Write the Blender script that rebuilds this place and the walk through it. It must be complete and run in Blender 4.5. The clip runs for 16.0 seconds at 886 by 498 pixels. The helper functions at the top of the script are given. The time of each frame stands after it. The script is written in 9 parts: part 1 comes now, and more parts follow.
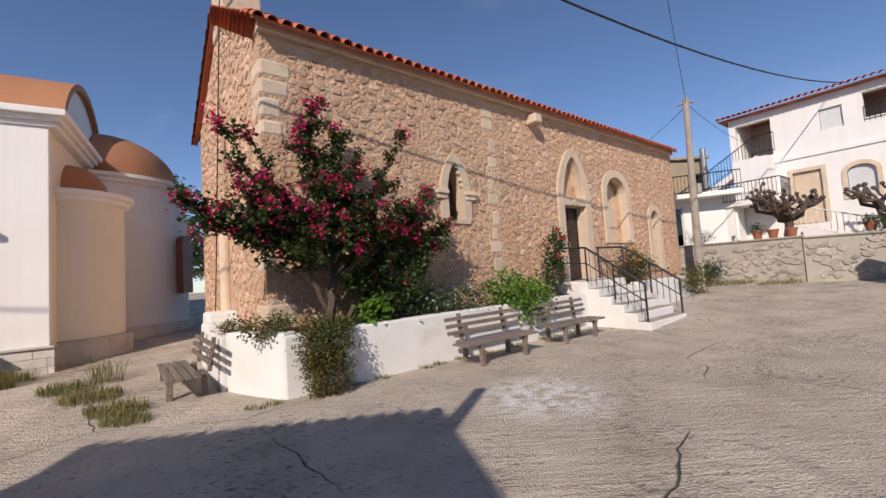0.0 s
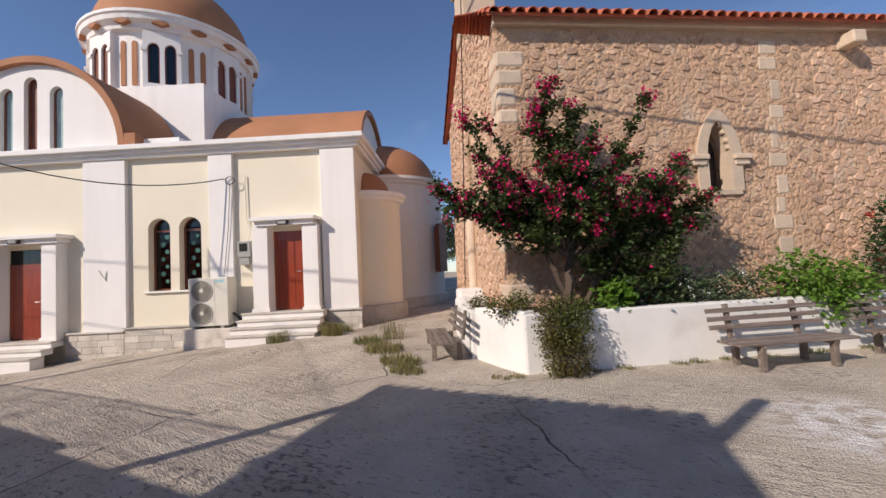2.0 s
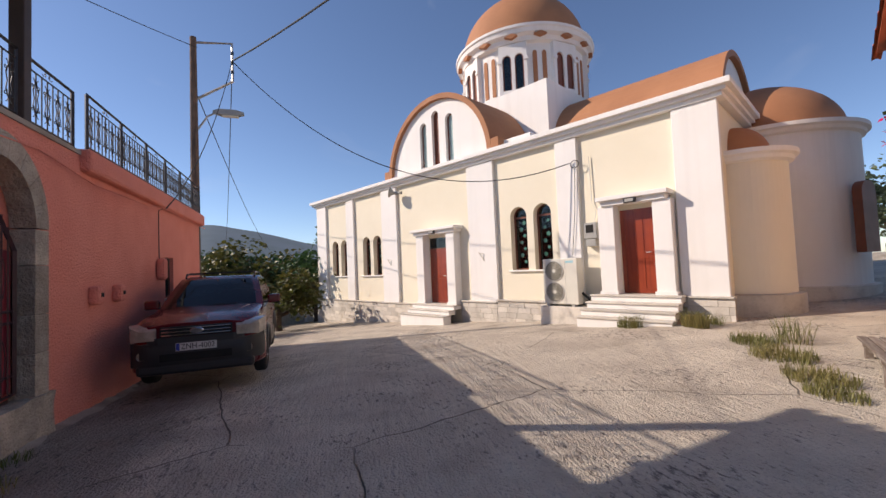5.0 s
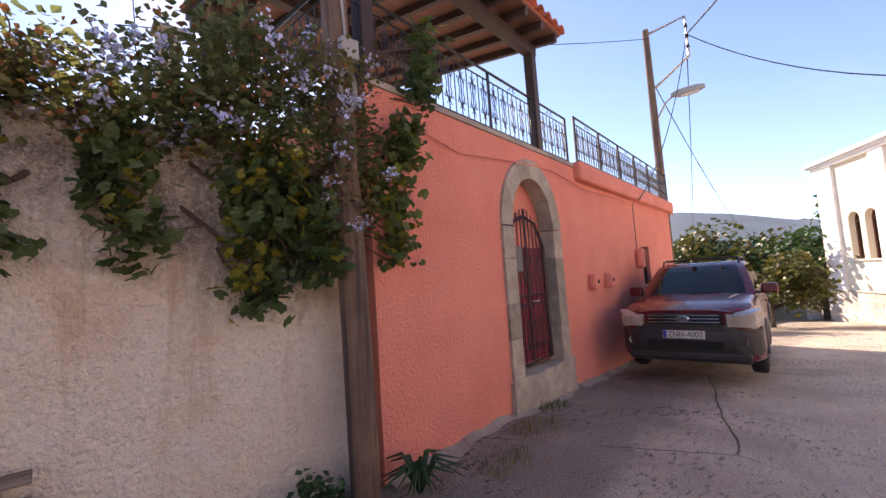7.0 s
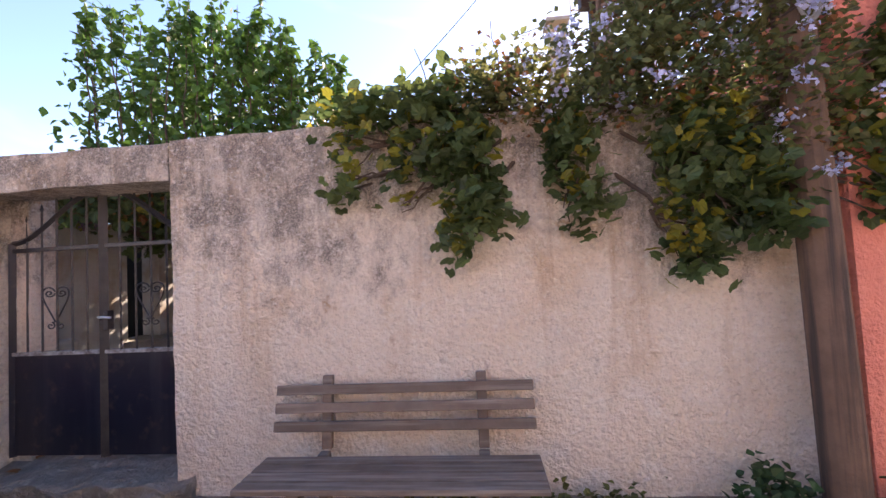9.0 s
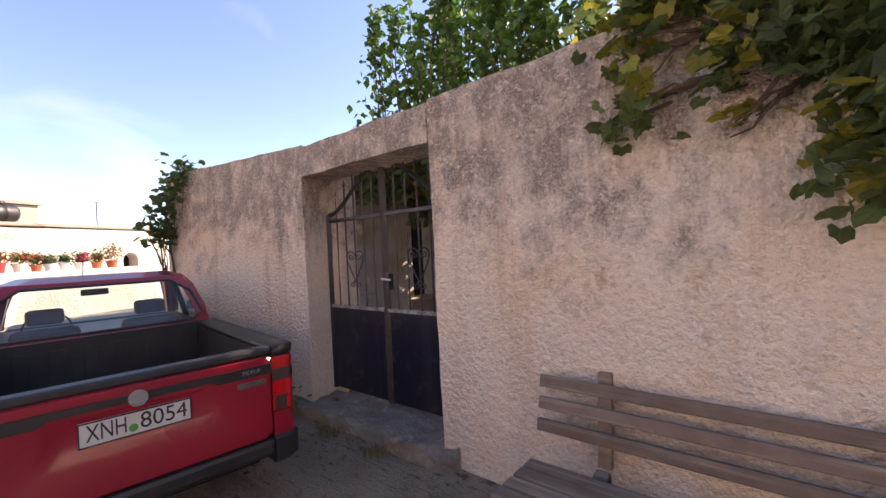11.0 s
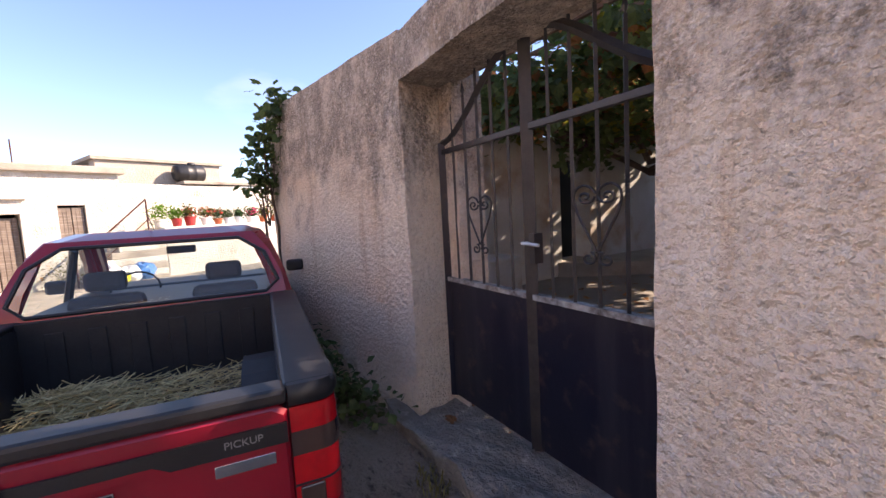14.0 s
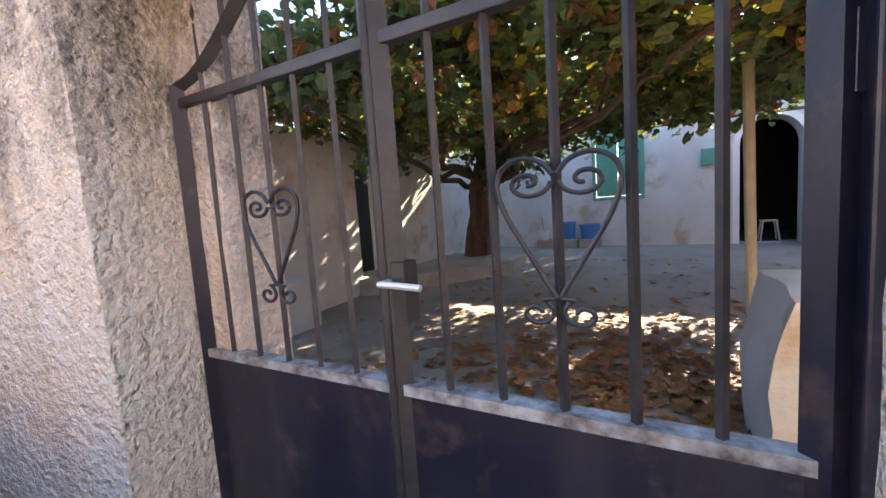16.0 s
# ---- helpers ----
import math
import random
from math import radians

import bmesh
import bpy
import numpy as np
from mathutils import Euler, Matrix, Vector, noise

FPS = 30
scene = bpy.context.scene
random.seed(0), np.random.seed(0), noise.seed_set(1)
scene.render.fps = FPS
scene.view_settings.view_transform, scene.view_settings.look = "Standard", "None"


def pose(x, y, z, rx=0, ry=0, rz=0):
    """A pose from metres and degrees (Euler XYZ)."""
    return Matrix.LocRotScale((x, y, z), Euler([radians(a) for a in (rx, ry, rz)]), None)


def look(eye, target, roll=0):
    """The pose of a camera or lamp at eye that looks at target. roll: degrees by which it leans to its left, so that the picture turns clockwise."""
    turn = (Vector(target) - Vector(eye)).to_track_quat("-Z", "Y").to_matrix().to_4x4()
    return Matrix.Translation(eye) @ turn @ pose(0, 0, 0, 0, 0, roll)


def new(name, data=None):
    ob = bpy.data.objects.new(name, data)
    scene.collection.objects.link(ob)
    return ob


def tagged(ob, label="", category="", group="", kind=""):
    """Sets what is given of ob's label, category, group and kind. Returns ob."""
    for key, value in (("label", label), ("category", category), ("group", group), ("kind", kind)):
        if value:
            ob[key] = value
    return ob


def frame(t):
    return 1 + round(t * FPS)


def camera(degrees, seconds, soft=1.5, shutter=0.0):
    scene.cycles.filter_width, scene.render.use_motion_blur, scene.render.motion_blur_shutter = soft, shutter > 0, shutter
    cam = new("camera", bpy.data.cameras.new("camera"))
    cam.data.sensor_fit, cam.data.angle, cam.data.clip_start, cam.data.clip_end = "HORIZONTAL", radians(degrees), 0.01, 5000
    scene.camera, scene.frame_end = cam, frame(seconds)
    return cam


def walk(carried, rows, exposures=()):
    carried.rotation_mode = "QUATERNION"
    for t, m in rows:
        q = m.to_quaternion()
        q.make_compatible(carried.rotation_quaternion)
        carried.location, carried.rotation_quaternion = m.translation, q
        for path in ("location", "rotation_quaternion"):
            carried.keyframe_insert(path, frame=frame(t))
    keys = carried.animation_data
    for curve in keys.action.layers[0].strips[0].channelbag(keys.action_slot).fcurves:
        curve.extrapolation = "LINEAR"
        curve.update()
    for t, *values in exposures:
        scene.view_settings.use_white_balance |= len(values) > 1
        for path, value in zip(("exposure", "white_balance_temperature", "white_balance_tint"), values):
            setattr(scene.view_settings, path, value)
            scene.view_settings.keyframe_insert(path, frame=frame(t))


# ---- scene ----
cam = camera(95.1, 16.0)
METRES, EYE, TILT, LEAN, TURN = 5.2, 1.57, 0.0, 0.0, 0.0
ROWS = [
    (0.0, 0.0, 0.0, 0.0, 0.23, 3.52, 3.72),
    (0.5, -0.0015, 0.0079, 0.0004, 9.89, 3.71, 3.44),
    (1.0, -0.0044, 0.013, -0.0008, 18.69, 3.7, 3.14),
    (1.5, -0.0069, 0.0127, -0.001, 26.13, 3.38, 2.92),
    (2.0, -0.0129, 0.0086, -0.0014, 32.36, 2.94, 2.91),
    (2.5, -0.0348, 0.0085, -0.0015, 37.92, 2.48, 3.07),
    (3.0, -0.0623, 0.0043, -0.0006, 43.49, 2.19, 3.16),
    (5.5, -0.1361, 0.006, 0.0042, 89.46, 2.75, 2.74),
    (6.0, -0.1495, -0.0199, 0.006, 104.09, 3.19, 3.36),
    (6.5, -0.1583, -0.0332, 0.0052, 120.44, 3.76, 3.77),
    (7.0, -0.1628, -0.0379, 0.003, 137.0, 4.38, 3.83),
    (7.5, -0.1566, -0.0396, 0.006, 152.56, 4.45, 3.52),
    (8.0, -0.1392, -0.0439, 0.0049, 165.99, 4.16, 3.2),
    (8.5, -0.1138, -0.0508, 0.0035, 176.77, 3.52, 3.03),
    (9.0, -0.084, -0.0611, 0.0024, 185.33, 2.58, 2.95),
    (11.5, 0.0099, -0.2082, -0.0024, 230.56, -0.69, 2.99),
    (12.0, 0.0375, -0.2323, -0.0028, 242.98, -1.47, 2.95),
    (12.5, 0.0623, -0.2805, -0.004, 252.4, -2.91, 2.51),
    (13.0, 0.1008, -0.322, -0.0111, 251.48, -4.62, 2.13),
    (13.5, 0.1616, -0.3555, -0.0096, 245.31, -5.42, 2.86),
    (14.0, 0.2231, -0.3884, -0.0133, 239.34, -5.27, 3.18),
    (14.5, 0.2867, -0.4194, -0.0105, 231.98, -4.79, 3.32),
    (15.0, 0.3523, -0.4382, -0.0148, 223.34, -4.7, 3.35),
    (15.5, 0.3913, -0.4689, -0.0156, 215.64, -5.1, 3.35),
    (16.0, 0.4145, -0.513, -0.0157, 208.93, -5.68, 3.86),
]
EXPOSURES = [(0.0, -0.25, 6500, 15), (3.0, -0.18, 6500, 15), (5.5, 0.12, 7000, 18), (7.0, 1.2, 7500, 25), (8.0, 1.6, 7200, 22), (9.2, 1.8, 7500, 25),
             (11.3, 1.38, 8300, 24), (12.5, 1.0, 7800, 25), (13.5, 1.25, 7700, 25), (14.5, 1.8, 7300, 20), (15.2, 2.35, 7100, 16), (16.0, 2.75, 7600, 12)]
walk(cam, [(t, pose(0, 0, EYE, TILT, LEAN, TURN) @ pose(METRES * x, METRES * y, METRES * z, 90 + pitch, roll, yaw)) for t, x, y, z, yaw, pitch, roll in ROWS], EXPOSURES)

# ---- world and sun ----
SUN_AZ, SUN_EL = -108.0, 33.5
world = bpy.data.worlds.new("world")
scene.world = world
world.use_nodes = True
wn, wl = world.node_tree.nodes, world.node_tree.links
sky = wn.new("ShaderNodeTexSky")
sky.sky_type = "NISHITA"
sky.sun_disc = False
sky.sun_elevation = radians(SUN_EL)
sky.sun_rotation = radians(90 - SUN_AZ)
sky.altitude = 100
sky.air_density, sky.dust_density, sky.ozone_density = 0.8, 0.15, 4.0
wtc = wn.new("ShaderNodeTexCoord")
wmap = wn.new("ShaderNodeMapping")
wmap.inputs["Scale"].default_value = (1.2, 3.4, 6.0)
wmap.inputs["Rotation"].default_value = (0.2, 0.5, 0.7)
wl.new(wtc.outputs["Generated"], wmap.inputs["Vector"])
cirrus = wn.new("ShaderNodeTexNoise")
cirrus.inputs["Scale"].default_value, cirrus.inputs["Detail"].default_value, cirrus.inputs["Distortion"].default_value = 1.1, 7, 0.6
wl.new(wmap.outputs[0], cirrus.inputs["Vector"])
thin = wn.new("ShaderNodeMapRange")
thin.inputs["From Min"].default_value, thin.inputs["From Max"].default_value, thin.inputs["To Max"].default_value = 0.58, 0.9, 0.22
wl.new(cirrus.outputs["Fac"], thin.inputs["Value"])
veil = wn.new("ShaderNodeMix")
veil.data_type = "RGBA"
veil.inputs[7].default_value = (5.0, 5.2, 5.6, 1)
wl.new(thin.outputs[0], veil.inputs[0])
wl.new(sky.outputs[0], veil.inputs[6])
wl.new(veil.outputs[2], wn["Background"].inputs[0])
wn["Background"].inputs[1].default_value = 0.15
sun = new("sun", bpy.data.lights.new("sun", "SUN"))
sun.data.energy, sun.data.angle, sun.data.color = 5.0, radians(0.53), (1.0, 0.9, 0.77)
sun_from = Vector((math.cos(radians(SUN_AZ)) * math.cos(radians(SUN_EL)), math.sin(radians(SUN_AZ)) * math.cos(radians(SUN_EL)), math.sin(radians(SUN_EL))))
sun.matrix_world = look(sun_from * 60, (0, 0, 0))

# ---- tools ----
import mathutils
from mathutils import geometry

TAU = 2 * math.pi


def part(name, bm, material, parent=None, label="", smooth=False):
    """Links a bmesh as one mesh object under parent."""
    me = bpy.data.meshes.new(name)
    bm.normal_update()
    bm.to_mesh(me)
    bm.free()
    if smooth:
        for p in me.polygons:
            p.use_smooth = True
        if smooth == "auto":
            me.set_sharp_from_angle(angle=radians(38))
    mats = material if isinstance(material, (list, tuple)) else [material]
    for m in mats:
        me.materials.append(m)
    ob = new(name, me)
    if parent is not None:
        ob.parent = parent
    if label:
        ob["label"] = label
    return ob


def raw(name, verts, faces, material, parent=None, label="", smooth=False):
    me = bpy.data.meshes.new(name)
    me.from_pydata([tuple(v) for v in verts], [], faces)
    if smooth:
        me.polygons.foreach_set("use_smooth", [True] * len(me.polygons))
    me.materials.append(material)
    ob = new(name, me)
    if parent is not None:
        ob.parent = parent
    if label:
        ob["label"] = label
    return ob


def thing(name, m, label, category, group="", kind=""):
    ob = new(name)
    ob.empty_display_size = 0.2
    ob.matrix_world = m
    return tagged(ob, label, category, group, kind)


def B():
    return bmesh.new()


def box(bm, x0, x1, y0, y1, z0, z1, m=None, bevel=0.0):
    vs = [bm.verts.new((x, y, z)) for x in (x0, x1) for y in (y0, y1) for z in (z0, z1)]
    fs = [bm.faces.new([vs[i] for i in f]) for f in ((0, 1, 3, 2), (4, 6, 7, 5), (0, 4, 5, 1), (2, 3, 7, 6), (0, 2, 6, 4), (1, 5, 7, 3))]
    if bevel:
        es = list({e for f in fs for e in f.edges})
        got = bmesh.ops.bevel(bm, geom=es, offset=bevel, segments=2, affect="EDGES", profile=0.5)
        vs = list({v for f in got["faces"] for v in f.verts} | {v for v in vs if v.is_valid})
    if m is not None:
        bmesh.ops.transform(bm, matrix=m, verts=vs)
    return bm


def tube(bm, pts, r, n=8, closed=False):
    """A round rod along points; r is a number or one radius per point."""
    pts = [Vector(p) for p in pts]
    rs = r if isinstance(r, (list, tuple)) else [r] * len(pts)
    rings, k = [], len(pts)
    up = None
    for i, p in enumerate(pts):
        a, b = pts[(i - 1) % k if closed else max(i - 1, 0)], pts[(i + 1) % k if closed else min(i + 1, k - 1)]
        d = (b - a).normalized()
        if up is None:
            up = Vector((0, 0, 1)) if abs(d.z) < 0.9 else Vector((1, 0, 0))
        side = d.cross(up).normalized()
        up = side.cross(d).normalized()
        rings.append([bm.verts.new(p + (side * math.cos(TAU * j / n) + up * math.sin(TAU * j / n)) * rs[i]) for j in range(n)])
    for i in range(k if closed else k - 1):
        a, b = rings[i], rings[(i + 1) % k]
        for j in range(n):
            bm.faces.new((a[j], a[(j + 1) % n], b[(j + 1) % n], b[j]))
    if not closed:
        bm.faces.new(rings[0][::-1])
        bm.faces.new(rings[-1])
    return bm


def lathe(bm, profile, n=24, m=None, a0=0.0, a1=TAU):
    """Turns (radius, height) pairs round z."""
    full = abs(a1 - a0 - TAU) < 1e-6
    cols = n if full else n + 1
    grid = []
    for r, z in profile:
        grid.append([bm.verts.new((r * math.cos(a0 + (a1 - a0) * j / n), r * math.sin(a0 + (a1 - a0) * j / n), z)) for j in range(cols)])
    for i in range(len(profile) - 1):
        for j in range(n):
            k = (j + 1) % cols
            try:
                bm.faces.new((grid[i][j], grid[i][k], grid[i + 1][k], grid[i + 1][j]))
            except ValueError:
                pass
    if m is not None:
        bmesh.ops.transform(bm, matrix=m, verts=[v for row in grid for v in row])
    return bm


def slab(bm, outer, holes=(), y0=0.0, y1=0.3):
    """A wall of outline outer (x, z), pierced by holes, from y0 (front) to y1."""
    loops = [outer, *holes]
    flat = [p for lp in loops for p in lp]
    tris = geometry.tessellate_polygon([[Vector((x, z, 0)) for x, z in lp] for lp in loops])
    front = [bm.verts.new((x, y0, z)) for x, z in flat]
    back = [bm.verts.new((x, y1, z)) for x, z in flat]
    for a, b, c in tris:
        for tri in ((front[a], front[b], front[c]), (back[c], back[b], back[a])):
            try:
                bm.faces.new(tri)
            except ValueError:
                pass
    i = 0
    for lp in loops:
        n = len(lp)
        for j in range(n):
            a, b = i + j, i + (j + 1) % n
            try:
                bm.faces.new((front[a], back[a], back[b], front[b]))
            except ValueError:
                pass
        i += n
    bmesh.ops.recalc_face_normals(bm, faces=bm.faces[:])
    return bm


def arch(x0, x1, z0, zs, rise=None, n=14, pointed=False):
    """Outline of an opening: jambs from z0 to the springing zs, then a round or pointed head."""
    w = (x1 - x0) / 2
    c = (x0 + x1) / 2
    rise = w if rise is None else rise
    pts = [(x0, z0), (x1, z0), (x1, zs)]
    for i in range(1, n):
        a = math.pi * i / n
        x, z = c + w * math.cos(a), math.sin(a)
        if pointed:
            q = abs(math.cos(a))
            z = (1 - q ** 1.7) ** 0.75
        pts.append((x, zs + rise * z))
    pts.append((x0, zs))
    return pts


def ring_of(inner, outer):
    return outer, inner


def rect(x0, x1, z0, z1):
    return [(x0, z0), (x1, z0), (x1, z1), (x0, z1)]


def bars(bm, pts, w):
    """A square rod along points."""
    return tube(bm, pts, w * 0.7071, 4)


def loft(bm, rings, cap=True):
    rows = [[bm.verts.new(p) for p in r] for r in rings]
    n = len(rows[0])
    for a, b in zip(rows, rows[1:]):
        for i in range(n):
            j = (i + 1) % n
            bm.faces.new((a[i], a[j], b[j], b[i]))
    if cap:
        bm.faces.new(rows[0][::-1])
        bm.faces.new(rows[-1])
    bmesh.ops.recalc_face_normals(bm, faces=bm.faces[:])
    return bm


# ---- materials ----
def mat(name, a, b=None, rough=0.85, metal=0.0, scale=3.0, fine=40.0, bump=0.15, dist=0.02, stain=None, stain_scale=0.7, stain_cut=(0.5, 0.7), speck=0.25, rnd=0.0, coat=0.0, island=False, trans=0.0, streak=None):
    """Two colours at two scales, relief, and optional stains of a third colour."""
    m = bpy.data.materials.new(name)
    m.use_nodes = True
    nt = m.node_tree
    n, ln = nt.nodes, nt.links
    p = n["Principled BSDF"]
    b = b or tuple(min(1, c * 0.8) for c in a)
    tc = n.new("ShaderNodeTexCoord")
    src = tc.outputs["Object"]

    def noise_at(sc, detail=5.0, vec=None):
        t = n.new("ShaderNodeTexNoise")
        t.inputs["Scale"].default_value, t.inputs["Detail"].default_value, t.inputs["Roughness"].default_value = sc, detail, 0.6
        ln.new(vec or src, t.inputs["Vector"])
        return t.outputs["Fac"]

    def ramp(v, lo, hi):
        r = n.new("ShaderNodeMapRange")
        r.inputs["From Min"].default_value, r.inputs["From Max"].default_value = lo, hi
        ln.new(v, r.inputs["Value"])
        return r.outputs["Result"]

    def mix(f, c1, c2, mode="MIX"):
        x = n.new("ShaderNodeMix")
        x.data_type, x.blend_type = "RGBA", mode
        if isinstance(f, float):
            x.inputs[0].default_value = f
        else:
            ln.new(f, x.inputs[0])
        for i, c in ((6, c1), (7, c2)):
            if isinstance(c, tuple):
                x.inputs[i].default_value = (*c, 1)
            else:
                ln.new(c, x.inputs[i])
        return x.outputs[2]

    big, small = noise_at(scale), noise_at(fine, 3.0)
    col = mix(ramp(big, 0.35, 0.65), a, b)
    if speck:
        dark = tuple(c * (1 - speck) for c in a)
        col = mix(ramp(small, 0.5, 0.75), col, mix(0.5, col, dark))
    if streak:
        mp = n.new("ShaderNodeMapping")
        mp.inputs["Scale"].default_value = streak[1]
        ln.new(src, mp.inputs["Vector"])
        col = mix(ramp(noise_at(1.0, 4.0, mp.outputs[0]), 0.48, 0.68), col, streak[0])
    if stain:
        col = mix(ramp(noise_at(stain_scale, 6.0), *stain_cut), col, stain)
    if rnd:
        info = n.new("ShaderNodeNewGeometry" if island else "ShaderNodeObjectInfo")
        out = info.outputs["Random Per Island" if island else "Random"]
        hsv = n.new("ShaderNodeHueSaturation")
        ln.new(ramp(out, 0, 1), hsv.inputs["Value"])
        mr = hsv.inputs["Value"].links[0].from_node
        mr.inputs["To Min"].default_value, mr.inputs["To Max"].default_value = 1 - rnd, 1 + rnd
        ln.new(col, hsv.inputs["Color"])
        col = hsv.outputs[0]
    ln.new(col, p.inputs["Base Color"])
    rr = n.new("ShaderNodeMapRange")
    rr.inputs["To Min"].default_value, rr.inputs["To Max"].default_value = max(0.02, rough - 0.08), min(1, rough + 0.08)
    ln.new(big, rr.inputs["Value"])
    ln.new(rr.outputs[0], p.inputs["Roughness"])
    p.inputs["Metallic"].default_value = metal
    p.inputs["Coat Weight"].default_value = coat
    p.inputs["Coat Roughness"].default_value = 0.08
    if trans:
        p.inputs["Transmission Weight"].default_value = trans
    if bump:
        bp = n.new("ShaderNodeBump")
        bp.inputs["Strength"].default_value, bp.inputs["Distance"].default_value = min(1.0, bump), dist
        ad = n.new("ShaderNodeMath")
        ad.operation = "ADD"
        ln.new(small, ad.inputs[0])
        ln.new(big, ad.inputs[1])
        ln.new(ad.outputs[0], bp.inputs["Height"])
        ln.new(bp.outputs[0], p.inputs["Normal"])
    return m


def leaf_mat(name, a, b, glow=0.35):
    """Leaves that let light through; each leaf of its own shade."""
    m = mat(name, a, b, rough=0.5, scale=1.2, fine=60, bump=0.0, rnd=0.35, island=True, speck=0.1)
    nt = m.node_tree
    p = nt.nodes["Principled BSDF"]
    tr = nt.nodes.new("ShaderNodeBsdfTranslucent")
    col = p.inputs["Base Color"].links[0].from_socket
    nt.links.new(col, tr.inputs[0])
    mx = nt.nodes.new("ShaderNodeMixShader")
    mx.inputs[0].default_value = glow
    nt.links.new(p.outputs[0], mx.inputs[1])
    nt.links.new(tr.outputs[0], mx.inputs[2])
    nt.links.new(mx.outputs[0], nt.nodes["Material Output"].inputs[0])
    return m


def glass(name, tint=(0.9, 0.95, 0.95), rough=0.02):
    m = bpy.data.materials.new(name)
    m.use_nodes = True
    n, ln = m.node_tree.nodes, m.node_tree.links
    gl, tp, mx, fr = n.new("ShaderNodeBsdfGlossy"), n.new("ShaderNodeBsdfTransparent"), n.new("ShaderNodeMixShader"), n.new("ShaderNodeLayerWeight")
    gl.inputs["Roughness"].default_value = rough
    tp.inputs[0].default_value = (*tint, 1)
    fr.inputs[0].default_value = 0.5
    pw, ma = n.new("ShaderNodeMath"), n.new("ShaderNodeMath")
    pw.operation, ma.operation = "POWER", "MULTIPLY_ADD"
    pw.inputs[1].default_value, ma.inputs[1].default_value, ma.inputs[2].default_value = 4.5, 0.9, 0.05
    ln.new(fr.outputs["Facing"], pw.inputs[0])
    ln.new(pw.outputs[0], ma.inputs[0])
    ln.new(ma.outputs[0], mx.inputs[0])
    ln.new(tp.outputs[0], mx.inputs[1])
    ln.new(gl.outputs[0], mx.inputs[2])
    ln.new(mx.outputs[0], n["Material Output"].inputs[0])
    return m

# ---- materials of the place ----
M_white = mat("white_plaster", (0.80, 0.78, 0.74), (0.74, 0.72, 0.68), rough=0.9, scale=1.5, fine=60, bump=0.25, dist=0.004, speck=0.06, stain=(0.62, 0.58, 0.52), stain_scale=1.1, stain_cut=(0.58, 0.8))
M_cream = mat("cream_plaster", (0.80, 0.73, 0.58), (0.77, 0.70, 0.55), rough=0.9, scale=0.8, fine=70, bump=0.2, dist=0.003, speck=0.05)
M_church_white = mat("church_white_paint", (0.84, 0.81, 0.77), (0.80, 0.77, 0.73), rough=0.85, scale=0.8, fine=50, bump=0.15, dist=0.003, speck=0.05, streak=((0.78, 0.75, 0.71), (3.0, 3.0, 0.15)))
M_terra = mat("terracotta_paint", (0.42, 0.185, 0.085), (0.36, 0.155, 0.072), rough=0.8, scale=0.9, fine=30, bump=0.15, dist=0.005, speck=0.12)
M_tile = mat("clay_roof_tile", (0.50, 0.13, 0.06), (0.42, 0.11, 0.055), rough=0.8, scale=4, fine=30, bump=0.3, dist=0.006, rnd=0.25, stain=(0.20, 0.10, 0.07), stain_cut=(0.55, 0.75), stain_scale=2.0)
M_pink = mat("salmon_pink_render", (0.82, 0.29, 0.215), (0.75, 0.245, 0.18), rough=0.92, scale=1.2, fine=30, bump=1.0, dist=0.035, speck=0.15)
M_stone = mat("peach_rubble_stone", (0.68, 0.465, 0.325), (0.61, 0.385, 0.26), rough=0.95, scale=3, fine=28, bump=1.0, dist=0.03, rnd=0.17, speck=0.3)
M_stone_rest = mat("peach_rubble_stone_joined", (0.68, 0.465, 0.325), (0.61, 0.385, 0.26), rough=0.95, scale=3, fine=28, bump=1.0, dist=0.03, rnd=0.17, island=True, speck=0.3)
M_mortar = mat("sandy_mortar", (0.64, 0.425, 0.27), (0.56, 0.345, 0.215), rough=0.97, scale=1.0, fine=13, bump=1.0, dist=0.09, stain=(0.62, 0.47, 0.34), stain_scale=2.6, stain_cut=(0.55, 0.7))
M_ashlar = mat("pale_dressed_stone", (0.66, 0.52, 0.38), (0.58, 0.45, 0.33), rough=0.93, scale=3, fine=25, bump=0.6, dist=0.015, rnd=0.12, stain=(0.42, 0.33, 0.26), stain_cut=(0.6, 0.8), stain_scale=2)
M_grey_stone = mat("grey_arch_stone", (0.40, 0.35, 0.285), (0.29, 0.25, 0.20), rough=0.95, scale=5, fine=30, bump=1.0, dist=0.03, rnd=0.2, stain=(0.52, 0.45, 0.36), stain_cut=(0.5, 0.75), stain_scale=3)
M_marble = mat("marble_plinth_block", (0.62, 0.57, 0.50), (0.54, 0.49, 0.42), rough=0.75, scale=2.5, fine=20, bump=0.4, dist=0.008, rnd=0.18, stain=(0.40, 0.36, 0.31), stain_cut=(0.55, 0.75), stain_scale=2.5)
M_joint = mat("dull_mortar_joint", (0.42, 0.37, 0.31), (0.36, 0.31, 0.26), rough=0.95, bump=0.4)
M_wood_grey = mat("weathered_grey_wood", (0.20, 0.155, 0.125), (0.14, 0.105, 0.085), rough=0.85, scale=5, fine=45, bump=0.5, dist=0.006, streak=((0.28, 0.235, 0.20), (1.2, 30, 30)), rnd=0.15)
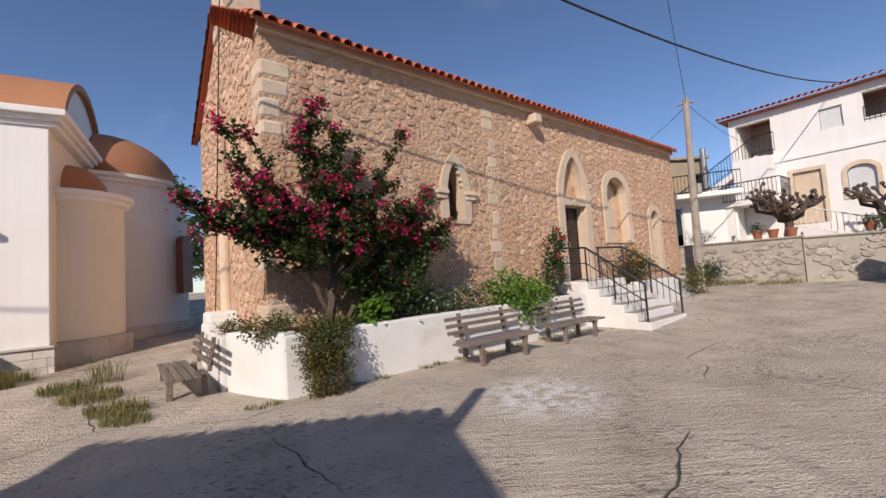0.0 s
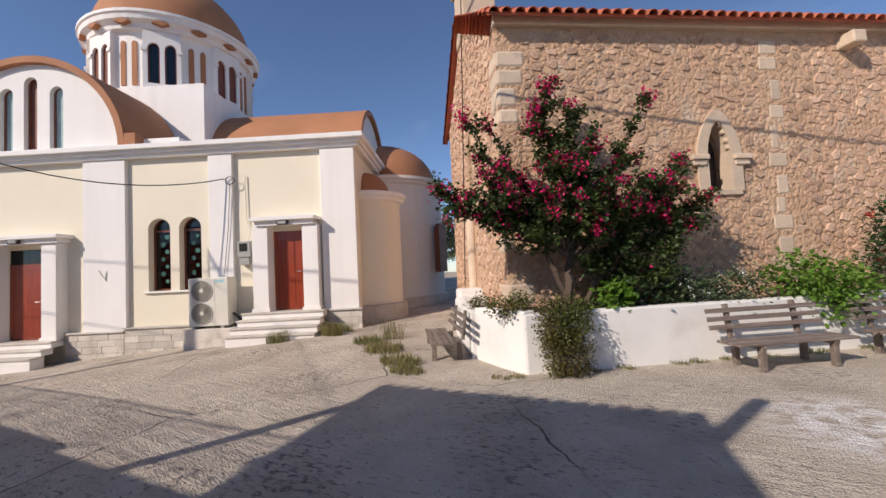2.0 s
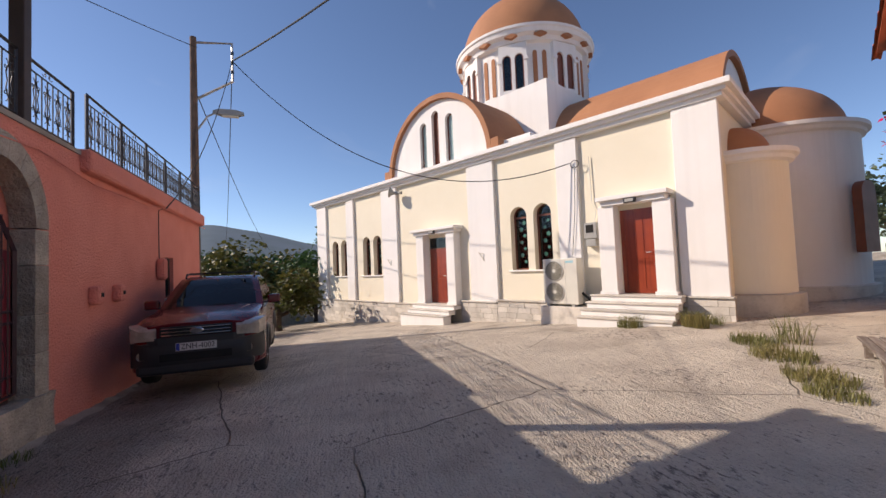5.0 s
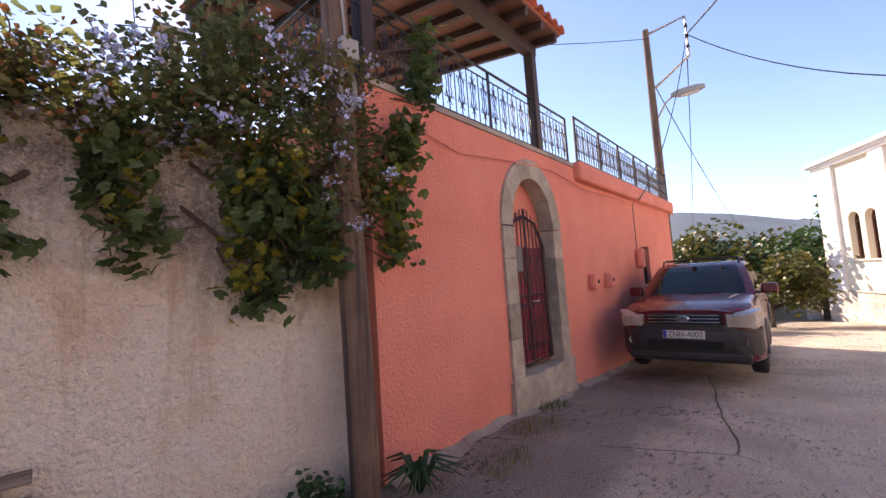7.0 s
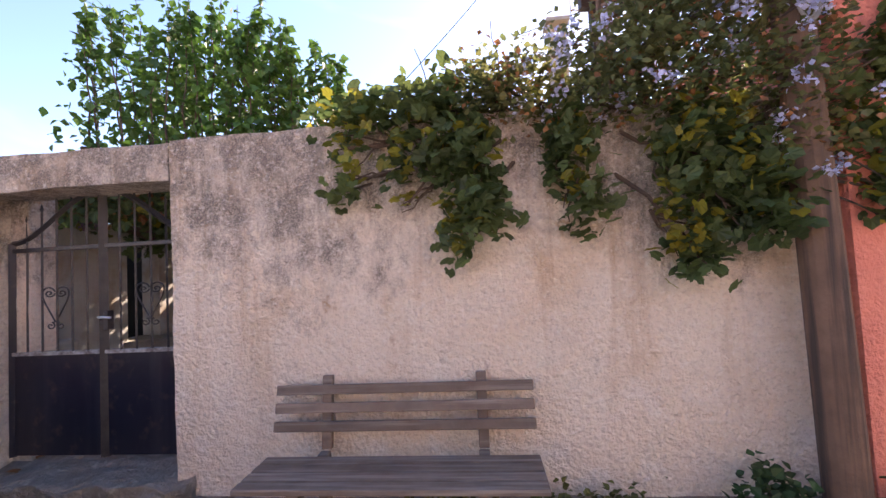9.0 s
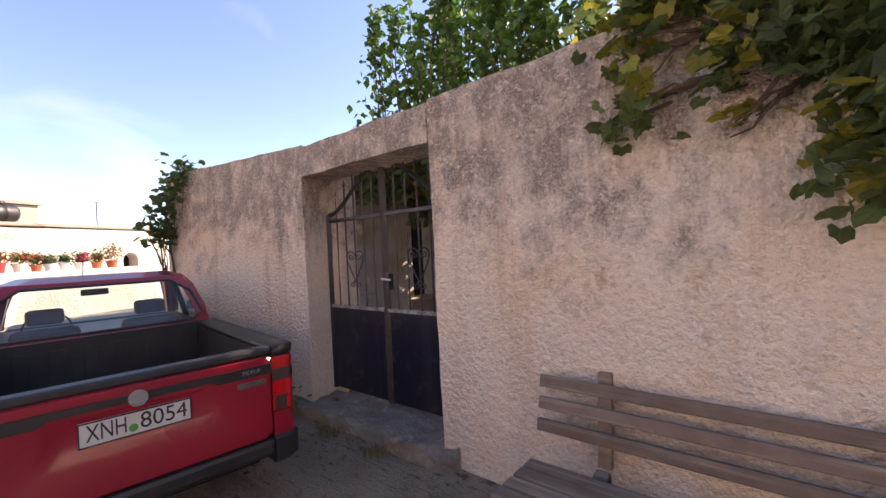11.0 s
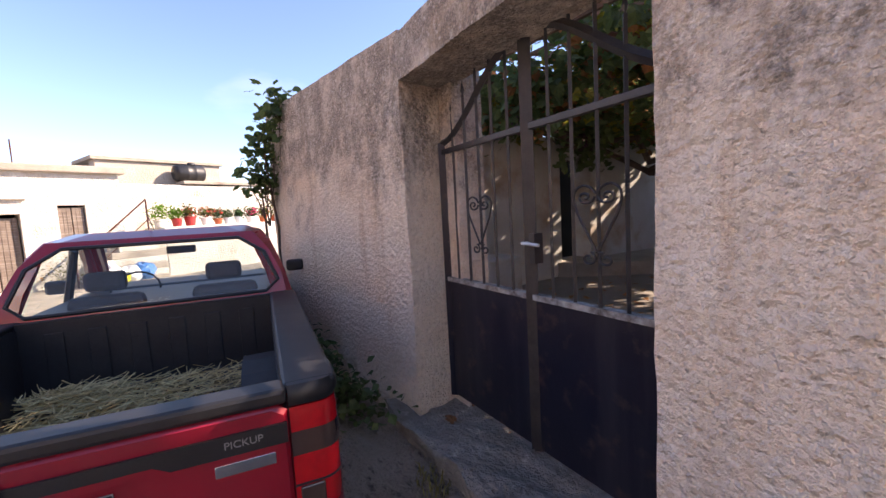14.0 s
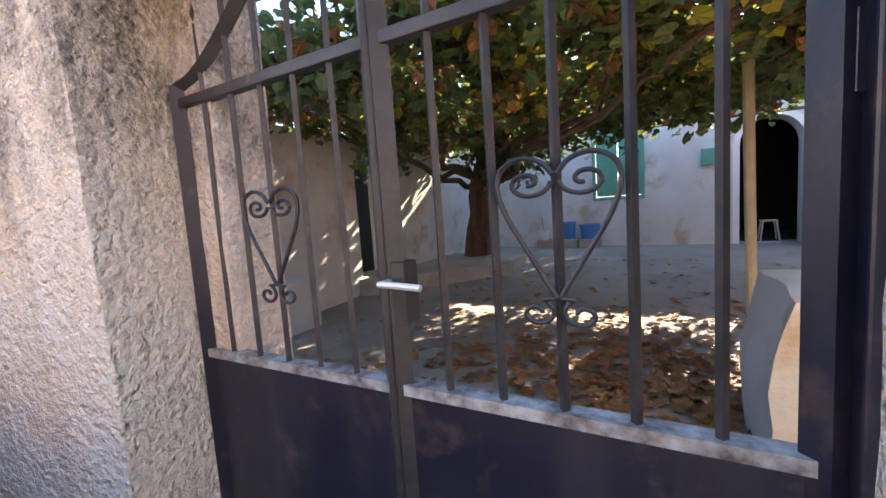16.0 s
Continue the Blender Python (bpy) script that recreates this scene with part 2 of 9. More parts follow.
M_wood_pole = mat("old_brown_pole_wood", (0.21, 0.13, 0.088), (0.13, 0.085, 0.06), rough=0.9, scale=4, fine=40, bump=0.6, dist=0.01, streak=((0.06, 0.045, 0.04), (14, 14, 0.6)))
M_wood_dark = mat("dark_stained_wood", (0.055, 0.032, 0.024), (0.04, 0.024, 0.018), rough=0.6, scale=5, fine=40, bump=0.3, dist=0.004)
M_wood_roof = mat("reddish_roof_boards", (0.22, 0.095, 0.06), (0.16, 0.07, 0.045), rough=0.75, scale=4, fine=35, bump=0.3, dist=0.004)
M_door_red = mat("varnished_red_brown_wood", (0.30, 0.052, 0.020), (0.24, 0.038, 0.016), rough=0.35, scale=2, fine=30, bump=0.1, dist=0.002, streak=((0.20, 0.03, 0.014), (20, 20, 0.8)), coat=0.3)
M_frame_brown = mat("brown_window_frame", (0.20, 0.06, 0.03), rough=0.5, bump=0.05)
M_black = mat("black_painted_iron", (0.018, 0.018, 0.022), (0.03, 0.03, 0.034), rough=0.45, scale=12, fine=80, bump=0.15, dist=0.002)
M_gate = mat("dark_navy_gate_paint", (0.010, 0.011, 0.024), (0.015, 0.016, 0.030), rough=0.4, scale=5, fine=70, bump=0.25, dist=0.003, stain=(0.085, 0.06, 0.05), stain_scale=6.0, stain_cut=(0.56, 0.72), streak=((0.028, 0.028, 0.04), (8.0, 8.0, 0.7)))
M_gate_bar = mat("worn_grey_gate_bars", (0.022, 0.022, 0.027), (0.045, 0.043, 0.044), rough=0.45, scale=14, fine=90, bump=0.2, dist=0.002, stain=(0.16, 0.08, 0.05), stain_scale=9.0, stain_cut=(0.66, 0.76))
M_red_iron = mat("dark_red_gate_iron", (0.035, 0.012, 0.018), (0.05, 0.016, 0.024), rough=0.45, scale=10, fine=60, bump=0.1)
# Near-black: interior shade put into the colour; also plain black grille and meter parts.
M_dark = mat("interior_shade_and_black_parts", (0.012, 0.011, 0.010), rough=0.9, bump=0)
M_pane = glass("window_pane", (0.30, 0.36, 0.38))
M_clear = glass("clear_glass", (0.88, 0.93, 0.92))
M_galv = mat("galvanised_steel", (0.42, 0.42, 0.41), (0.34, 0.34, 0.34), rough=0.45, metal=0.7, bump=0.1)
M_plastic_white = mat("off_white_plastic", (0.72, 0.69, 0.60), (0.68, 0.65, 0.56), rough=0.45, bump=0.05)
M_plastic_grey = mat("grey_plastic", (0.38, 0.37, 0.34), rough=0.5, bump=0.05)
M_rubber = mat("black_rubber_cable", (0.015, 0.015, 0.016), rough=0.6, bump=0)
M_soil = mat("dry_garden_soil", (0.17, 0.11, 0.07), (0.11, 0.07, 0.045), rough=1, scale=4, fine=30, bump=1.0, dist=0.05)
M_concrete = mat("worn_grey_concrete", (0.40, 0.35, 0.29), (0.31, 0.27, 0.225), rough=0.93, scale=2, fine=30, bump=0.7, dist=0.02, stain=(0.20, 0.165, 0.135), stain_cut=(0.52, 0.75), stain_scale=1.5)
M_yard_wall = mat("faded_yard_plaster", (0.62, 0.62, 0.60), (0.50, 0.49, 0.45), rough=0.92, scale=1.0, fine=25, bump=0.5, dist=0.015, stain=(0.42, 0.33, 0.24), stain_cut=(0.55, 0.68), stain_scale=1.4)
M_village = mat("lumpy_whitewash", (0.62, 0.59, 0.54), (0.52, 0.48, 0.42), rough=0.95, scale=1.6, fine=14, bump=0.9, dist=0.05, stain=(0.42, 0.35, 0.27), stain_cut=(0.56, 0.74), stain_scale=1.7)
M_ochre = mat("pale_ochre_render", (0.55, 0.44, 0.28), (0.48, 0.38, 0.24), rough=0.93, scale=1.2, fine=25, bump=0.4, stain=(0.45, 0.38, 0.28), stain_cut=(0.6, 0.75), stain_scale=1.2)
M_rubble_wall = mat("grey_tan_rubble", (0.50, 0.45, 0.385), (0.42, 0.375, 0.315), rough=0.95, scale=2, fine=20, bump=0.8, dist=0.03, rnd=0.22)
M_shutter_white = mat("white_roller_slats", (0.66, 0.66, 0.66), (0.62, 0.62, 0.62), rough=0.4, bump=0.03)


def nodes_of(m):
    return m.node_tree.nodes, m.node_tree.links, m.node_tree.nodes["Principled BSDF"]


def ground_mat():
    """Old broomed concrete: pale patches, dark drip stains, cracks with grit."""
    m = mat("broomed_concrete_yard", (0.67, 0.585, 0.475), (0.52, 0.44, 0.355), rough=0.95, scale=1.1, fine=30, bump=0.0, stain=(0.38, 0.315, 0.25), stain_scale=0.9, stain_cut=(0.52, 0.74), speck=0.5)
    n, ln, p = nodes_of(m)
    tc = n.new("ShaderNodeTexCoord")
    col = p.inputs["Base Color"].links[0].from_socket
    warp = n.new("ShaderNodeTexNoise")
    warp.inputs["Scale"].default_value, warp.inputs["Detail"].default_value = 1.4, 6
    ln.new(tc.outputs["Object"], warp.inputs["Vector"])
    mixv = n.new("ShaderNodeMix")
    mixv.data_type = "VECTOR"
    mixv.inputs[0].default_value = 0.22
    ln.new(tc.outputs["Object"], mixv.inputs[4])
    ln.new(warp.outputs["Color"], mixv.inputs[5])
    vo = n.new("ShaderNodeTexVoronoi")
    vo.feature, vo.voronoi_dimensions = "DISTANCE_TO_EDGE", "2D"
    vo.inputs["Scale"].default_value = 0.30
    ln.new(mixv.outputs[1], vo.inputs["Vector"])
    cr = n.new("ShaderNodeMapRange")
    cr.inputs["From Min"].default_value, cr.inputs["From Max"].default_value = 0.0006, 0.003
    ln.new(vo.outputs["Distance"], cr.inputs["Value"])
    breaks = n.new("ShaderNodeTexNoise")
    breaks.inputs["Scale"].default_value = 0.35
    ln.new(tc.outputs["Object"], breaks.inputs["Vector"])
    br = n.new("ShaderNodeMapRange")
    br.inputs["From Min"].default_value, br.inputs["From Max"].default_value = 0.40, 0.46
    ln.new(breaks.outputs["Fac"], br.inputs["Value"])
    mx = n.new("ShaderNodeMath")
    mx.operation = "MAXIMUM"
    ln.new(cr.outputs[0], mx.inputs[0])
    inv = n.new("ShaderNodeMath")
    inv.operation = "SUBTRACT"
    inv.inputs[0].default_value = 1.0
    ln.new(br.outputs[0], inv.inputs[1])
    ln.new(inv.outputs[0], mx.inputs[1])
    dk = n.new("ShaderNodeMix")
    dk.data_type = "RGBA"
    dk.inputs[6].default_value = (0.14, 0.115, 0.095, 1)
    ln.new(mx.outputs[0], dk.inputs[0])
    ln.new(col, dk.inputs[7])
    # white patch of spilt lime
    lime = n.new("ShaderNodeVectorMath")
    lime.operation = "DISTANCE"
    lime.inputs[1].default_value = (1.1, 5.08, 0)
    ln.new(tc.outputs["Object"], lime.inputs[0])
    lr = n.new("ShaderNodeMapRange")
    lr.inputs["From Min"].default_value, lr.inputs["From Max"].default_value = 1.0, 0.45
    ln.new(lime.outputs["Value"], lr.inputs["Value"])
    ln2 = n.new("ShaderNodeTexNoise")
    ln2.inputs["Scale"].default_value, ln2.inputs["Detail"].default_value = 5.0, 6
    ln.new(tc.outputs["Object"], ln2.inputs["Vector"])
    lm = n.new("ShaderNodeMath")
    lm.operation = "MULTIPLY"
    ln.new(lr.outputs[0], lm.inputs[0])
    l3 = n.new("ShaderNodeMapRange")
    l3.inputs["From Min"].default_value, l3.inputs["From Max"].default_value = 0.40, 0.56
    ln.new(ln2.outputs["Fac"], l3.inputs["Value"])
    ln.new(l3.outputs[0], lm.inputs[1])
    lx = n.new("ShaderNodeMix")
    lx.data_type = "RGBA"
    lx.inputs[7].default_value = (0.84, 0.81, 0.77, 1)
    ln.new(lm.outputs[0], lx.inputs[0])
    ln.new(dk.outputs[2], lx.inputs[6])
    ln.new(lx.outputs[2], p.inputs["Base Color"])
    # broom lines and grit
    mp = n.new("ShaderNodeMapping")
    mp.inputs["Rotation"].default_value = (0, 0, radians(28))
    mp.inputs["Scale"].default_value = (2.2, 13, 1)
    ln.new(tc.outputs["Object"], mp.inputs["Vector"])
    bro = n.new("ShaderNodeTexNoise")
    bro.inputs["Scale"].default_value, bro.inputs["Detail"].default_value = 1.0, 4
    ln.new(mp.outputs[0], bro.inputs["Vector"])
    grit = n.new("ShaderNodeTexNoise")
    grit.inputs["Scale"].default_value, grit.inputs["Detail"].default_value = 45, 4
    ln.new(tc.outputs["Object"], grit.inputs["Vector"])
    s1 = n.new("ShaderNodeMath")
    s1.operation = "ADD"
    ln.new(bro.outputs["Fac"], s1.inputs[0])
    ln.new(grit.outputs["Fac"], s1.inputs[1])
    s2 = n.new("ShaderNodeMath")
    s2.operation = "ADD"
    ln.new(s1.outputs[0], s2.inputs[0])
    ln.new(mx.outputs[0], s2.inputs[1])
    # dark pits where the skin has worn off, thicker in some stretches
    pit = n.new("ShaderNodeTexNoise")
    pit.inputs["Scale"].default_value, pit.inputs["Detail"].default_value, pit.inputs["Roughness"].default_value = 13, 5, 0.7
    pm = n.new("ShaderNodeMapping")
    pm.inputs["Rotation"].default_value, pm.inputs["Scale"].default_value = (0, 0, radians(-20)), (0.7, 1.5, 1)
    ln.new(tc.outputs["Object"], pm.inputs["Vector"])
    ln.new(pm.outputs[0], pit.inputs["Vector"])
    worn = n.new("ShaderNodeTexNoise")
    worn.inputs["Scale"].default_value, worn.inputs["Detail"].default_value = 0.8, 3
    ln.new(tc.outputs["Object"], worn.inputs["Vector"])
    pa = n.new("ShaderNodeMath")
    pa.operation = "MULTIPLY_ADD"
    pa.inputs[1].default_value = 0.45
    ln.new(worn.outputs["Fac"], pa.inputs[0])
    ln.new(pit.outputs["Fac"], pa.inputs[2])
    pc = n.new("ShaderNodeMapRange")
    pc.inputs["From Min"].default_value, pc.inputs["From Max"].default_value = 0.79, 0.91
    ln.new(pa.outputs[0], pc.inputs["Value"])
    px = n.new("ShaderNodeMix")
    px.data_type = "RGBA"
    px.inputs[7].default_value = (0.17, 0.14, 0.12, 1)
    ln.new(pc.outputs[0], px.inputs[0])
    ln.new(lx.outputs[2], px.inputs[6])
    # older grey concrete strips along the foot of the walls, with a ragged edge
    edge = n.new("ShaderNodeTexNoise")
    edge.inputs["Scale"].default_value, edge.inputs["Detail"].default_value, edge.inputs["Roughness"].default_value = 1.3, 7, 0.7
    ln.new(tc.outputs["Object"], edge.inputs["Vector"])
    base = px.outputs[2]
    for (nx_, ny_, off), width in (((-0.1097, 0.994, 2.69), 1.35), ((0.0, 1.0, 3.18), 1.5)):
        dot = n.new("ShaderNodeVectorMath")
        dot.operation = "DOT_PRODUCT"
        dot.inputs[1].default_value = (nx_, ny_, 0)
        ln.new(tc.outputs["Object"], dot.inputs[0])
        wob = n.new("ShaderNodeMath")
        wob.operation = "MULTIPLY_ADD"
        wob.inputs[1].default_value = 1.1
        ln.new(edge.outputs["Fac"], wob.inputs[0])
        ln.new(dot.outputs["Value"], wob.inputs[2])
        st = n.new("ShaderNodeMapRange")
        st.inputs["From Min"].default_value, st.inputs["From Max"].default_value = width - off + 0.55 + 0.12, width - off + 0.55 - 0.12
        st.inputs["To Max"].default_value = 0.62
        ln.new(wob.outputs[0], st.inputs["Value"])
        gx = n.new("ShaderNodeMix")
        gx.data_type, gx.blend_type = "RGBA", "MULTIPLY"
        gx.inputs[7].default_value = (0.52, 0.53, 0.55, 1)
        ln.new(st.outputs[0], gx.inputs[0])
        ln.new(base, gx.inputs[6])
        base = gx.outputs[2]
    ln.new(base, p.inputs["Base Color"])
    bp = n.new("ShaderNodeBump")
    bp.inputs["Strength"].default_value, bp.inputs["Distance"].default_value = 1.0, 0.05
    ln.new(s2.outputs[0], bp.inputs["Height"])
    ln.new(bp.outputs[0], p.inputs["Normal"])
    return m


def sm(v):
    v = min(1.0, max(0.0, v))
    return v * v * (3 - 2 * v)


def ground_z(x, y):
    """Height of the yard: falls to the west road, climbs to the north-east and up the passage."""
    lx = (x + 9.6) * 0.857 + (y - 5.65) * 0.515
    z = 0.07 * max(-20.0, min(lx, 0.0)) * sm((y + 3.5) / 1.0 + 1)
    z += (0.17 + 0.05 * max(0, min(y, 30) - 7.5)) * sm((lx + 0.3) / 2.2) * sm((y - 4.6) / 2.2) * sm((-2.3 - x) / 2.5)
    d = x * 0.6 + y * 0.8 - 9.5
    z += 0.05 * max(0.0, min(d, 25)) * sm((x - 1) / 4) * sm((y - 2) / 5)
    return z


M_ground = ground_mat()


def lattice(near0, near1, step, far):
    g = list(np.arange(near0, near1 + 0.01, step))
    d, out = step, []
    v = near1
    while v < far:
        d *= 1.35
        v += d
        out.append(v)
    d, low = step, []
    v = near0
    while v > -far:
        d *= 1.35
        v -= d
        low.append(v)
    return low[::-1] + g + out


xs, ys = lattice(-28, 26, 0.5, 1800), lattice(-16, 34, 0.5, 1800)
gv = []
for gy in ys:
    for gx in xs:
        far = max(0.0, math.hypot(gx, gy) - 45)
        gv.append((gx, gy, ground_z(gx, gy) + 0.012 * noise.noise((gx * 0.7, gy * 0.7, 0)) - min(14.0, far * 0.05)))
nx = len(xs)
gf = [(j * nx + i, j * nx + i + 1, (j + 1) * nx + i + 1, (j + 1) * nx + i) for j in range(len(ys) - 1) for i in range(nx - 1)]
tagged(raw("ground", gv, gf, M_ground, smooth=True), "cracked grey-beige broomed concrete village square", "ground", kind="structure")

# ---- stone church ----
ST = pose(-2.65, 5.3, 0, 0, 0, 38.6)
WY = 0.9          # front wall face
X0, X1 = 0.55, 16.0
DEPTH, EAVE, RIDGE = 6.0, 5.85, 7.7
rng = random.Random(4)


def inside(px, pz, lp):
    c, j = False, len(lp) - 1
    for i in range(len(lp)):
        (xi, zi), (xj, zj) = lp[i], lp[j]
        if (zi > pz) != (zj > pz) and px < (xj - xi) * (pz - zi) / (zj - zi) + xi:
            c = not c
        j = i
    return c


stone_church = thing("stone_church", ST, "old peach rubble-stone church with a red clay tile roof", "church")
W_LANCET = arch(4.30, 4.80, 2.72, 3.46, 0.56, pointed=True)
W_DOOR = arch(8.50, 9.62, 1.15, 3.62, 1.12, pointed=True)
W_TALL = arch(10.85, 12.15, 2.2, 3.78, 0.6)
W_SMALL = arch(13.75, 14.4, 1.2, 3.08, 0.32)
OPEN = [W_LANCET, W_DOOR, W_TALL, W_SMALL]
bm = slab(B(), [(X0, -0.2), (X1, -0.2), (X1, EAVE), (X0, EAVE)], OPEN, WY, WY + 0.7)
wall_front = part("wall", bm, M_mortar, stone_church, "peach rubble stone wall with pale pointing")
# the other walls
def gable(name, x0, x1, holes=()):
    b = slab(B(), [(WY + 0.7, -0.2), (WY + DEPTH - 0.7, -0.2), (WY + DEPTH - 0.7, EAVE + 0.42), (WY + DEPTH / 2, RIDGE - 0.05), (WY + 0.7, EAVE + 0.42)], holes, 0, x1 - x0)
    bmesh.ops.transform(b, matrix=Matrix(((0, 1, 0, x0), (1, 0, 0, 0), (0, 0, 1, 0), (0, 0, 0, 1))), verts=b.verts[:])
    bmesh.ops.recalc_face_normals(b, faces=b.faces[:])
    return part(name, b, M_mortar, stone_church)


gable("wall", X0 + 0.003, X0 + 0.7, [arch(3.55, 3.95, 3.0, 4.3, 0.45, pointed=True)])
gable("wall", X1 - 0.7, X1 - 0.003)
part("wall", box(B(), X0, X1, WY + DEPTH - 0.7, WY + DEPTH, -0.2, EAVE), M_mortar, stone_church)
part("floor_slab", box(B(), X0 + 0.7, X1 - 0.7, WY + 0.7, WY + DEPTH - 0.7, 0.9, 1.1), M_concrete, stone_church)
# corner pieces that close the gables to the long walls
for gx0, gx1 in ((X0 + 0.003, X0 + 0.7), (X1 - 0.7, X1 - 0.003)):
    for ya, yb, za, zb in ((WY, WY + 0.7, EAVE + 0.002, EAVE + 0.42), (WY + DEPTH, WY + DEPTH - 0.7, EAVE + 0.002, EAVE + 0.42)):
        bm = B()
        v = [bm.verts.new(c) for c in ((gx0, ya, za), (gx0, yb, za), (gx0, yb, zb), (gx1, ya, za), (gx1, yb, za), (gx1, yb, zb))]
        for f in ((0, 1, 2), (3, 5, 4), (0, 3, 4, 1), (1, 4, 5, 2), (0, 2, 5, 3)):
            bm.faces.new([v[i] for i in f])
        bmesh.ops.recalc_face_normals(bm, faces=bm.faces[:])
        part("gable_corner", bm, M_mortar, stone_church)


def roof_z(y):
    return EAVE + 0.05 + (RIDGE - EAVE) * (1 - abs(y - (WY + DEPTH / 2)) / (DEPTH / 2))


# roof: boards below, rows of barrel tiles above
for side in (-1, 1):
    yc = WY + DEPTH / 2
    ye = yc + side * (DEPTH / 2 + 0.25)
    bm = B()
    pts = [(yc, roof_z(yc)), (ye, roof_z(ye)), (ye, roof_z(ye) + 0.06), (yc, roof_z(yc) + 0.06)]
    va = [bm.verts.new((X0 - 0.12, y, z)) for y, z in pts]
    vb = [bm.verts.new((X1 + 0.12, y, z)) for y, z in pts]
    for i in range(4):
        j = (i + 1) % 4
        bm.faces.new((va[i], va[j], vb[j], vb[i]))
    bm.faces.new(va[::-1])
    bm.faces.new(vb)
    part("roof", bm, M_tile, stone_church, "red clay barrel-tile roof")


def barrel_tile(bm, length, r0=0.075, r1=0.095, n=6, th=0.014):
    rows = []
    for y, r in ((0, r1), (length, r0)):
        rows.append([bm.verts.new((r * math.cos(math.pi * i / n), y, r * math.sin(math.pi * i / n))) for i in range(n + 1)])
        rows.append([bm.verts.new(((r - th) * math.cos(math.pi * i / n), y, (r - th) * math.sin(math.pi * i / n))) for i in range(n + 1)])
    o0, i0, o1, i1 = rows
    for k in range(n):
        bm.faces.new((o0[k], o1[k], o1[k + 1], o0[k + 1]))
        bm.faces.new((i0[k], i0[k + 1], i1[k + 1], i1[k]))
        bm.faces.new((o0[k], o0[k + 1], i0[k + 1], i0[k]))
    return bm


slope = math.degrees(math.atan2(RIDGE - EAVE, DEPTH / 2))
tile_me = None
ntile = int((X1 - X0 + 0.2) / 0.215)
for k in range(ntile):
    for row in range(3):
        y = WY - 0.3 + row * 0.36
        m = pose(X0 - 0.05 + 0.215 * k + rng.uniform(-0.012, 0.012), y, roof_z(y) + 0.05 + rng.uniform(-0.008, 0.01), slope, rng.uniform(-3, 3), rng.uniform(-2, 2))
        if tile_me is None:
            ob = part("roof_tile", barrel_tile(B(), 0.42), M_tile, stone_church, smooth=True)
            tile_me = ob.data
        else:
            ob = new("roof_tile", tile_me)
            ob.parent = stone_church
        ob.matrix_basis = m
# verge tiles on the gable edge
for side in (-1, 1):
    for k in range(10):
        y = WY + DEPTH / 2 + side * (0.15 + 0.33 * k)
        ob = new("verge_tile", tile_me)
        ob.parent = stone_church
        ob.matrix_basis = pose(X0 - 0.1, y, roof_z(y) + 0.05, -side * slope * -1 if side < 0 else -slope, 0, 0 if side < 0 else 0)
# cornice under the eave
part("cornice", box(B(), X0 - 0.03, X1 + 0.03, WY - 0.10, WY + 0.3, EAVE - 0.16, EAVE + 0.03, bevel=0.02), M_ashlar, stone_church, "pale stone eave band")
# bell-cote base on the ridge of the gable
bm = box(B(), X0 - 0.05, X0 + 0.75, WY + DEPTH / 2 - 0.55, WY + DEPTH / 2 + 0.55, RIDGE - 0.5, RIDGE + 0.9, bevel=0.03)
box(bm, X0 - 0.12, X0 + 0.82, WY + DEPTH / 2 - 0.62, WY + DEPTH / 2 + 0.62, RIDGE + 0.9, RIDGE + 1.0)
part("bell_cote", bm, M_ashlar, stone_church, "pale plastered bell-cote base")
# quoins
zq = 0.15
while zq < EAVE - 0.5:
    hq = rng.uniform(0.26, 0.5)
    L = rng.choice((0.22, 0.35, 0.5)) + rng.uniform(-0.06, 0.06)
    if rng.random() < 0.55:
        zq += hq
        continue
    part("quoin", box(B(), X0 - 0.012, X0 + L, WY - 0.015, WY + 0.5, zq, zq + hq - 0.03, bevel=0.05), M_ashlar, stone_church)
    zq += hq
# a seam of dressed blocks where the wall was lengthened
zq = 1.0
while zq < EAVE - 0.6:
    hq, L = rng.uniform(0.25, 0.5), rng.uniform(0.16, 0.42)
    xq = 5.72 + rng.uniform(-0.08, 0.1)
    part("block", box(B(), xq - L / 2, xq + L / 2, WY - 0.012, WY + 0.2, zq, zq + hq - 0.04, bevel=0.025), M_ashlar, stone_church)
    zq += hq + rng.uniform(0, 0.15)


def surround(hole, grow, proud, name="surround"):
    cx = sum(p[0] for p in hole) / len(hole)
    zb = min(p[1] for p in hole)
    x0, x1 = min(p[0] for p in hole), max(p[0] for p in hole)
    zt = max(p[1] for p in hole)
    out = []
    for x, z in hole:
        fx = (x - (x0 + x1) / 2) / ((x1 - x0) / 2)
        fz = (z - zb) / (zt - zb)
        out.append((x + fx * grow, z if z <= zb + 1e-6 else z + grow * max(0.0, fz - 0.55) / 0.45))
    return part(name, slab(B(), out, [hole], WY - proud, WY + 0.25), M_ashlar, stone_church, "pale carved stone surround")


def inset(hole, d):
    x0, x1 = min(p[0] for p in hole), max(p[0] for p in hole)
    z0, z1 = min(p[1] for p in hole), max(p[1] for p in hole)
    c, w = (x0 + x1) / 2, (x1 - x0) / 2
    return [(c + (x - c) * (w - d) / w, z0 + (z - z0) * (z1 - z0 - d) / (z1 - z0)) for x, z in hole]


surround(inset(W_LANCET, 0.02), 0.2, 0.05)
surround(inset(W_DOOR, 0.02), 0.26, 0.06)
surround(inset(inset(W_DOOR, 0.02), 0.06), 0.02, -0.06, "surround_order")
surround(inset(W_TALL, 0.02), 0.24, 0.04)
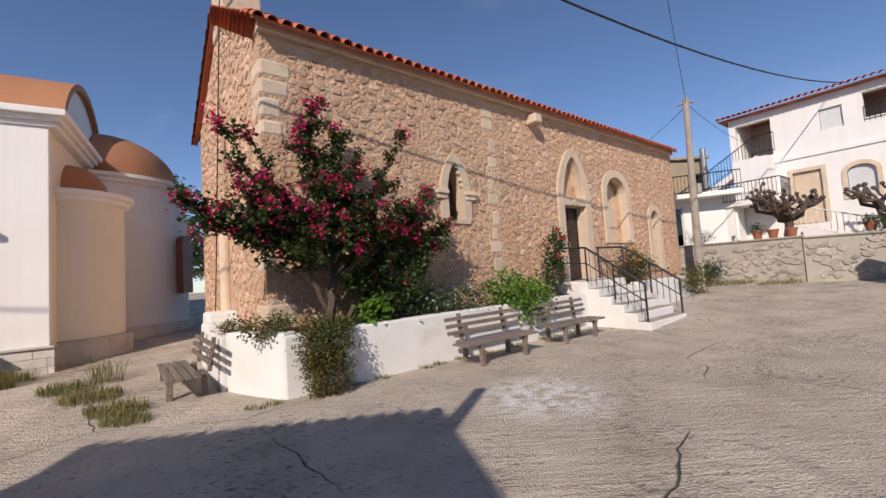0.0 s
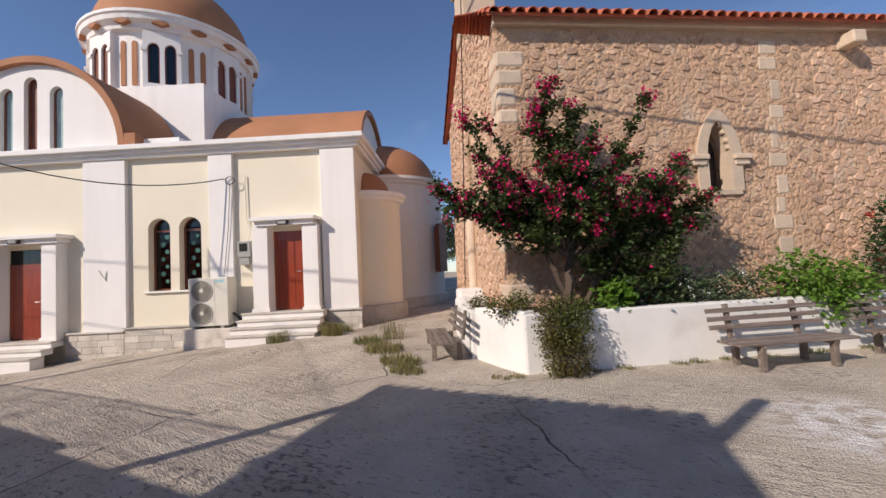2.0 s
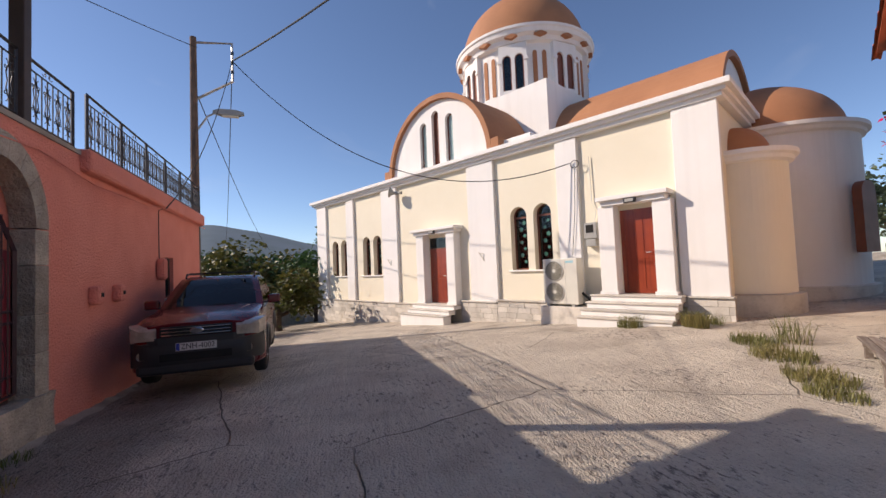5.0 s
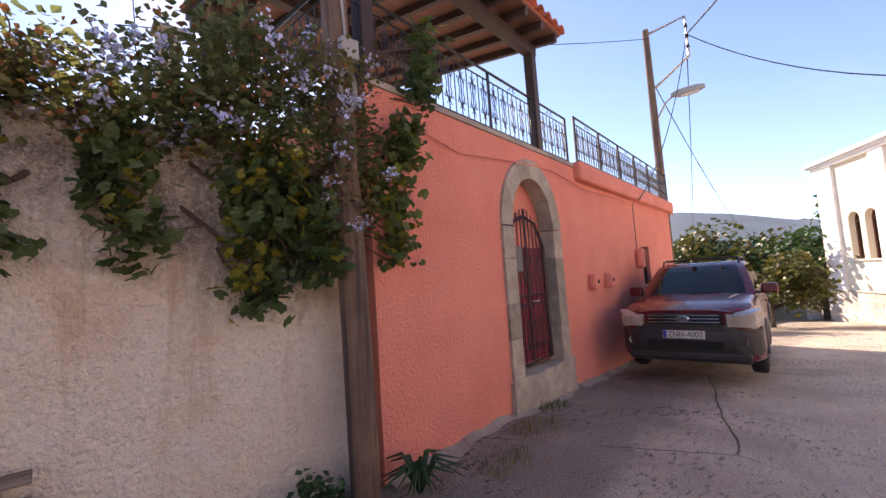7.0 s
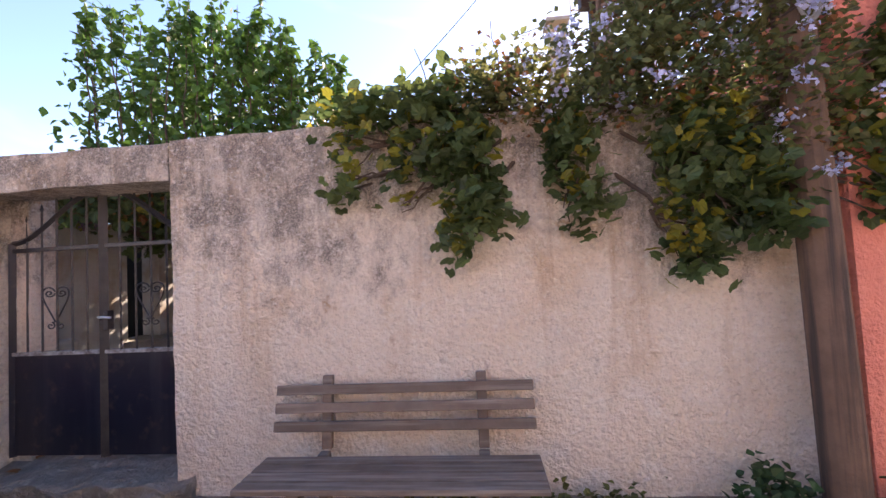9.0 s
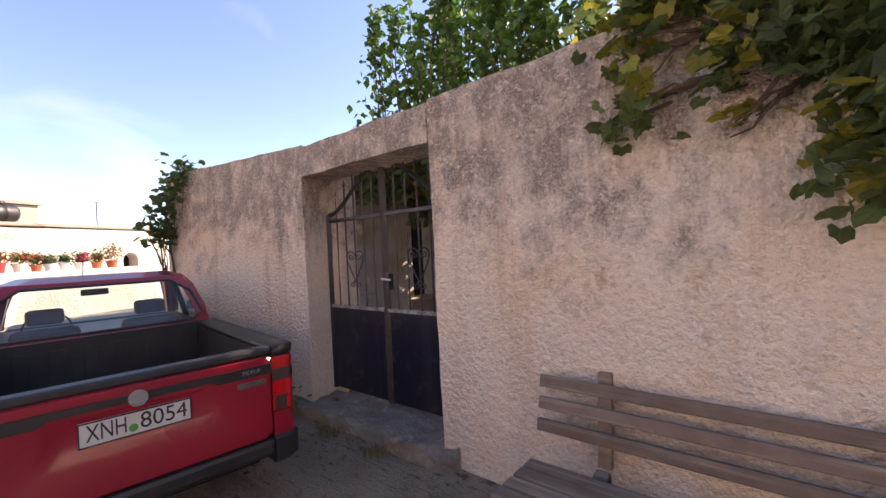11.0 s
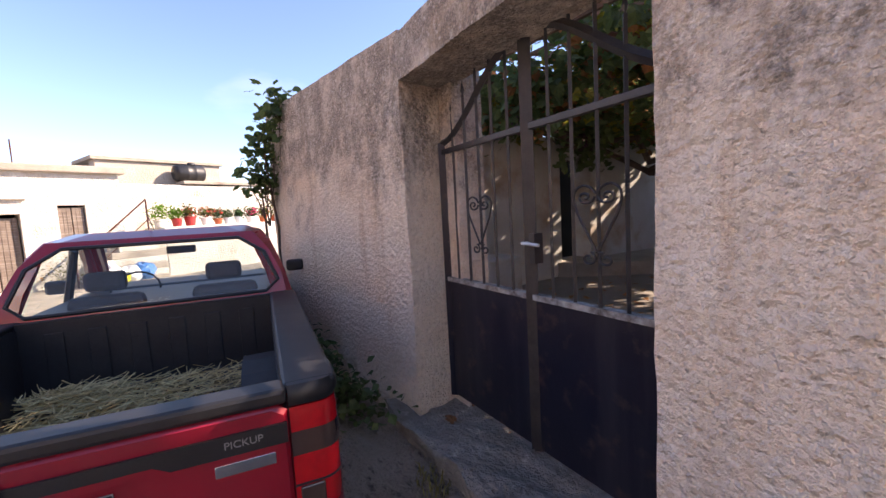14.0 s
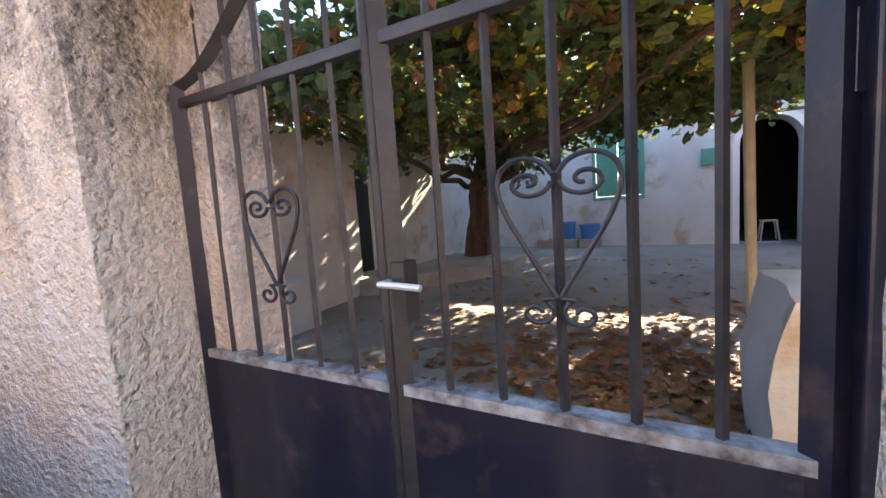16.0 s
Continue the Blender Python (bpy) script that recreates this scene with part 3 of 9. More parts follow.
surround(inset(W_SMALL, 0.02), 0.2, 0.04)
# scalloped head of the lancet, and its imposts
bm = B()
for k in range(9):
    a = math.pi * (k + 0.5) / 9
    q = abs(math.cos(a))
    lathe(bm, [(0.0, -0.05), (0.045, -0.04), (0.05, 0.0), (0.045, 0.04), (0.0, 0.05)], 8, pose(4.55 + 0.24 * math.cos(a), WY + 0.02, 3.48 + 0.52 * (1 - q ** 1.7) ** 0.75, 90, 0, 0))
part("scalloped_head", bm, M_ashlar, stone_church)
for x0, x1 in ((3.98, 4.30), (4.80, 5.14)):
    bm = box(B(), x0, x1, WY - 0.12, WY + 0.2, 3.28, 3.37, bevel=0.015)
    box(bm, x0 + 0.03, x1 - 0.03, WY - 0.08, WY + 0.2, 3.18, 3.28, bevel=0.015)
    part("impost", bm, M_ashlar, stone_church)
part("window_sill", box(B(), 4.16, 4.94, WY - 0.05, WY + 0.3, 2.64, 2.72, bevel=0.01), M_ashlar, stone_church)
# church door: lintel, tympanum with worn painting, two leaves
part("tympanum", slab(B(), arch(8.50, 9.62, 3.52, 3.66, 1.04, pointed=True), (), WY + 0.22, WY + 0.34), mat("faded_fresco_plaster", (0.58, 0.33, 0.19), (0.62, 0.45, 0.31), rough=0.95, scale=4, fine=25, bump=0.3, stain=(0.42, 0.22, 0.14), stain_cut=(0.5, 0.65), stain_scale=3), stone_church, "faded painted plaster in the door arch")
bm = box(B(), 8.36, 9.68, WY - 0.05, WY + 0.35, 3.28, 3.52, bevel=0.02)
lathe(bm, [(0.0, -0.03), (0.09, -0.02), (0.1, 0.02), (0.0, 0.03)], 14, pose(9.02, WY - 0.06, 3.38, 90))
part("lintel", bm, M_ashlar, stone_church)
for k in range(2):
    x = 8.44 + 0.585 * k
    door = part("door_leaf", box(B(), x, x + 0.575, WY + 0.28, WY + 0.33, 1.16, 3.27), M_wood_dark, stone_church, "dark brown panelled door leaf")
    for z0, z1 in ((1.28, 1.9), (2.0, 2.6), (2.7, 3.15)):
        bm = slab(B(), rect(x + 0.07, x + 0.50, z0, z1), [rect(x + 0.12, x + 0.45, z0 + 0.05, z1 - 0.05)], WY + 0.262, WY + 0.282)
        box(bm, x + 0.15, x + 0.42, WY + 0.27, WY + 0.281, z0 + 0.08, z1 - 0.08)
        part("door_panel", bm, M_wood_dark, door)
part("door_handle", tube(B(), [(9.0, WY + 0.26, 2.1), (9.0, WY + 0.2, 2.1), (9.0, WY + 0.2, 2.25), (9.0, WY + 0.26, 2.25)], 0.012), M_galv, stone_church, "steel door pull")
# dark window leaves with a blind pane, plus a dark stand-in for an opening
for hole, nm in ((W_LANCET, "window_leaf"), (W_SMALL, "window_leaf")):
    part(nm, slab(B(), inset(hole, 0.01), (), WY + 0.36, WY + 0.40), M_wood_dark, stone_church, "dark weathered window leaf")
part("window_back", slab(B(), inset(W_TALL, 0.01), (), WY + 0.40, WY + 0.46), M_ashlar, stone_church, "pale plaster at the back of the window niche")
# Dark board added for the tall window's opening; its shade is the colour.
part("window_leaf", box(B(), 10.9, 11.42, WY + 0.34, WY + 0.38, 2.22, 4.0), M_wood_dark, stone_church, "dark board painted as the open, shaded left part of the window")
part("lancet_back", box(B(), X0 + 0.4, X0 + 0.45, 3.5, 4.0, 2.9, 4.9), M_dark, stone_church)
# waterspout
bm = box(B(), 7.18, 7.46, WY - 0.32, WY + 0.1, 5.34, 5.58, bevel=0.03)
part("waterspout", bm, M_ashlar, stone_church, "pale stone waterspout")
# engaged column and white base on the gable
bm = lathe(B(), [(0.22, 0.75), (0.22, 0.9), (0.15, 1.0), (0.12, 1.05), (0.12, 2.75), (0.16, 2.82), (0.2, 2.95), (0.2, 3.02)], 14, pose(X0 - 0.05, 3.75, 0))
part("engaged_column", bm, M_ashlar, stone_church, "pale engaged stone column")
bm = B()
for k, (yy, h) in enumerate(((2.5, 0.95), (3.0, 1.12), (3.6, 1.0))):
    box(bm, X0 - 0.62 + 0.1 * k, X0 + 0.02, yy, yy + 0.6, 0.0, h, bevel=0.05)
tagged(part("stone_base", bm, M_white, stone_church), "whitewashed stepped base")

# rubble stones on the front wall and the gable
def lumpy_stone(w, h, d, r):
    n = r.randint(5, 8)
    ang = [TAU * (i + r.uniform(-0.3, 0.3)) / n for i in range(n)]
    rim = [(w / 2 * math.cos(a) * r.uniform(0.72, 1.2), h / 2 * math.sin(a) * r.uniform(0.72, 1.2)) for a in ang]
    vs = [(x, 0.02, z) for x, z in rim] + [(x * 0.93, -d * r.uniform(0.5, 0.8), z * 0.93) for x, z in rim] + [(x * 0.84 + r.uniform(-0.03, 0.03), -d * r.uniform(0.75, 1.3), z * 0.84) for x, z in rim]
    fs = []
    for lvl in (0, n):
        for i in range(n):
            j = (i + 1) % n
            fs.append((lvl + i, lvl + j, lvl + n + j, lvl + n + i))
    fs.append(tuple(2 * n + i for i in range(n)))
    return vs, fs


stone_meshes = []
for k in range(24):
    vs, fs = lumpy_stone(rng.uniform(0.8, 1.2), rng.uniform(0.7, 1.1), 0.16, rng)
    me = bpy.data.meshes.new("stone")
    me.from_pydata(vs, [], fs)
    me.materials.append(M_stone)
    stone_meshes.append(me)

spots, tries = [], 0
grid_taken = {}
def free(x, z, r):
    gx, gz = int(x / 0.3), int(z / 0.3)
    for i in range(gx - 2, gx + 3):
        for j in range(gz - 2, gz + 3):
            for (a, b, q) in grid_taken.get((i, j), ()):
                if ((a - x) / (r + q)) ** 2 + ((b - z) / (r + q) / 0.72) ** 2 < 1.12:
                    return False
    return True


KEEP_OUT = [[(p[0], p[1]) for p in rect(min(q[0] for q in h) - 0.28, max(q[0] for q in h) + 0.28, min(q[1] for q in h) - 0.1, max(q[1] for q in h) + 0.25)] for h in OPEN]
for big in (0.125, 0.095, 0.072, 0.052, 0.036):
    for _ in range(8000):
        x, z = rng.uniform(X0 + 0.5, X1 - 0.3), rng.uniform(0.75, EAVE - 0.3)
        r = big * rng.uniform(0.8, 1.15)
        if abs(x - 5.72) < 0.2 + r or any(inside(x, z, k) for k in KEEP_OUT):
            continue
        if noise.noise((x * 0.9, z * 1.1, 7)) + 0.5 * noise.noise((x * 3, z * 3, 2)) > 0.30:
            continue      # pointing smeared over the stones
        if free(x, z, r):
            grid_taken.setdefault((int(x / 0.3), int(z / 0.3)), []).append((x, z, r))
            spots.append((x, z, r))
near = [s for s in spots if s[0] < 6.6 and s[2] > 0.06][:290]
near_set = set(near)
rv, rf = [], []
for s in spots:
    x, z, r = s
    me = stone_meshes[rng.randrange(24)]
    if s in near_set:
        ob = new("stone", me)
        ob.parent = wall_front
        ob.location = (x, WY, z)
        ob.rotation_euler = (rng.uniform(-0.1, 0.1), rng.uniform(-0.5, 0.5), rng.uniform(-0.1, 0.1))
        ob.scale = (2 * r, 0.05 + 0.55 * r, 1.45 * r)
    else:
        a, o = rng.uniform(-0.5, 0.5), len(rv)
        for v in me.vertices:
            vx, vz = v.co.x * 2 * r, v.co.z * 1.5 * r
            rv.append((x + vx * math.cos(a) - vz * math.sin(a), WY + v.co.y * (0.05 + 0.55 * r), z + vx * math.sin(a) + vz * math.cos(a)))
        rf += [tuple(o + i for i in p.vertices) for p in me.polygons]
raw("stones", rv, rf, M_stone_rest, wall_front)["kind"] = "stuff"
rv, rf = [], []
grid_taken.clear()
for big in (0.14, 0.10, 0.075, 0.05):
    for _ in range(4200):
        y, z = rng.uniform(WY + 0.5, WY + DEPTH - 0.1), rng.uniform(0.7, RIDGE - 0.3)
        r = big * rng.uniform(0.8, 1.15)
        if z > roof_z(y) - 0.2 or (3.3 < y < 4.2 and z < 5.0) or not free(y, z, r):
            continue
        grid_taken.setdefault((int(y / 0.3), int(z / 0.3)), []).append((y, z, r))
        me, a, o = stone_meshes[rng.randrange(24)], rng.uniform(-0.5, 0.5), len(rv)
        for v in me.vertices:
            vx, vz = v.co.x * 2 * r, v.co.z * 1.5 * r
            rv.append((X0 + v.co.y * (0.05 + 0.55 * r), y - vx * math.cos(a) + vz * math.sin(a), z + vx * math.sin(a) + vz * math.cos(a)))
        rf += [tuple(o + i for i in p.vertices) for p in me.polygons]
raw("stones", rv, rf, M_stone_rest, stone_church)["kind"] = "stuff"

# ---- planter, stairs and railings ----
planter = thing("planter", ST, "low whitewashed planter wall full of dry soil and shrubs", "planter")
bm = box(B(), 0.5, 7.9, 0.0, 0.22, -0.1, 0.86, bevel=0.03)
part("planter_wall", bm, M_white, planter, "whitewashed planter wall with flaking paint")
bm = box(B(), -1.17, 0.0, 0.0, 0.24, -0.1, 0.90, pose(0.5, 0.002, 0, 0, 0, -63), bevel=0.03)
part("planter_wall", bm, M_white, planter, "whitewashed planter side wall, slanting back")
part("planter_wall", box(B(), -0.10, 0.14, 1.05, 2.5, -0.1, 0.85, bevel=0.03), M_white, planter)
part("planter_wall", box(B(), 9.95, 13.5, -0.3, -0.08, -0.1, 1.0, bevel=0.03), M_white, planter)
sv, sf = [], []
NX, NY = 60, 8
for j in range(NY + 1):
    for i in range(NX + 1):
        x, y = 0.5 - 0.42 * j / NY + (7.42 + 0.42 * j / NY) * i / NX, 0.15 + 0.8 * j / NY
        sv.append((x, y, 0.74 + 0.1 * j / NY + 0.08 * noise.noise((x * 1.7, y * 3, 3))))
sf = [(j * (NX + 1) + i, j * (NX + 1) + i + 1, (j + 1) * (NX + 1) + i + 1, (j + 1) * (NX + 1) + i) for j in range(NY) for i in range(NX)]
raw("soil", sv, sf, M_soil, planter, "dry brown soil", smooth=True)
part("soil", box(B(), 0.1, 0.6, 0.9, 2.5, 0.3, 0.80), M_soil, planter)
part("soil", box(B(), 9.95, 13.5, -0.1, 0.9, 0.2, 0.9), M_soil, planter)

stairs = thing("stairs", ST, "whitewashed concrete stairs with worn grey treads up to the church door", "stairs")
NST, Y0S = 6, -1.5
for k in range(NST):
    y0, z1 = Y0S + 0.3 * k, 0.19 * (k + 1)
    part("step", box(B(), 7.95, 9.9, y0, 0.3 + 0.0 if k == NST - 1 else y0 + 0.32, -0.15, z1, bevel=0.02) if k < NST - 1 else box(B(), 7.95, 9.9, y0, WY, -0.15, z1, bevel=0.02), M_white, stairs)
    part("tread", box(B(), 7.97, 9.88, y0 + 0.03, y0 + 0.30, z1 + 0.001, z1 + 0.012), M_concrete, stairs)


def railing(xr):
    rail = thing("stair_railing", ST @ pose(xr, 0, 0), "black painted iron stair railing", "railing", "church stair railings")
    top = [(0, -1.42, 1.05), (0, 0.0, 2.0), (0, 0.8, 2.05)]
    mid = [(0, -1.42, 0.65), (0, 0.0, 1.6), (0, 0.8, 1.65)]
    part("handrail", bars(B(), top, 0.04), M_black, rail)
    part("lower_rail", bars(B(), mid, 0.022), M_black, rail)
    for y, zb, zt in ((-1.42, 0.0, 1.05), (-0.7, 0.7, 1.53), (0.0, 1.13, 2.0), (0.75, 1.13, 2.05)):
        part("post", bars(B(), [(0, y, zb), (0, y, zt)], 0.038), M_black, rail)
    for k in range(9):
        y = -1.3 + 0.15 * k
        zt = 1.05 + (y + 1.42) * 0.669
        part("baluster", bars(B(), [(0, y, zt - 0.78), (0, y, zt)], 0.014), M_black, rail)
    return rail


railing(7.99)
railing(9.86)

# ---- white church ----
CH = pose(-9.6, 5.65, 0, 0, 0, 31)
FY, CX0, CX1, CZ = 0.9, -15.35, 2.78, 4.97
white_church = thing("domed_church", CH, "cream and white church with terracotta barrel vaults and dome", "church")


def twin(xc, z0, zs):
    return [arch(xc - 0.72, xc - 0.12, z0, zs), arch(xc + 0.12, xc + 0.72, z0, zs)]


WINS = [(-2.08, 1.38, 3.02), (-10.45, 1.33, 2.78), (-13.25, 1.33, 2.78)]
D_NEAR, D_FAR = rect(0.58, 1.44, 0.72, 2.80), rect(-6.60, -5.42, 0.25, 2.66)
holes = [h for w in WINS for h in twin(*w)] + [D_NEAR, D_FAR]
part("wall", slab(B(), [(CX0, -1.6), (CX1, -1.6), (CX1, CZ), (CX0, CZ)], holes, FY, FY + 0.45), M_cream, white_church, "smooth cream plaster wall")
part("wall", box(B(), CX1 - 0.45, CX1 - 0.003, FY + 0.45, 11.1, -1.6, CZ), M_cream, white_church)
part("wall", box(B(), CX0 + 0.003, CX0 + 0.45, FY + 0.45, 11.1, -1.6, CZ), M_cream, white_church)
part("wall", box(B(), CX0, CX1, 11.1, 11.5, -1.6, CZ), M_cream, white_church)
# Near-black sheet behind the windows; the interior's shade is its colour.
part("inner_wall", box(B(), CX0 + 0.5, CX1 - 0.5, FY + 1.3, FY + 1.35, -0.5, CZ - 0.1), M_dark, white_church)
part("flat_roof", box(B(), CX0 - 0.1, CX1 + 0.1, FY - 0.05, 11.6, CZ + 0.26, CZ + 0.34), M_church_white, white_church)
# white pilasters
for x0, x1 in ((CX0 - 0.02, -14.4), (-12.42, -11.76), (-9.5, -8.45), (-4.48, -3.33), (-1.08, -0.44), (1.92, CX1 + 0.04)):
    part("pilaster", box(B(), x0, x1, FY - 0.11, FY + 0.05, 0.2 if x0 < -3 else 0.45, CZ - 0.02, bevel=0.01), M_church_white, white_church, "white painted pilaster")
# cornice in three steps, round the near end too
for k, (o, z0, z1) in enumerate(((0.16, CZ - 0.02, CZ + 0.08), (0.24, CZ + 0.08, CZ + 0.17), (0.34, CZ + 0.17, CZ + 0.30))):
    bm = box(B(), CX0 - o, CX1 + o, FY - o, FY + 0.3, z0, z1, bevel=0.012)
    box(bm, CX1 - 0.3, CX1 + o - 0.002, FY + 0.302, 11.4, z0, z1 - 0.001)
    part("cornice", bm, M_church_white, white_church, "white moulded cornice")


def plinth(x0, x1, top, y=FY - 0.16, depth=0.3):
    """Marble-clad base, block by block, with a projecting cap."""
    part("plinth_core", box(B(), x0 + 0.01, x1 - 0.01, y + 0.015, FY + 0.02, -1.7, top - 0.05), M_joint, white_church)
    part("plinth_cap", box(B(), x0, x1, y - 0.04, FY + 0.04, top - 0.045, top, bevel=0.008), M_marble, white_church)
    r = random.Random(int(x0 * 10))
    z, row = top - 0.05, 0
    while z > -1.3:
        x = x0
        if row % 2:
            x -= 0.2
        while x < x1:
            L = r.uniform(0.32, 0.6)
            a, b = max(x, x0), min(x + L, x1)
            if b - a > 0.04 and z - 0.17 > ground_z(*(CH @ Vector(((a + b) / 2, y, 0))).xy) - 0.3:
                ob = part("plinth_block", box(B(), a + 0.005, b - 0.005, y + r.uniform(-0.004, 0.006), y + 0.03, z - 0.165, z - 0.004), M_marble, white_church)
            x += L
        z -= 0.17
        row += 1


plinth(2.02, CX1 + 0.12, 0.70)
plinth(-3.35, -0.1, 0.47)
plinth(-4.92, -3.352, 0.40)
plinth(CX0 - 0.1, -7.3, 0.2)


def church_door(hole, canopy_w, steps, transom):
    x0, x1 = hole[0][0], hole[1][0]
    z0, z1 = hole[0][1], hole[2][1]
    c = (x0 + x1) / 2
    for a, b in ((x0 - 0.42, x0 - 0.02), (x1 + 0.02, x1 + 0.42)):
        bm = box(B(), a, b, FY - 0.32, FY + 0.02, z0 + 0.002, z1 + 0.12, bevel=0.01)
        box(bm, a - 0.03, b + 0.03, FY - 0.35, FY + 0.02, z0 + 0.002, z0 + 0.08)
        part("portal_pier", bm, M_church_white, white_church, "white portal pier")
    bm = box(B(), c - canopy_w / 2 + 0.08, c + canopy_w / 2 - 0.08, FY - 0.38, FY + 0.02, z1 + 0.122, z1 + 0.24)
    box(bm, c - canopy_w / 2, c + canopy_w / 2, FY - 0.48, FY + 0.02, z1 + 0.24, z1 + 0.34, bevel=0.01)
    part("canopy", bm, M_church_white, white_church, "white flat door canopy")
    top = z1 - (0.42 if transom else 0)
    leaf = part("door", box(B(), x0, x1, FY + 0.02, FY + 0.07, z0 + 0.01, top), M_door_red, white_church, "varnished red-brown wooden door")
    for k in range(1 if transom else 2):
        w = (x1 - x0) / (1 if transom else 2)
        a = x0 + w * k
        for p0, p1 in ((0.1, 0.9), (1.0, 1.9)):
            if p1 < top - z0:
                part("door_panel", slab(B(), rect(a + 0.07, a + w - 0.07, z0 + p0, z0 + p1), [rect(a + 0.11, a + w - 0.11, z0 + p0 + 0.04, z0 + p1 - 0.04)], FY + 0.008, FY + 0.022), M_door_red, leaf)
    part("door_handle", tube(B(), [(c + 0.28, FY + 0.02, z0 + 1.0), (c + 0.28, FY - 0.04, z0 + 1.0), (c + 0.17, FY - 0.04, z0 + 1.0)], 0.011), M_galv, leaf, "brass lever handle")
    if transom:
        part("transom_pane", box(B(), x0, x1, FY + 0.03, FY + 0.05, top + 0.04, z1), M_pane, white_church, "dark transom pane")
        part("transom_bar", box(B(), x0, x1, FY + 0.015, FY + 0.07, top + 0.001, top + 0.04), M_frame_brown, white_church)
    bm = box(B(), c - 0.14, c + 0.14, FY - 0.47, FY - 0.382, z1 + 0.12, z1 + 0.235, bevel=0.015)
    lamp = part("bulkhead_lamp", bm, M_black, white_church, "dark oval bulkhead lamp")
    part("lamp_lens", box(B(), c - 0.10, c + 0.10, FY - 0.482, FY - 0.471, z1 + 0.14, z1 + 0.21), M_plastic_grey, lamp)
    n = len(steps)
    for k, (w0, w1, d) in enumerate(steps):
        zt = z0 - 0.155 * k
        part("step", box(B(), w0, w1, FY - d, FY + 0.02 if k == 0 else FY - steps[k - 1][2] + 0.05, zt - (0.155 if k < n - 1 else 0.5), zt - 0.04, bevel=0.006), M_church_white, white_church)
        part("step_tread", box(B(), w0 - 0.02, w1 + 0.02, FY - d - 0.03, FY + 0.02 if k == 0 else FY - steps[k - 1][2] + 0.05, zt - 0.039, zt, bevel=0.006), M_marble, white_church, "grey marble tread")


church_door(D_NEAR, 1.66, [(-0.05, 2.0, 0.5), (-0.05, 2.0, 0.75), (-0.1, 2.0, 0.98), (-0.1, 2.0, 1.2)], False)
church_door(D_FAR, 2.34, [(-7.15, -4.95, 0.5), (-7.15, -4.95, 0.75), (-7.2, -4.92, 1.05)], True)
# leaded windows: frame, pane, leaf ornament
M_lead = mat("stained_glass_green", (0.05, 0.16, 0.11), (0.10, 0.22, 0.20), rough=0.15, scale=9, fine=40, bump=0.05)
M_pale_glass = mat("pale_green_window_glass", (0.30, 0.42, 0.40), (0.38, 0.50, 0.47), rough=0.2, scale=3, fine=30, bump=0.02)
for xc, z0, zs in WINS:
    part("window_sill", box(B(), xc - 0.82, xc + 0.82, FY - 0.07, FY + 0.2, z0 - 0.05, z0 - 0.002, bevel=0.008), M_church_white, white_church, "white marble window sill")
    for h in twin(xc, z0, zs):
        win = part("window_frame", slab(B(), inset(h, 0.004), [inset([(x, z + 0.05) for x, z in h], 0.06)], FY + 0.20, FY + 0.26), M_frame_brown, white_church, "brown wooden arched window frame")
        part("pane", slab(B(), inset(h, 0.03), (), FY + 0.225, FY + 0.235), M_pane, win)
        bx0, bx1 = h[0][0], h[1][0]
        part("transom", box(B(), bx0 + 0.03, bx1 - 0.03, FY + 0.195, FY + 0.262, zs - 0.05, zs), M_frame_brown, win)
        bm = B()
        r = random.Random(int(bx0 * 100))
        for k in range(7):
            zc, xq = z0 + 0.25 + 0.2 * k, (bx0 + bx1) / 2 + (-1) ** k * 0.06
            lathe(bm, [(0.0, -0.004), (0.05 + 0.03 * r.random(), 0.0), (0.0, 0.004)], 5, pose(xq, FY + 0.221, zc, 90, r.uniform(0, 90), 0))
        part("leaded_ornament", bm, M_lead, win, "green stained-glass leaf ornament")


def vault(bm, cx, r, z0, rise, y0, y1, th=0.18, n=28):
    rows = []
    for y in (y0, y1):
        for q in (0.0, th):
            rows.append([bm.verts.new((cx + (r - q) * math.cos(math.pi * i / n), y, z0 + (rise - q) * math.sin(math.pi * i / n))) for i in range(n + 1)])
    a, b, c, d = rows
    for i in range(n):
        bm.faces.new((a[i], a[i + 1], c[i + 1], c[i]))
        bm.faces.new((b[i], d[i], d[i + 1], b[i + 1]))
        bm.faces.new((a[i], b[i], b[i + 1], a[i + 1]))
        bm.faces.new((c[i], c[i + 1], d[i + 1], d[i]))
    return bm


# cross vault over the side door front
VC, VR, VZ, VRISE = -6.15, 2.77, CZ + 0.3, 2.74
part("barrel_vault", vault(B(), VC, VR, VZ, VRISE, FY - 0.05, 3.2), M_terra, white_church, "terracotta painted barrel vault", smooth=False)
tri = [arch(VC - 0.86, VC - 0.48, VZ + 0.16, VZ + 1.72, 0.2), arch(VC - 0.17, VC + 0.21, VZ + 0.16, VZ + 2.0, 0.2), arch(VC + 0.56, VC + 0.94, VZ + 0.16, VZ + 1.70, 0.2)]
part("lunette", slab(B(), arch(VC - VR + 0.17, VC + VR - 0.17, VZ - 0.02, VZ, VRISE - 0.17, n=28), tri, FY + 0.1, FY + 0.4), M_church_white, white_church, "white lunette wall")
for k, h in enumerate(tri):
    win = part("lunette_window", slab(B(), inset(h, 0.004), [inset([(x, z + 0.04) for x, z in h], 0.05)], FY + 0.22, FY + 0.28), M_frame_brown, white_church, "tall narrow arched window")
    part("pane", slab(B(), inset(h, 0.02), (), FY + 0.25, FY + 0.26), M_frame_brown if k == 1 else M_pale_glass, win)
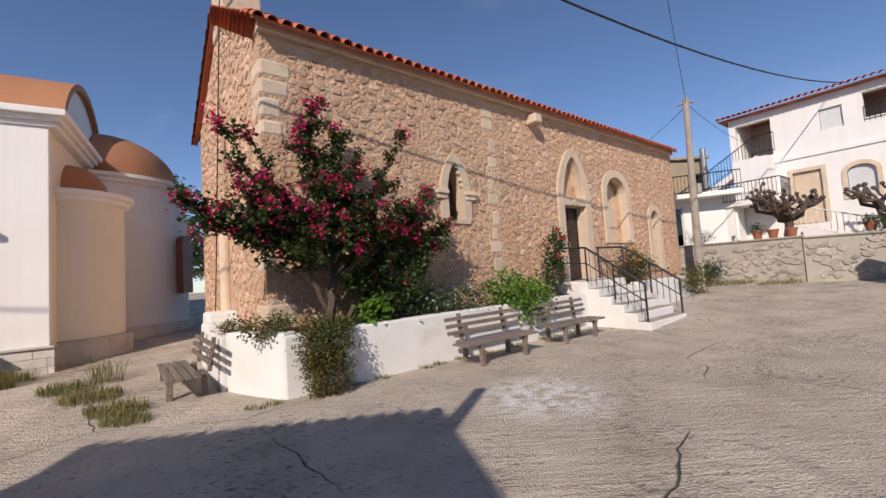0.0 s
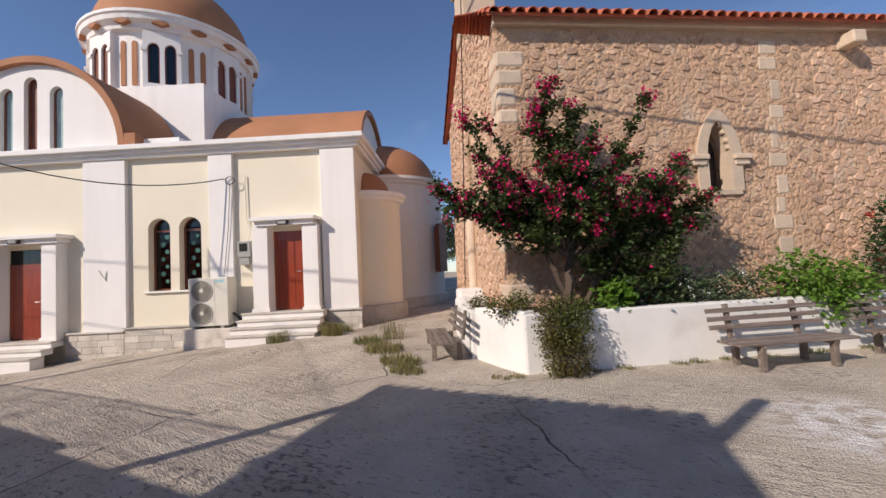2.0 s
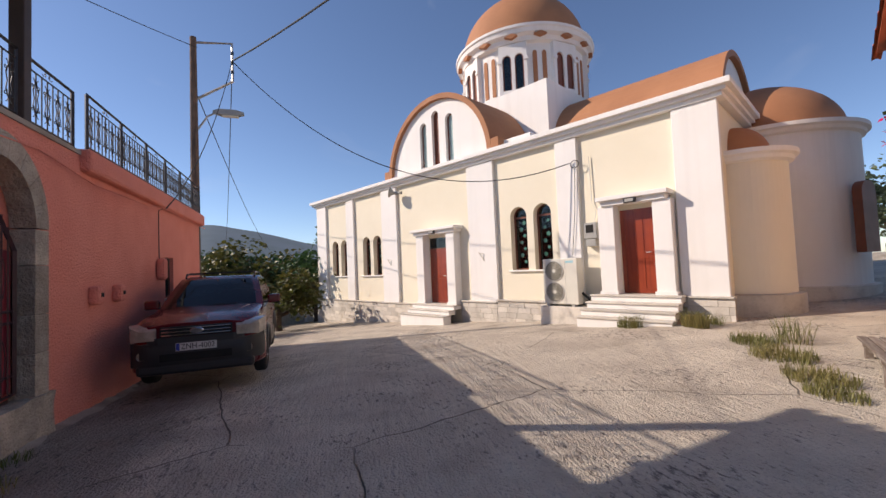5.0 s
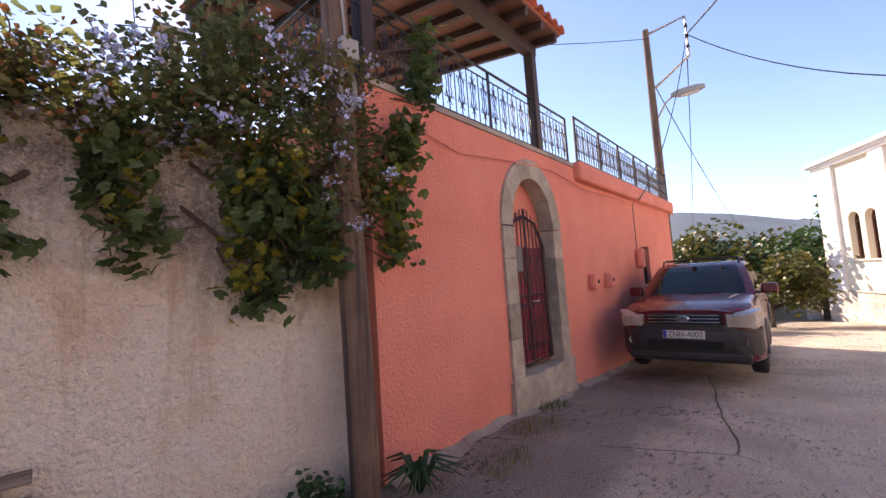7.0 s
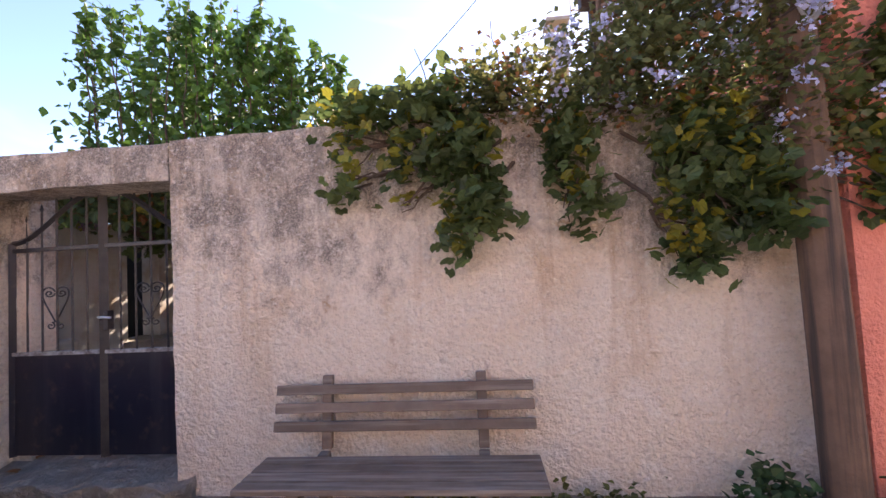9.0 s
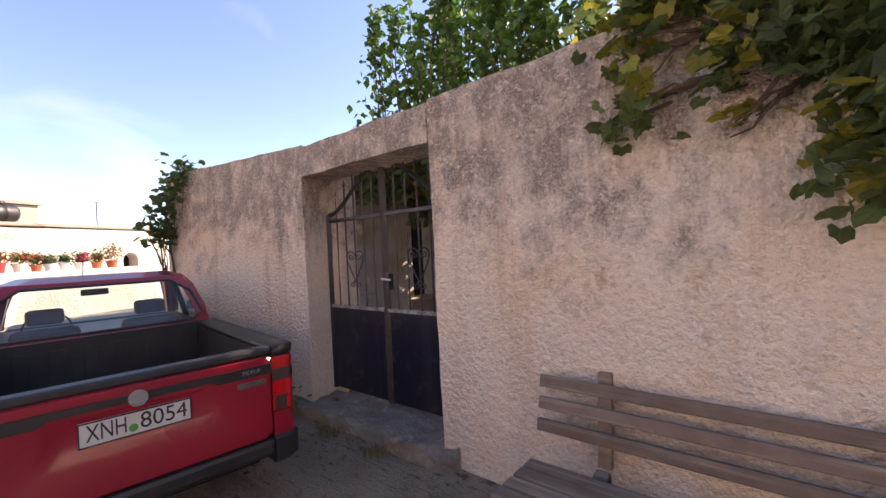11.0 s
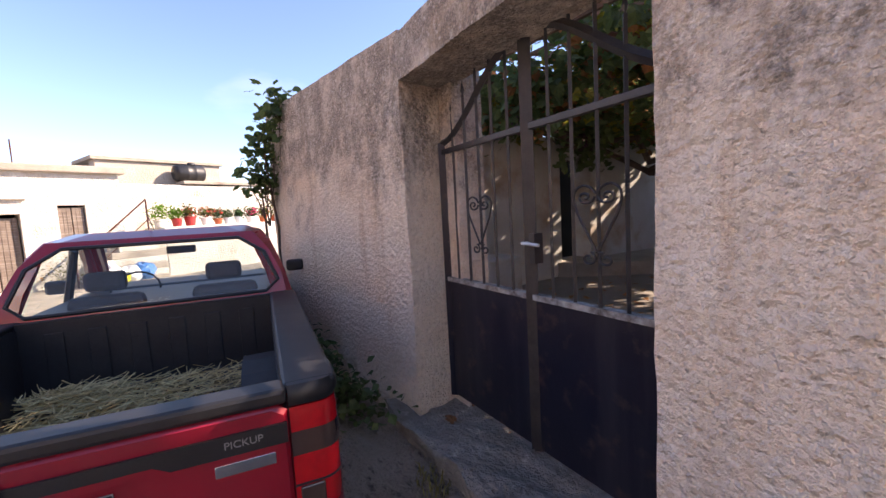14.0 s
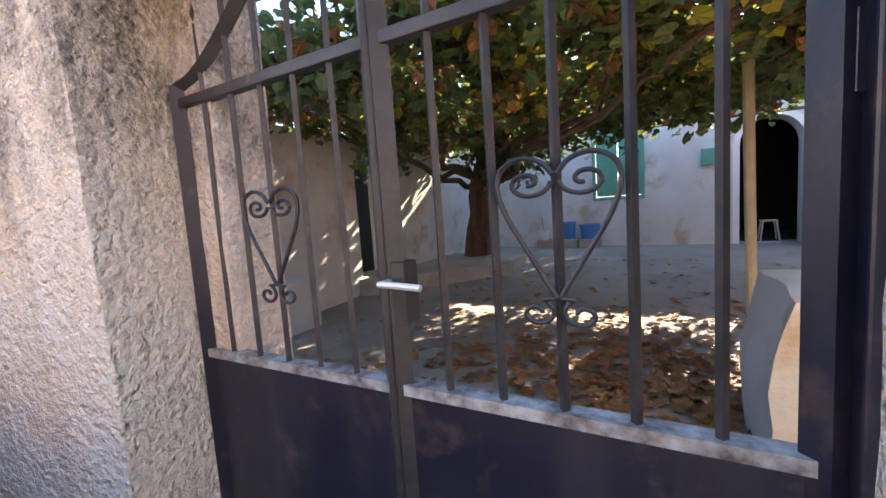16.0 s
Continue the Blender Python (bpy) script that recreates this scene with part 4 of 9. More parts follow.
for x0, x1 in ((VC - VR - 0.3, VC - VR + 0.02), (VC + VR - 0.02, VC + VR + 0.3)):
    part("vault_foot", box(B(), x0, x1, FY - 0.05, FY + 0.6, VZ, VZ + 0.42, bevel=0.02), M_terra, white_church)
part("parapet", box(B(), VC + VR + 0.3, VC + VR + 1.3, FY + 0.25, FY + 0.5, VZ, VZ + 0.33), M_church_white, white_church)
# long vault
bm = vault(B(), 0, 2.6, CZ + 0.3, 2.55, -2.45, 13.0)
bmesh.ops.transform(bm, matrix=Matrix(((0, -1, 0, 0), (1, 0, 0, 6.0), (0, 0, 1, 0), (0, 0, 0, 1))), verts=bm.verts[:])
part("barrel_vault", bm, M_terra, white_church, "long terracotta barrel vault")
bm = slab(B(), arch(-2.42, 2.42, CZ + 0.28, CZ + 0.3, 2.38, n=28), (), 0, 0.3)
bmesh.ops.transform(bm, matrix=Matrix(((0, -1, 0, 2.3), (1, 0, 0, 6.0), (0, 0, 1, 0), (0, 0, 0, 1))), verts=bm.verts[:])
part("gable_lunette", bm, M_church_white, white_church)
# cube and drum
DX, DY, DS = -5.4, 6.0, 0.84
part("drum_base", box(B(), DX - 2.75, DX + 2.75, DY - 2.75, DY + 2.75, CZ + 0.3, 8.15), M_church_white, white_church, "white square base of the drum")
drum = part("drum", lathe(B(), [(3.1, 8.0), (3.1, 10.2)], 48, pose(DX, DY, 0) @ Matrix.Diagonal((DS, DS, 1, 1))), M_church_white, white_church, "white round drum with arched windows")
part("drum_cornice", lathe(B(), [(3.1, 10.15), (3.3, 10.2), (3.34, 10.36), (3.52, 10.45), (3.56, 10.6), (3.62, 10.64), (3.62, 10.74), (3.2, 10.76)], 48, pose(DX, DY, 0) @ Matrix.Diagonal((DS, DS, 1, 1))), M_church_white, white_church, "white moulded drum cornice")
part("dome", lathe(B(), [(3.22 * math.cos(a * math.pi / 40), 10.74 + 2.6 * math.sin(a * math.pi / 40)) for a in range(0, 21)], 56, pose(DX, DY, 0) @ Matrix.Diagonal((DS, DS, 1, 1))), M_terra, white_church, "terracotta painted dome", smooth=True)
bm = tube(B(), [(DX, DY, 13.3), (DX, DY, 14.1)], 0.04)
box(bm, DX - 0.22, DX + 0.22, DY - 0.03, DY + 0.03, 13.75, 13.82)
part("cross", bm, M_church_white, white_church, "small white cross")
for k in range(16):
    a = math.degrees(TAU * k / 16) + 11.25 - 31
    base = pose(DX, DY, 0) @ Matrix.Diagonal((DS, DS, 1, 1)) @ pose(0, 0, 0, 0, 0, a)
    if k % 2 == 0:
        # bay of two arched windows, framed
        h = [arch(-0.5, -0.08, 8.35, 9.55), arch(0.08, 0.5, 8.35, 9.55)]
        bm = slab(B(), rect(-0.66, 0.66, 8.15, 10.16), h, -3.24, -2.95)
        bm.transform(base)
        bay = part("window_bay", bm, M_church_white, drum, "white framed window bay")
        for q in h:
            bm = slab(B(), inset(q, 0.003), [inset([(x, z + 0.03) for x, z in q], 0.05)], -3.16, -3.10)
            bm.transform(base)
            part("window_frame", bm, M_frame_brown, bay)
            bm = slab(B(), inset(q, 0.02), (), -3.13, -3.12)
            bm.transform(base)
            part("pane", bm, M_pane if k % 4 else M_frame_brown, bay)
        bm = box(B(), -0.72, -0.5, -3.3, -3.2, 9.45, 9.56)
        box(bm, 0.5, 0.72, -3.3, -3.2, 9.45, 9.56)
        bm.transform(base)
        part("capital", bm, M_church_white, bay)
    else:
        for xo in (-0.22, 0.22):
            bm = slab(B(), arch(xo - 0.1, xo + 0.1, 8.3, 9.75), (), -3.125, -3.06)
            bm.transform(base)
            part("painted_niche", bm, M_terra, drum, "terracotta painted blind niche")
    bm = slab(B(), [(-0.3, 10.36), (0, 10.27), (0.3, 10.36), (0, 10.45)], (), -3.52, -3.2)
    bm.transform(base @ pose(0, 0, 0))
    part("lozenge", bm, M_terra, drum, "terracotta lozenge ornament")
# apses on the near end
for yc, r, top, dome_r, rise in ((6.0, 2.2, 4.6, 2.0, 1.6), (2.45, 1.0, 3.62, 0.72, 0.75)):
    base = pose(CX1 - 0.02, yc, 0)
    ap = part("apse", lathe(B(), [(r, -0.6), (r, top)], 28, base, -math.pi / 2, math.pi / 2), M_church_white if r > 2 else M_cream, white_church, "rounded apse wall")
    part("apse_plinth", lathe(B(), [(r + 0.14, -0.6), (r + 0.14, 0.68), (r, 0.7)], 28, base, -math.pi / 2, math.pi / 2), M_marble, white_church)
    part("apse_cornice", lathe(B(), [(r, top - 0.02), (r + 0.1, top + 0.02), (r + 0.12, top + 0.1), (r + 0.2, top + 0.14), (r + 0.2, top + 0.24), (0.0, top + 0.26)], 28, base, -math.pi / 2, math.pi / 2), M_church_white, white_church)
    part("half_dome", lathe(B(), [(dome_r * math.cos(a * math.pi / 24), top + 0.24 + rise * math.sin(a * math.pi / 24)) for a in range(13)], 28, base, -math.pi / 2, math.pi / 2), M_terra, white_church, "terracotta half dome", smooth=True)
bm = slab(B(), arch(-0.25, 0.25, 1.5, 3.0), (), -2.50, -2.3)
bm.transform(pose(CX1, 6.0, 0, 0, 0, 62))
part("apse_window", bm, M_frame_brown, white_church, "narrow arched apse window")

# ---- pink house ----
PK = pose(-2.7, -3.0, 0, 0, 0, 186.3)
PL, PT = 11.15, 3.3
pink_house = thing("pink_house", PK, "salmon pink rendered house wall with a grey stone arched gateway", "house")
G_ARCH = arch(2.22, 3.32, 0.4, 2.2, 0.66)
P_WIN = rect(7.95, 8.55, 1.15, 2.05)
part("wall", slab(B(), [(0, -0.9), (PL, -0.9), (PL, PT), (0, PT)], [arch(2.1, 3.44, 0.3, 2.2, 0.8), P_WIN], 0, 0.5), M_pink, pink_house, "rough salmon pink rendered wall")
part("wall", box(B(), 0.003, 0.4, 0.5, 6.0, -0.9, PT), M_pink, pink_house)
part("wall", box(B(), PL - 0.4, PL - 0.003, 0.5, 6.0, -0.9, PT), M_pink, pink_house)
part("wall", box(B(), 0, PL, 6.0, 6.4, -0.9, PT), M_pink, pink_house)
M_red_inner = mat("deep_red_porch_paint", (0.42, 0.03, 0.03), (0.36, 0.025, 0.028), rough=0.8, bump=0.2)
part("porch_back", box(B(), 1.5, 4.0, 1.6, 1.7, 0.0, PT - 0.2), M_red_inner, pink_house, "deep red porch wall")
part("porch_side", box(B(), 3.6, 3.7, 0.5, 1.6, 0.0, PT - 0.2), M_red_inner, pink_house)
part("porch_side", box(B(), 1.8, 1.9, 0.5, 1.6, 0.0, PT - 0.2), M_red_inner, pink_house)
part("porch_floor", box(B(), 1.5, 4.0, 0.5, 1.7, 0.2, 0.39), M_concrete, pink_house)
part("terrace_floor", box(B(), 0.0, PL, -0.02, 6.4, PT + 0.002, PT + 0.06), M_concrete, pink_house, "concrete terrace floor")
part("parapet_band", box(B(), 4.35, PL + 0.12, -0.13, 0.3, PT - 0.22, PT + 0.1, bevel=0.05), M_pink, pink_house, "projecting pink parapet band")
# arch stones
vous = 9
co = ((2.22 + 3.32) / 2, 2.2)
for k in range(vous):
    a0, a1 = math.pi * k / vous, math.pi * (k + 1) / vous
    g = 0.004
    pts = []
    for a in np.linspace(a0 + g, a1 - g, 5):
        pts.append((co[0] + 0.56 * math.cos(a), co[1] + 0.67 * math.sin(a)))
    for a in np.linspace(a1 - g, a0 + g, 5):
        pts.append((co[0] + 0.80 * math.cos(a), co[1] + 0.93 * math.sin(a)))
    part("arch_stone", slab(B(), pts, (), -0.035, 0.20), M_grey_stone, pink_house)
for x0, x1 in ((1.97, 2.225), (3.315, 3.57)):
    z = 0.32
    for h in (0.5, 0.42, 0.55, 0.4):
        z1 = min(z + h, 2.19)
        part("jamb_stone", box(B(), x0, x1, -0.035, 0.20, z + 0.002, z1 - 0.002, bevel=0.008), M_grey_stone, pink_house)
        z = z1
bm = box(B(), 1.93, 3.62, -0.07, 0.55, -0.1, 0.35)
bmesh.ops.subdivide_edges(bm, edges=bm.edges[:], cuts=7, use_grid_fill=True)
for v in bm.verts:
    v.co += noise.noise_vector(v.co * 4) * 0.03
part("threshold", bm, M_grey_stone, pink_house, "worn grey and white threshold stone")
# painted wall of the passage just behind the gate
part("inner_wall", box(B(), 2.0, 3.54, 0.21, 0.30, 0.36, 3.1), M_pink, pink_house, "deep red painted inner wall")
# iron gate in the arch
gate = part("iron_gate", bars(B(), [(2.26, 0.13, 0.42), (2.26, 0.13, 1.95), (2.5, 0.13, 2.3), (2.77, 0.13, 2.38), (3.04, 0.13, 2.3), (3.28, 0.13, 1.95), (3.28, 0.13, 0.42), (2.26, 0.13, 0.42)], 0.035), M_red_iron, pink_house, "dark red wrought-iron gate leaf")
for k in range(9):
    x = 2.36 + 0.103 * k
    zt = 2.38 - 0.43 * abs((x - 2.77) / 0.51) ** 2
    part("bar", bars(B(), [(x, 0.13, 0.44), (x, 0.13, zt + 0.1)], 0.03 if k == 4 else 0.014), M_red_iron, gate)
    if k % 2:
        for zc in (0.8, 1.65):
            bm = tube(B(), [(x + 0.04 * math.cos(t) * (1 + 0.3 * math.cos(2 * t)), 0.125, zc + 0.22 * math.sin(t)) for t in np.linspace(0, TAU, 17)[:-1]], 0.006, 5, True)
            part("scroll", bm, M_red_iron, gate)
for z in (0.62, 1.18, 1.3):
    part("cross_bar", bars(B(), [(2.28, 0.135, z), (3.26, 0.135, z)], 0.024), M_red_iron, gate)
part("sheet_backing", box(B(), 2.28, 3.26, 0.15, 0.16, 0.45, 1.95), mat("dark_red_sheet", (0.30, 0.02, 0.04), (0.20, 0.016, 0.032), rough=0.6, bump=0.1), gate, "dark red metal sheet behind the bars")
part("door_handle", tube(B(), [(2.80, 0.11, 1.22), (2.80, 0.06, 1.22), (2.9, 0.06, 1.22)], 0.012), M_galv, gate, "steel handle")
mail = tagged(part("mailbox", box(B(), 2.3, 2.46, 0.01, 0.11, 1.62, 1.95, bevel=0.015), mat("dark_grey_mailbox_paint", (0.09, 0.092, 0.085), rough=0.5, bump=0.05)), "small grey metal mailbox on the iron gate", "mailbox")
mail.matrix_world = PK
# window, meter, stubs
win = part("window_frame", slab(B(), rect(7.96, 8.54, 1.16, 2.04), [rect(8.01, 8.49, 1.21, 1.99)], 0.08, 0.14), M_frame_brown, pink_house, "small dark window")
part("pane", box(B(), 8.0, 8.5, 0.1, 0.11, 1.2, 2.0), M_pane, win)
part("window_back", box(B(), 7.9, 8.6, 0.51, 0.55, 1.1, 2.1), M_dark, win)
for k in range(4):
    part("window_bar", bars(B(), [(8.08 + 0.115 * k, 0.05, 1.17), (8.08 + 0.115 * k, 0.05, 2.03)], 0.012), M_black, win)
part("window_sill", box(B(), 7.9, 8.6, -0.06, 0.1, 1.1, 1.148, bevel=0.01), M_white, pink_house)
part("meter_box", box(B(), 7.35, 7.6, -0.16, 0.0, 1.55, 2.0, bevel=0.06), M_pink, pink_house, "pink painted meter box")
part("wall_cable", tube(B(), [(7.5, -0.02, 2.0), (7.5, -0.02, 3.0), (7.6, -0.06, 3.05)], 0.008, 5), M_rubber, pink_house)
for x in (4.55, 5.3):
    part("wall_stub", box(B(), x, x + 0.22, -0.13, 0.02, 1.25, 1.52, bevel=0.05), M_pink, pink_house, "rough pink bracket stub")
    # Near-black plate on the stub face; the hole's shade is painted.
    part("stub_hole", box(B(), x + 0.07, x + 0.15, -0.135, -0.1, 1.36, 1.42), M_dark, pink_house)
bm = tube(B(), [(0.3, -0.03, 3.1), (1.2, -0.03, 2.92), (2.2, -0.03, 3.02), (3.4, -0.03, 3.1), (4.6, -0.06, 2.95), (6.5, -0.12, 2.96), (7.5, -0.12, 3.05), (PL, -0.14, 3.0)], 0.01, 6)
part("wall_cable", bm, M_pink, pink_house, "pink painted cable along the wall")
# footing
bm = B()
for k in range(110):
    x = 0.02 + k * (PL - 0.1) / 109
    r_ = 0.10 + 0.12 * noise.noise((x * 2.1, 0, 4)) + 0.05 * noise.noise((x * 7, 0, 4))
    bm.verts.new((x, -0.02 - max(0.02, r_), ground_z(*(PK @ Vector((x, -0.1, 0))).xy) + 0.005))
    bm.verts.new((x, 0.01, ground_z(*(PK @ Vector((x, -0.1, 0))).xy) + 0.05 + 0.03 * noise.noise((x * 4, 1, 2))))
bm.verts.ensure_lookup_table()
for k in range(109):
    bm.faces.new((bm.verts[2 * k], bm.verts[2 * k + 2], bm.verts[2 * k + 3], bm.verts[2 * k + 1]))
part("footing", bm, M_concrete, pink_house, "ragged concrete edge at the wall foot")


def scroll(bm, cx, z0, z1, y):
    """Lyre-like ornament between balusters."""
    h, c = (z1 - z0), (z0 + z1) / 2
    for s in (-1, 1):
        for f in (1, -1):
            pts = []
            for t in np.linspace(0, 1, 15):
                a = t * 1.55 * TAU
                r = 0.045 * (1 - 0.72 * t)
                pts.append((cx + s * (0.05 - r * math.sin(a) * 0.9) * (1 if t > 0.02 else 1), y, c + f * (0.10 + 0.14 * h * (1 - t) + r * math.cos(a))))
            tube(bm, pts, 0.0055, 4)
        tube(bm, [(cx + s * 0.012, y, c - 0.30 * h), (cx + s * 0.055, y, c - 0.16 * h), (cx + s * 0.03, y, c), (cx + s * 0.055, y, c + 0.16 * h), (cx + s * 0.012, y, c + 0.30 * h)], 0.006, 4)
    return bm


def terrace_rail(x0, x1, y, group):
    rail = thing("terrace_railing", PK @ pose(x0, y, PT + 0.06), "black wrought-iron terrace railing with scroll ornaments", "railing", group)
    L = x1 - x0
    for z, w in ((0.1, 0.022), (0.72, 0.018), (0.84, 0.034)):
        part("rail", bars(B(), [(0, 0, z), (L, 0, z)], w), M_black, rail)
    n = int(round(L / 0.115))
    ornament = None
    for k in range(n + 1):
        x = L * k / n
        big = k % 10 == 0
        part("post" if big else "baluster", bars(B(), [(x, 0, -0.02 if big else 0.1), (x, 0, 0.84 if big else 0.72)], 0.035 if big else 0.012), M_black, rail)
        if k % 2 == 1:
            if ornament is None:
                ob = part("scroll", scroll(B(), 0, 0.1, 0.72, 0), M_black, rail)
                ornament = ob.data
            else:
                ob = new("scroll", ornament)
                ob.parent = rail
            ob.location = (x, 0, 0)
        if k % 10 == 5 and k < n:
            bm = B()
            for s in (-1, 1):
                tube(bm, [(x + s * (0.03 + 0.025 * math.cos(t) + 0.05 * t / 6), 0, 0.78 + 0.025 * math.sin(t)) for t in np.linspace(0, 6, 12)], 0.005, 4)
            part("top_scroll", bm, M_black, rail)
    return rail


terrace_rail(-0.2, 4.45, 0.12, "terrace railings")
terrace_rail(4.5, PL + 0.05, -0.02, "terrace railings")
side = terrace_rail(0, 5.2, 0, "terrace railings")
side.matrix_world = PK @ pose(-0.2, 0.15, PT + 0.06, 0, 0, 90)

# pergola roof over the terrace
pergola = thing("terrace_canopy", PK, "timber terrace canopy with boarded underside and clay tiles", "canopy")
RX0, RX1, RY0, RY1, RZ0, RZ1 = -0.2, 3.6, -0.28, 3.9, 5.05, 5.75


def rz(y):
    return RZ0 + (RZ1 - RZ0) * (y - RY0) / (RY1 - RY0)


ang = math.degrees(math.atan2(RZ1 - RZ0, RY1 - RY0))
for k in range(34):
    y = RY0 + 0.06 + k * (RY1 - RY0 - 0.1) / 33
    part("ceiling_board", box(B(), RX0 + 0.02, RX1 - 0.02, -0.065, 0.065, 0.0, 0.02, pose(0, y, rz(y) + 0.06, ang)), M_wood_roof, pergola)
for k in range(9):
    x = RX0 + 0.12 + k * (RX1 - RX0 - 0.24) / 8
    part("rafter", box(B(), x - 0.035, x + 0.035, 0, (RY1 - RY0) * 1.005, -0.05, 0.055, pose(0, RY0 + 0.01, rz(RY0), ang)), M_wood_dark, pergola)
for y in (0.12, 2.0, 3.7):
    part("beam", box(B(), RX0 + 0.1, RX1 - 0.15, y - 0.07, y + 0.07, rz(y) - 0.23, rz(y) - 0.055, bevel=0.01), M_wood_dark, pergola)
for x in (0.12, 3.35):
    for y in (0.12, 3.7):
        part("post", box(B(), x - 0.07, x + 0.07, y - 0.07, y + 0.07, PT + 0.06, rz(y) - 0.23, bevel=0.01), M_wood_dark, pergola)
part("roof_deck", box(B(), RX0, RX1, 0, (RY1 - RY0) * 1.01, 0.085, 0.11, pose(0, RY0, rz(RY0), ang)), M_tile, pergola)
for k in range(18):
    x = RX0 + 0.1 + k * 0.215
    for row in range(2):
        y = RY0 - 0.06 + 0.36 * row
        ob = new("roof_tile", tile_me)
        ob.parent = pergola
        ob.matrix_basis = pose(x, y, rz(y) + 0.12, ang, 0, 0)
for k in range(11):
    y = RY0 + 0.1 + k * 0.36
    ob = new("roof_tile", tile_me)
    ob.parent = pergola
    ob.matrix_basis = pose(RX1 - 0.06, y, rz(y) + 0.12, ang, 0, 0)

# ---- yard wall with the iron gate ----
GY, GT = -3.18, 2.66


def yard_plaster():
    """Rough-cast plaster: cream with ochre patches, dark lichen washed down from the top, rust-brown spots, painted pit
    shade.
    """
    m = mat("rough_cast_plaster", (0.84, 0.755, 0.645), (0.80, 0.665, 0.53), rough=0.96, scale=1.3, fine=30, bump=1.0, dist=0.055, speck=0.22, stain=(0.66, 0.49, 0.33), stain_scale=1.5, stain_cut=(0.56, 0.78))
    n, ln, p = nodes_of(m)
    tc = n.new("ShaderNodeTexCoord")

    def noise_at(sc, stretch=(1, 1, 1), detail=6.0, rough=0.65):
        mp = n.new("ShaderNodeMapping")
        mp.inputs["Scale"].default_value = stretch
        ln.new(tc.outputs["Object"], mp.inputs["Vector"])
        t = n.new("ShaderNodeTexNoise")
        t.inputs["Scale"].default_value, t.inputs["Detail"].default_value, t.inputs["Roughness"].default_value = sc, detail, rough
        ln.new(mp.outputs[0], t.inputs["Vector"])
        return t.outputs["Fac"]

    def ramp(v, lo, hi, to0=0.0, to1=1.0):
        r = n.new("ShaderNodeMapRange")
        r.inputs["From Min"].default_value, r.inputs["From Max"].default_value = lo, hi
        r.inputs["To Min"].default_value, r.inputs["To Max"].default_value = to0, to1
        ln.new(v, r.inputs["Value"])
        return r.outputs[0]

    def op(kind, u, v):
        x = n.new("ShaderNodeMath")
        x.operation = kind
        for i, q in enumerate((u, v)):
            if isinstance(q, float):
                x.inputs[i].default_value = q
            else:
                ln.new(q, x.inputs[i])
        return x.outputs[0]

    def over(f, under, colour):
        x = n.new("ShaderNodeMix")
        x.data_type = "RGBA"
        ln.new(f, x.inputs[0])
        ln.new(under, x.inputs[6])
        x.inputs[7].default_value = (*colour, 1)
        return x.outputs[2]

    sep = n.new("ShaderNodeSeparateXYZ")
    ln.new(tc.outputs["Object"], sep.inputs[0])
    height = ramp(sep.outputs["Z"], 1.1, 2.4, -0.12, 0.20)
    col = p.inputs["Base Color"].links[0].from_socket
    # pale salts near the foot, ochre runs down the face
    col = over(op("MULTIPLY", ramp(noise_at(1.0, (5.5, 5.5, 0.45)), 0.54, 0.70), ramp(sep.outputs["Z"], 0.4, 1.6, 0.15, 0.75)), col, (0.55, 0.39, 0.25))
    col = over(ramp(op("ADD", noise_at(2.2), ramp(sep.outputs["Z"], 0.0, 1.3, 0.12, -0.1)), 0.58, 0.74, 0.0, 0.6), col, (0.80, 0.77, 0.74))
    # lichen: wide blotches broken up by finer ones and by the grit of the render
    wide = op("ADD", noise_at(1.5, (1.2, 1.2, 0.8), 9.0, 0.72), height)
    blotch = ramp(wide, 0.50, 0.64)
    broken = ramp(noise_at(7.0, (1, 1, 0.7), 7.0, 0.7), 0.38, 0.54, 0.25, 1.0)
    grit = ramp(noise_at(70.0, (1, 1, 1), 3.0), 0.36, 0.58, 0.45, 1.0)
    dark = op("MULTIPLY", op("MULTIPLY", blotch, broken), grit)
    col = over(op("MULTIPLY", dark, 0.9), col, (0.17, 0.145, 0.125))
    col = over(ramp(wide, 0.58, 0.80, 0.0, 0.30), col, (0.25, 0.215, 0.185))
    runs = op("MULTIPLY", ramp(noise_at(1.0, (9.0, 9.0, 0.35)), 0.55, 0.68), ramp(sep.outputs["Z"], 1.3, 2.5, 0.0, 0.7))
    col = over(runs, col, (0.30, 0.25, 0.21))
    col = over(ramp(noise_at(3.0, (1, 1, 0.8), 4.0), 0.67, 0.75, 0.0, 0.8), col, (0.47, 0.29, 0.15))
    # Dark pit specks: shade of the knobbly relief, put into the colour.
    col = over(ramp(noise_at(34.0, (1, 1, 1.3), 2.0), 0.54, 0.68, 0.0, 0.28), col, (0.36, 0.29, 0.23))
    col = over(ramp(noise_at(26.0, (1, 1, 1.3), 2.0), 0.56, 0.70, 0.0, 0.45), col, (0.90, 0.84, 0.76))
    ln.new(col, p.inputs["Base Color"])
    return m


M_cast = yard_plaster()


